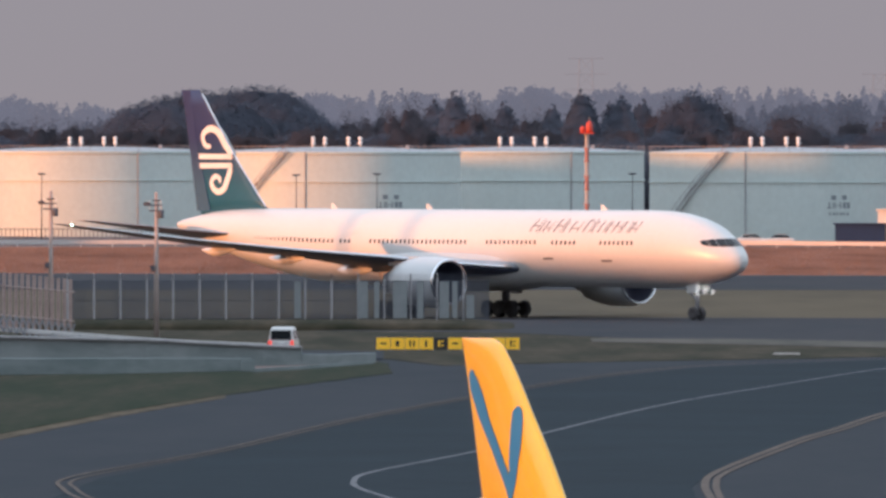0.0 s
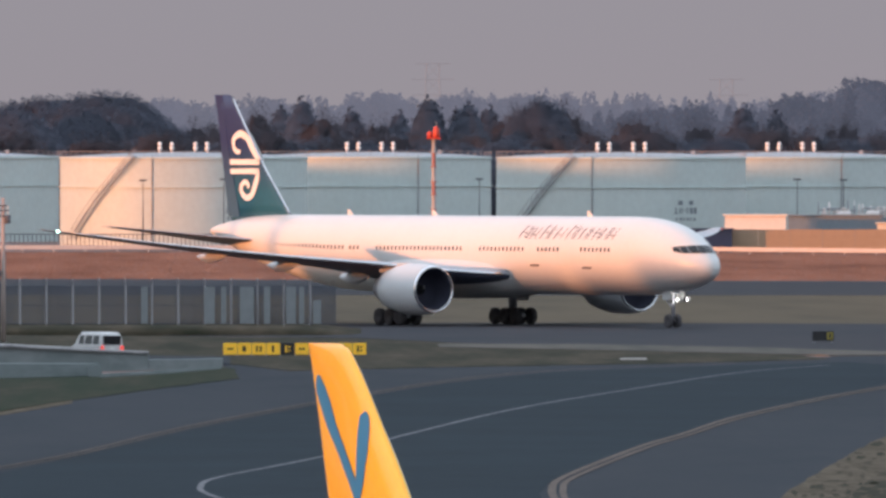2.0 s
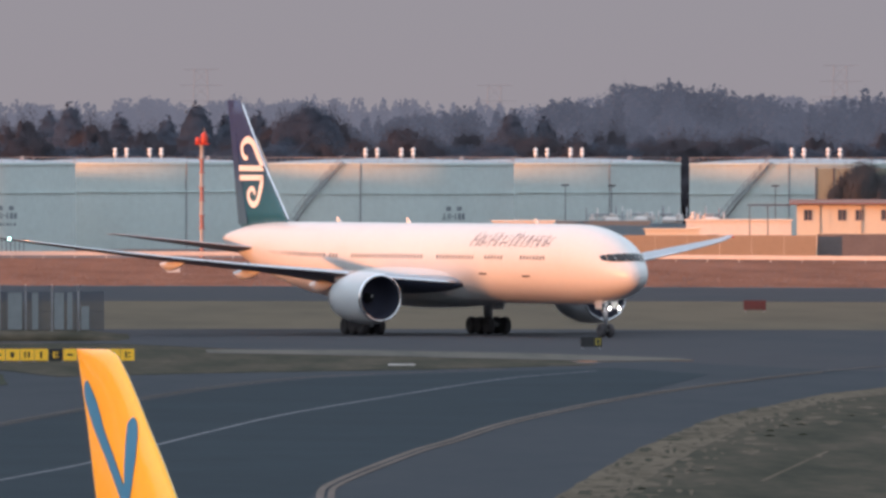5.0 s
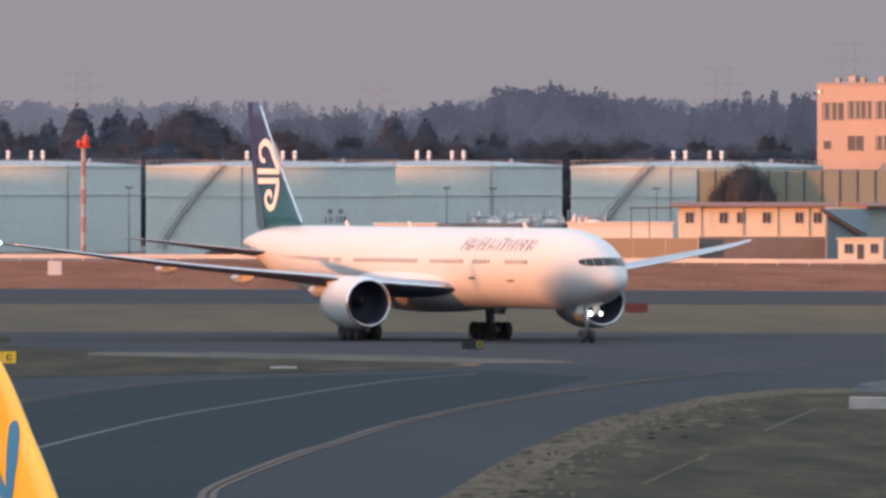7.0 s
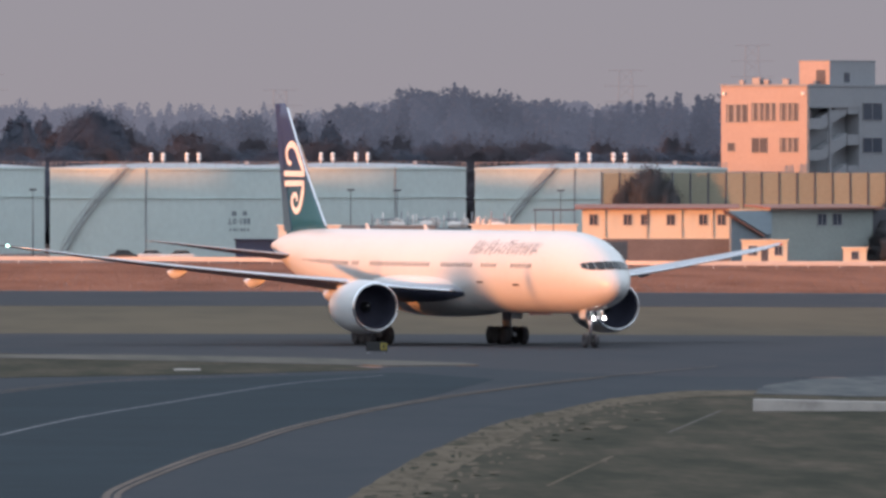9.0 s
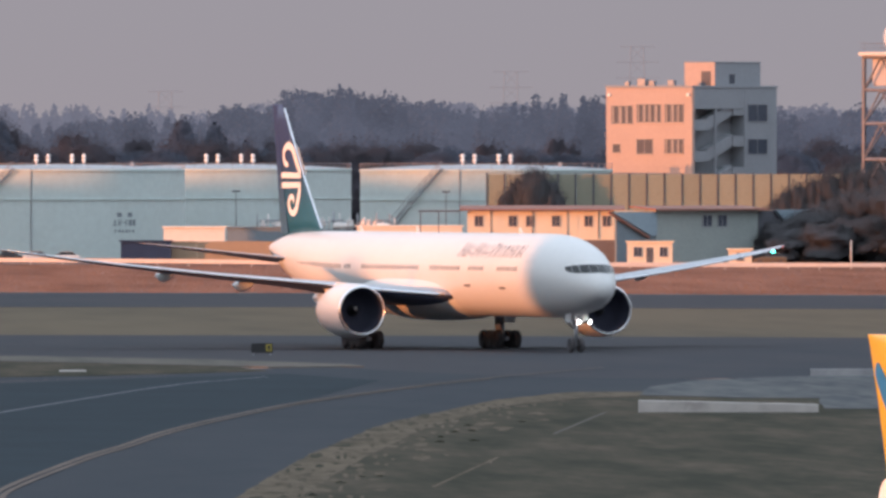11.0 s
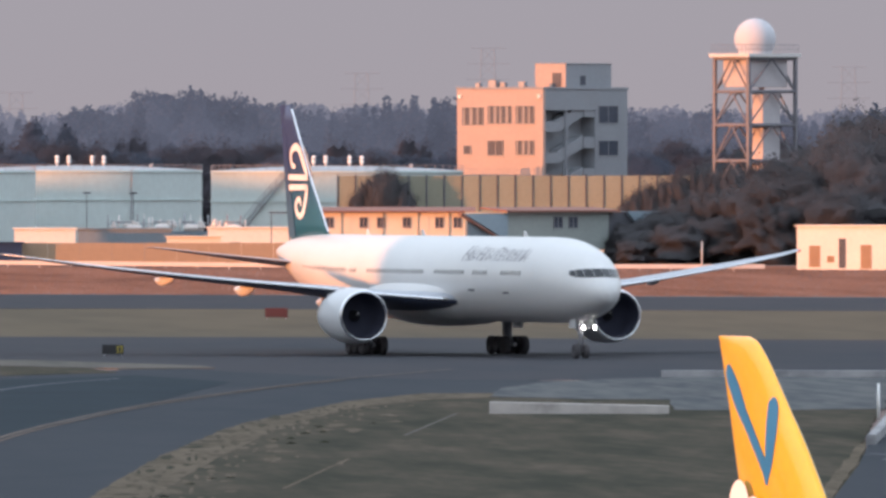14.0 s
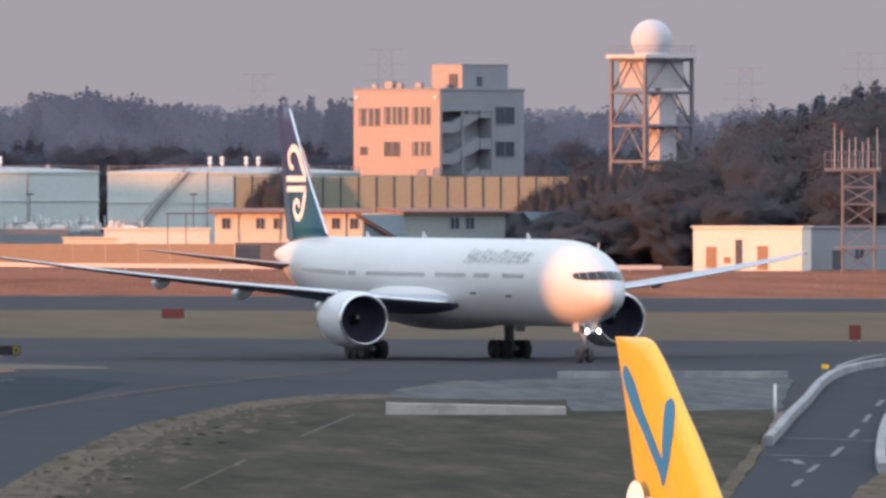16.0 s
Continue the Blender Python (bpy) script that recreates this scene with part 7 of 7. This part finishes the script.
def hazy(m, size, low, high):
    """Puts the haze before distant woods into their emission, a little uneven from stand to stand."""
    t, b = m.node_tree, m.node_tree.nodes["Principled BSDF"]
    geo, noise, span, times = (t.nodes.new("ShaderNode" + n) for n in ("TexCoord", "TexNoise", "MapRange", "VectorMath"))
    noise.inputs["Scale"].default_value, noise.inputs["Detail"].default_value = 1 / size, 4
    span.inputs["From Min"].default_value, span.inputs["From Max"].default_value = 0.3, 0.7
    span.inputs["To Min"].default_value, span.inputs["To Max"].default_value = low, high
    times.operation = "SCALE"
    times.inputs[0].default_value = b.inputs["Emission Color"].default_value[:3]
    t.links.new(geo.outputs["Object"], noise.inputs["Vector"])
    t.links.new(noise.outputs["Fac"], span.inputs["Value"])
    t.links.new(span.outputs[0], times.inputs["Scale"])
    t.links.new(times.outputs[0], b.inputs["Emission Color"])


# blue-grey emission stands in for the haze over the hills
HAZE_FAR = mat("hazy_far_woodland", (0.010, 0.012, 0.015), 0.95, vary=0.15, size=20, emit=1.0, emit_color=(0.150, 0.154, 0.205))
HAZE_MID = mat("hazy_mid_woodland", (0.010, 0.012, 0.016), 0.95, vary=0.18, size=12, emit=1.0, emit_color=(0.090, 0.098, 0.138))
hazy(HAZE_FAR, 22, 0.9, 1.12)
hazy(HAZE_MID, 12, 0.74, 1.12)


def heights(d, rows):
    return [(b, EYE + (235.4 - q) * d / 32885) for b, q in rows]


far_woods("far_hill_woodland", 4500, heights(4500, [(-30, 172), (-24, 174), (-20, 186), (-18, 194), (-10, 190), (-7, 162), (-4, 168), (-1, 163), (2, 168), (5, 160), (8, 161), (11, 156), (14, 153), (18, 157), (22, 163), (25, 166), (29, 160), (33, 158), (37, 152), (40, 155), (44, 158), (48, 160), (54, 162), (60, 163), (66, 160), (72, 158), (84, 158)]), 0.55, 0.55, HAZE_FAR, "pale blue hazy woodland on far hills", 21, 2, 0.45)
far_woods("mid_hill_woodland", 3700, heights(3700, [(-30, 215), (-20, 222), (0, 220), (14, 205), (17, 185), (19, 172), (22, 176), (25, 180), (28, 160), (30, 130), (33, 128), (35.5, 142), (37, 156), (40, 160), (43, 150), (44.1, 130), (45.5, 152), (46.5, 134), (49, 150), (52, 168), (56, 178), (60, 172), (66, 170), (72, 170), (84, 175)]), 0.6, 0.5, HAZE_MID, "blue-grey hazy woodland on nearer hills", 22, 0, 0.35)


# ---- grass tufts: what nobody could count ----
def tufts(name, outline, count, h, w, z, material, label, seed):
    """Low upright blades scattered over an area given by bearing and distance."""
    rg = np.random.default_rng(seed)
    poly = np.array([tuple(polar(*p).xy) for p in outline])
    lo, hi = poly.min(0), poly.max(0)
    pts = np.empty((0, 2))
    while len(pts) < count:
        q = rg.uniform(lo, hi, (count * 2, 2))
        inside = np.zeros(len(q), bool)
        j = len(poly) - 1
        for i in range(len(poly)):
            (xi, yi), (xj, yj) = poly[i], poly[j]
            cross = ((yi > q[:, 1]) != (yj > q[:, 1])) & (q[:, 0] < (xj - xi) * (q[:, 1] - yi) / (yj - yi + 1e-12) + xi)
            inside ^= cross
            j = i
        pts = np.concatenate([pts, q[inside]])
    pts = pts[:count]
    a = rg.normal(-0.2, 0.35, count)
    dx, dy = np.cos(a) * w / 2, np.sin(a) * w / 2
    hh = h * rg.uniform(0.5, 1.3, count)
    lean = rg.normal(0, 0.3 * h, (count, 2))
    v = np.empty((count, 3, 3))
    v[:, 0] = np.stack([pts[:, 0] - dx, pts[:, 1] - dy, np.full(count, z - 0.02)], 1)
    v[:, 1] = np.stack([pts[:, 0] + dx, pts[:, 1] + dy, np.full(count, z - 0.02)], 1)
    v[:, 2] = np.stack([pts[:, 0] + lean[:, 0], pts[:, 1] + lean[:, 1], z + hh], 1)
    me = bpy.data.meshes.new(name)
    me.from_pydata([tuple(p) for p in v.reshape(-1, 3)], [], [(3 * i, 3 * i + 1, 3 * i + 2) for i in range(count)])
    me.materials.append(material)
    return tagged(new(name, me), label, "grass", kind="stuff")


tufts("far_grass", [(-30, 1982), (30, 1938), (85, 1895), (85, 2400), (30, 2425), (-30, 2428)], 280000, 0.14, 0.2, 0.0, GRASS, "dry brown grass on the far airfield", 31)
tufts("grass_tussocks", [(29.3, 745), (33.6, 868), (37.4, 983), (39.9, 1038), (42.2, 1080), (44.6, 1072), (41.5, 960), (38.5, 860), (36.5, 745)], 16, 0.08, 0.8, 0.08, GRASS_GREEN, "small dark grass tussocks at a verge", 33)


# ---- patchy edge between bare soil and grass ----
def patches(name, count, spread, z, material, label, seed):
    """Irregular flat patches of growth or bare soil along the island's edge; spread gives bearings from the edge."""
    rg = np.random.default_rng(seed)
    bm = bmesh.new()
    done = []
    for _ in range(count):
        d = float(rg.uniform(745, 1085))
        edge = float(np.interp(d, (735, 868, 983, 1038, 1082), (28.8, 33.2, 37.2, 39.7, 42.1)))
        soil = float(np.interp(d, (735, 793, 903, 1016, 1060, 1106), (25.2, 27.2, 31.1, 35.6, 38.6, 41.2)))
        u = float(rg.uniform(*spread)) if spread[1] <= 0 else float(rg.exponential(spread[1]))
        b = edge + u * (edge - soil) if spread[1] <= 0 else edge + 0.3 + u
        w, l, n = 0.12 + 0.75 * float(rg.uniform()) ** 2.5, float(rg.uniform(2, 9)), 13
        if any(abs(b - b2) * d / 1000 < 1.2 * (w + w2) and abs(d - d2) < 1.2 * (l + l2) for b2, d2, w2, l2 in done):
            continue
        done.append((b, d, w, l))
        ring = []
        for k in range(n):
            a = 2 * math.pi * k / n
            q = float(rg.uniform(0.45, 1.25))
            ring.append(bm.verts.new(polar(b + 1000 * w * q * math.cos(a) / d, d + l * q * math.sin(a), z)))
        bm.faces.new(ring)
    return tagged(part(name, bm, material), label, "grass", kind="stuff")


patches("grass_patches", 700, (-0.9, 0.0), 0.064, GRASS_MIX, "ragged grass patches on bare soil", 41)
patches("soil_patches", 260, (0, 0.9), 0.084, SAND, "bare soil patches in thin grass", 42)


# ---- unseen terminal and depot blocks added to the west, to cast the long shadows ----
def terminal(name, x0, x1, y0, y1, h, label):
    t = empty(name, label, "terminal building")
    part("wall", box(bmesh.new(), x0, x1, y0, y1, -0.2, h, 0.1), PLASTER_GREY, t, "pale grey facade")
    part("roof", box(bmesh.new(), x0 - 0.6, x1 + 0.6, y0 - 0.6, y1 + 0.6, h + 0.004, h + 0.5), CONCRETE, t, "flat concrete roof")
    for k in range(int(h // 4.5)):
        part("window", box(bmesh.new(), x1 + 0.004, x1 + 0.06, y0 + 2, y1 - 2, 1.2 + 4.5 * k, 3.2 + 4.5 * k), DARK_GLASS, t, "long dark window band")
    return t


pier = terminal("terminal_pier", -150, -112, 1387, 1845, 9.4, "long low unseen terminal block, added to shade the taxiway")
lounge = terminal("terminal_lounge", -150, -112, 1271, 1384.4, 11.6, "unseen terminal block, added to shade the airliner's lower side")
# roof posts, boxes and strips are added only to shape the airliner's shade
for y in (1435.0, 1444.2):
    part("roof_flue", box(bmesh.new(), -131.3, -130.7, y - 0.35, y + 0.35, 9.904, 17.5), PLASTER_GREY, pier, "slim unseen post, added to stripe the fuselage with shade")
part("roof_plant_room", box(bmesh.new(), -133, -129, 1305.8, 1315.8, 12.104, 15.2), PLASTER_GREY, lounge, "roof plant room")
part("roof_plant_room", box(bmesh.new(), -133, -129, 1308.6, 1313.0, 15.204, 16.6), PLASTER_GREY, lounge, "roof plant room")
part("roof_plant_room", box(bmesh.new(), -133, -129, 1357, 1374, 12.104, 14.3), PLASTER_GREY, lounge, "long unseen roof box, added to cast a patch of shade")
part("roof_screen", box(bmesh.new(), -132, -130, 1374.1, 1384.2, 12.104, 13.1), PLASTER_GREY, lounge, "unseen roof strip, added to shade the engine and belly")
part("roof_screen", box(bmesh.new(), -132, -130, 1387.2, 1430, 9.904, 12.9), PLASTER_GREY, pier, "unseen roof strip, added to shade the engine and belly")
terminal("terminal_block", -130, -110, 1215.1, 1268.9, 24.0, "taller unseen terminal block, added to shade the airliner")
terminal("terminal_link", -150, -112, 1196, 1212.5, 12.4, "low unseen terminal block, added to shade the nose gear")
terminal("terminal_porch", -150, -112, 1175, 1193.5, 6.5, "lowest unseen terminal block, added in the shading row")
terminal("terminal_hall", -150, -112, 300, 1172, 20.0, "long unseen terminal block, added to shade the foreground")
# unseen blocks added to shade the lower shells of the fuel tanks
terminal("depot_hall", -185, -165, 2368, 2410, 26.1, "tall unseen block, added to shade a fuel tank")
terminal("depot_shed", -185, -165, 2412, 2470, 22.7, "long unseen block, added to shade a fuel tank")
terminal("depot_store", -185, -165, 2472, 2489.5, 24.3, "slim unseen block, added to shade a fuel tank")
terminal("depot_tower", -185, -165, 2538, 2556, 20.7, "lower unseen block, added to shade a fuel tank")
deck = empty("terminal_deck", "terminal with an observation deck", "terminal building")
part("wall", box(bmesh.new(), -60, 60, -70, -3, -0.2, 12.9), PLASTER_GREY, deck)
part("deck_floor", box(bmesh.new(), -61, 61, -71, -2, 12.904, 13.3), CONCRETE, deck)

ROLL = [
    (0, 23.87, 1473.98, -51.57), (0.5, 26.41, 1469.17, -53.02), (1, 28.73, 1464.36, -54.49), (1.5, 30.97, 1459.45, -55.95), (2, 33.26, 1454.54, -57.38),
    (2.5, 35.36, 1449.62, -58.77), (3, 37.33, 1444.61, -60.11), (3.5, 39.21, 1439.60, -61.39), (4, 41.04, 1434.58, -62.61), (4.5, 42.87, 1429.47, -63.76),
    (7, 51.29, 1403.84, -68.37), (7.5, 52.95, 1398.64, -69.06), (8, 54.58, 1393.34, -69.69), (10.5, 62.57, 1367.06, -71.94), (11, 64.19, 1361.77, -72.23),
    (11.5, 65.76, 1356.47, -72.49), (12, 67.36, 1351.18, -72.72), (12.5, 68.93, 1345.88, -72.92), (13, 70.55, 1340.59, -73.08), (13.5, 72.12, 1335.29, -73.23),
    (14, 73.71, 1330.00, -73.35), (14.5, 75.30, 1324.70, -73.44), (15, 76.91, 1319.40, -73.52), (15.5, 78.54, 1314.10, -73.57), (16, 80.15, 1308.79, -73.59),
]


VAN = [
    (0, -8.55, 1240, 85), (0.5, -8.41, 1240, 91), (1, -8.81, 1240, 103), (1.5, -9.36, 1240, 110), (2, -10.4, 1240.5, 119), (2.5, -11.72, 1241.5, 124),
    (3, -13.3, 1243, 128), (4, -17.2, 1246, 134), (6, -25.5, 1254, 145), (8, -34, 1260, 155), (16, -38, 1262, 165),
]


PATROL = [(0, 84.0), (8, 63.8), (10.3, 57.8), (10.5, 57.3), (10.8, 56.55), (11, 56.05), (11.3, 55.2), (11.6, 54.4), (12, 52.9), (12.5, 50.9), (13.2, 48.8), (14, 48.0), (16, 48.0)]


def motions():
    """All that moves."""
    walk(van, [(t, Matrix.Translation(polar(b, d, 0.1)) @ pose(0, 0, 0, 0, 0, h)) for t, b, d, h in VAN])
    walk(patrol, [(t, facing(b, 2426, 180, 0.02)) for t, b in PATROL])
    walk(airliner, [(t, pose(x, y, 0.024, 0, 0, h)) for t, x, y, h in ROLL])


motions()
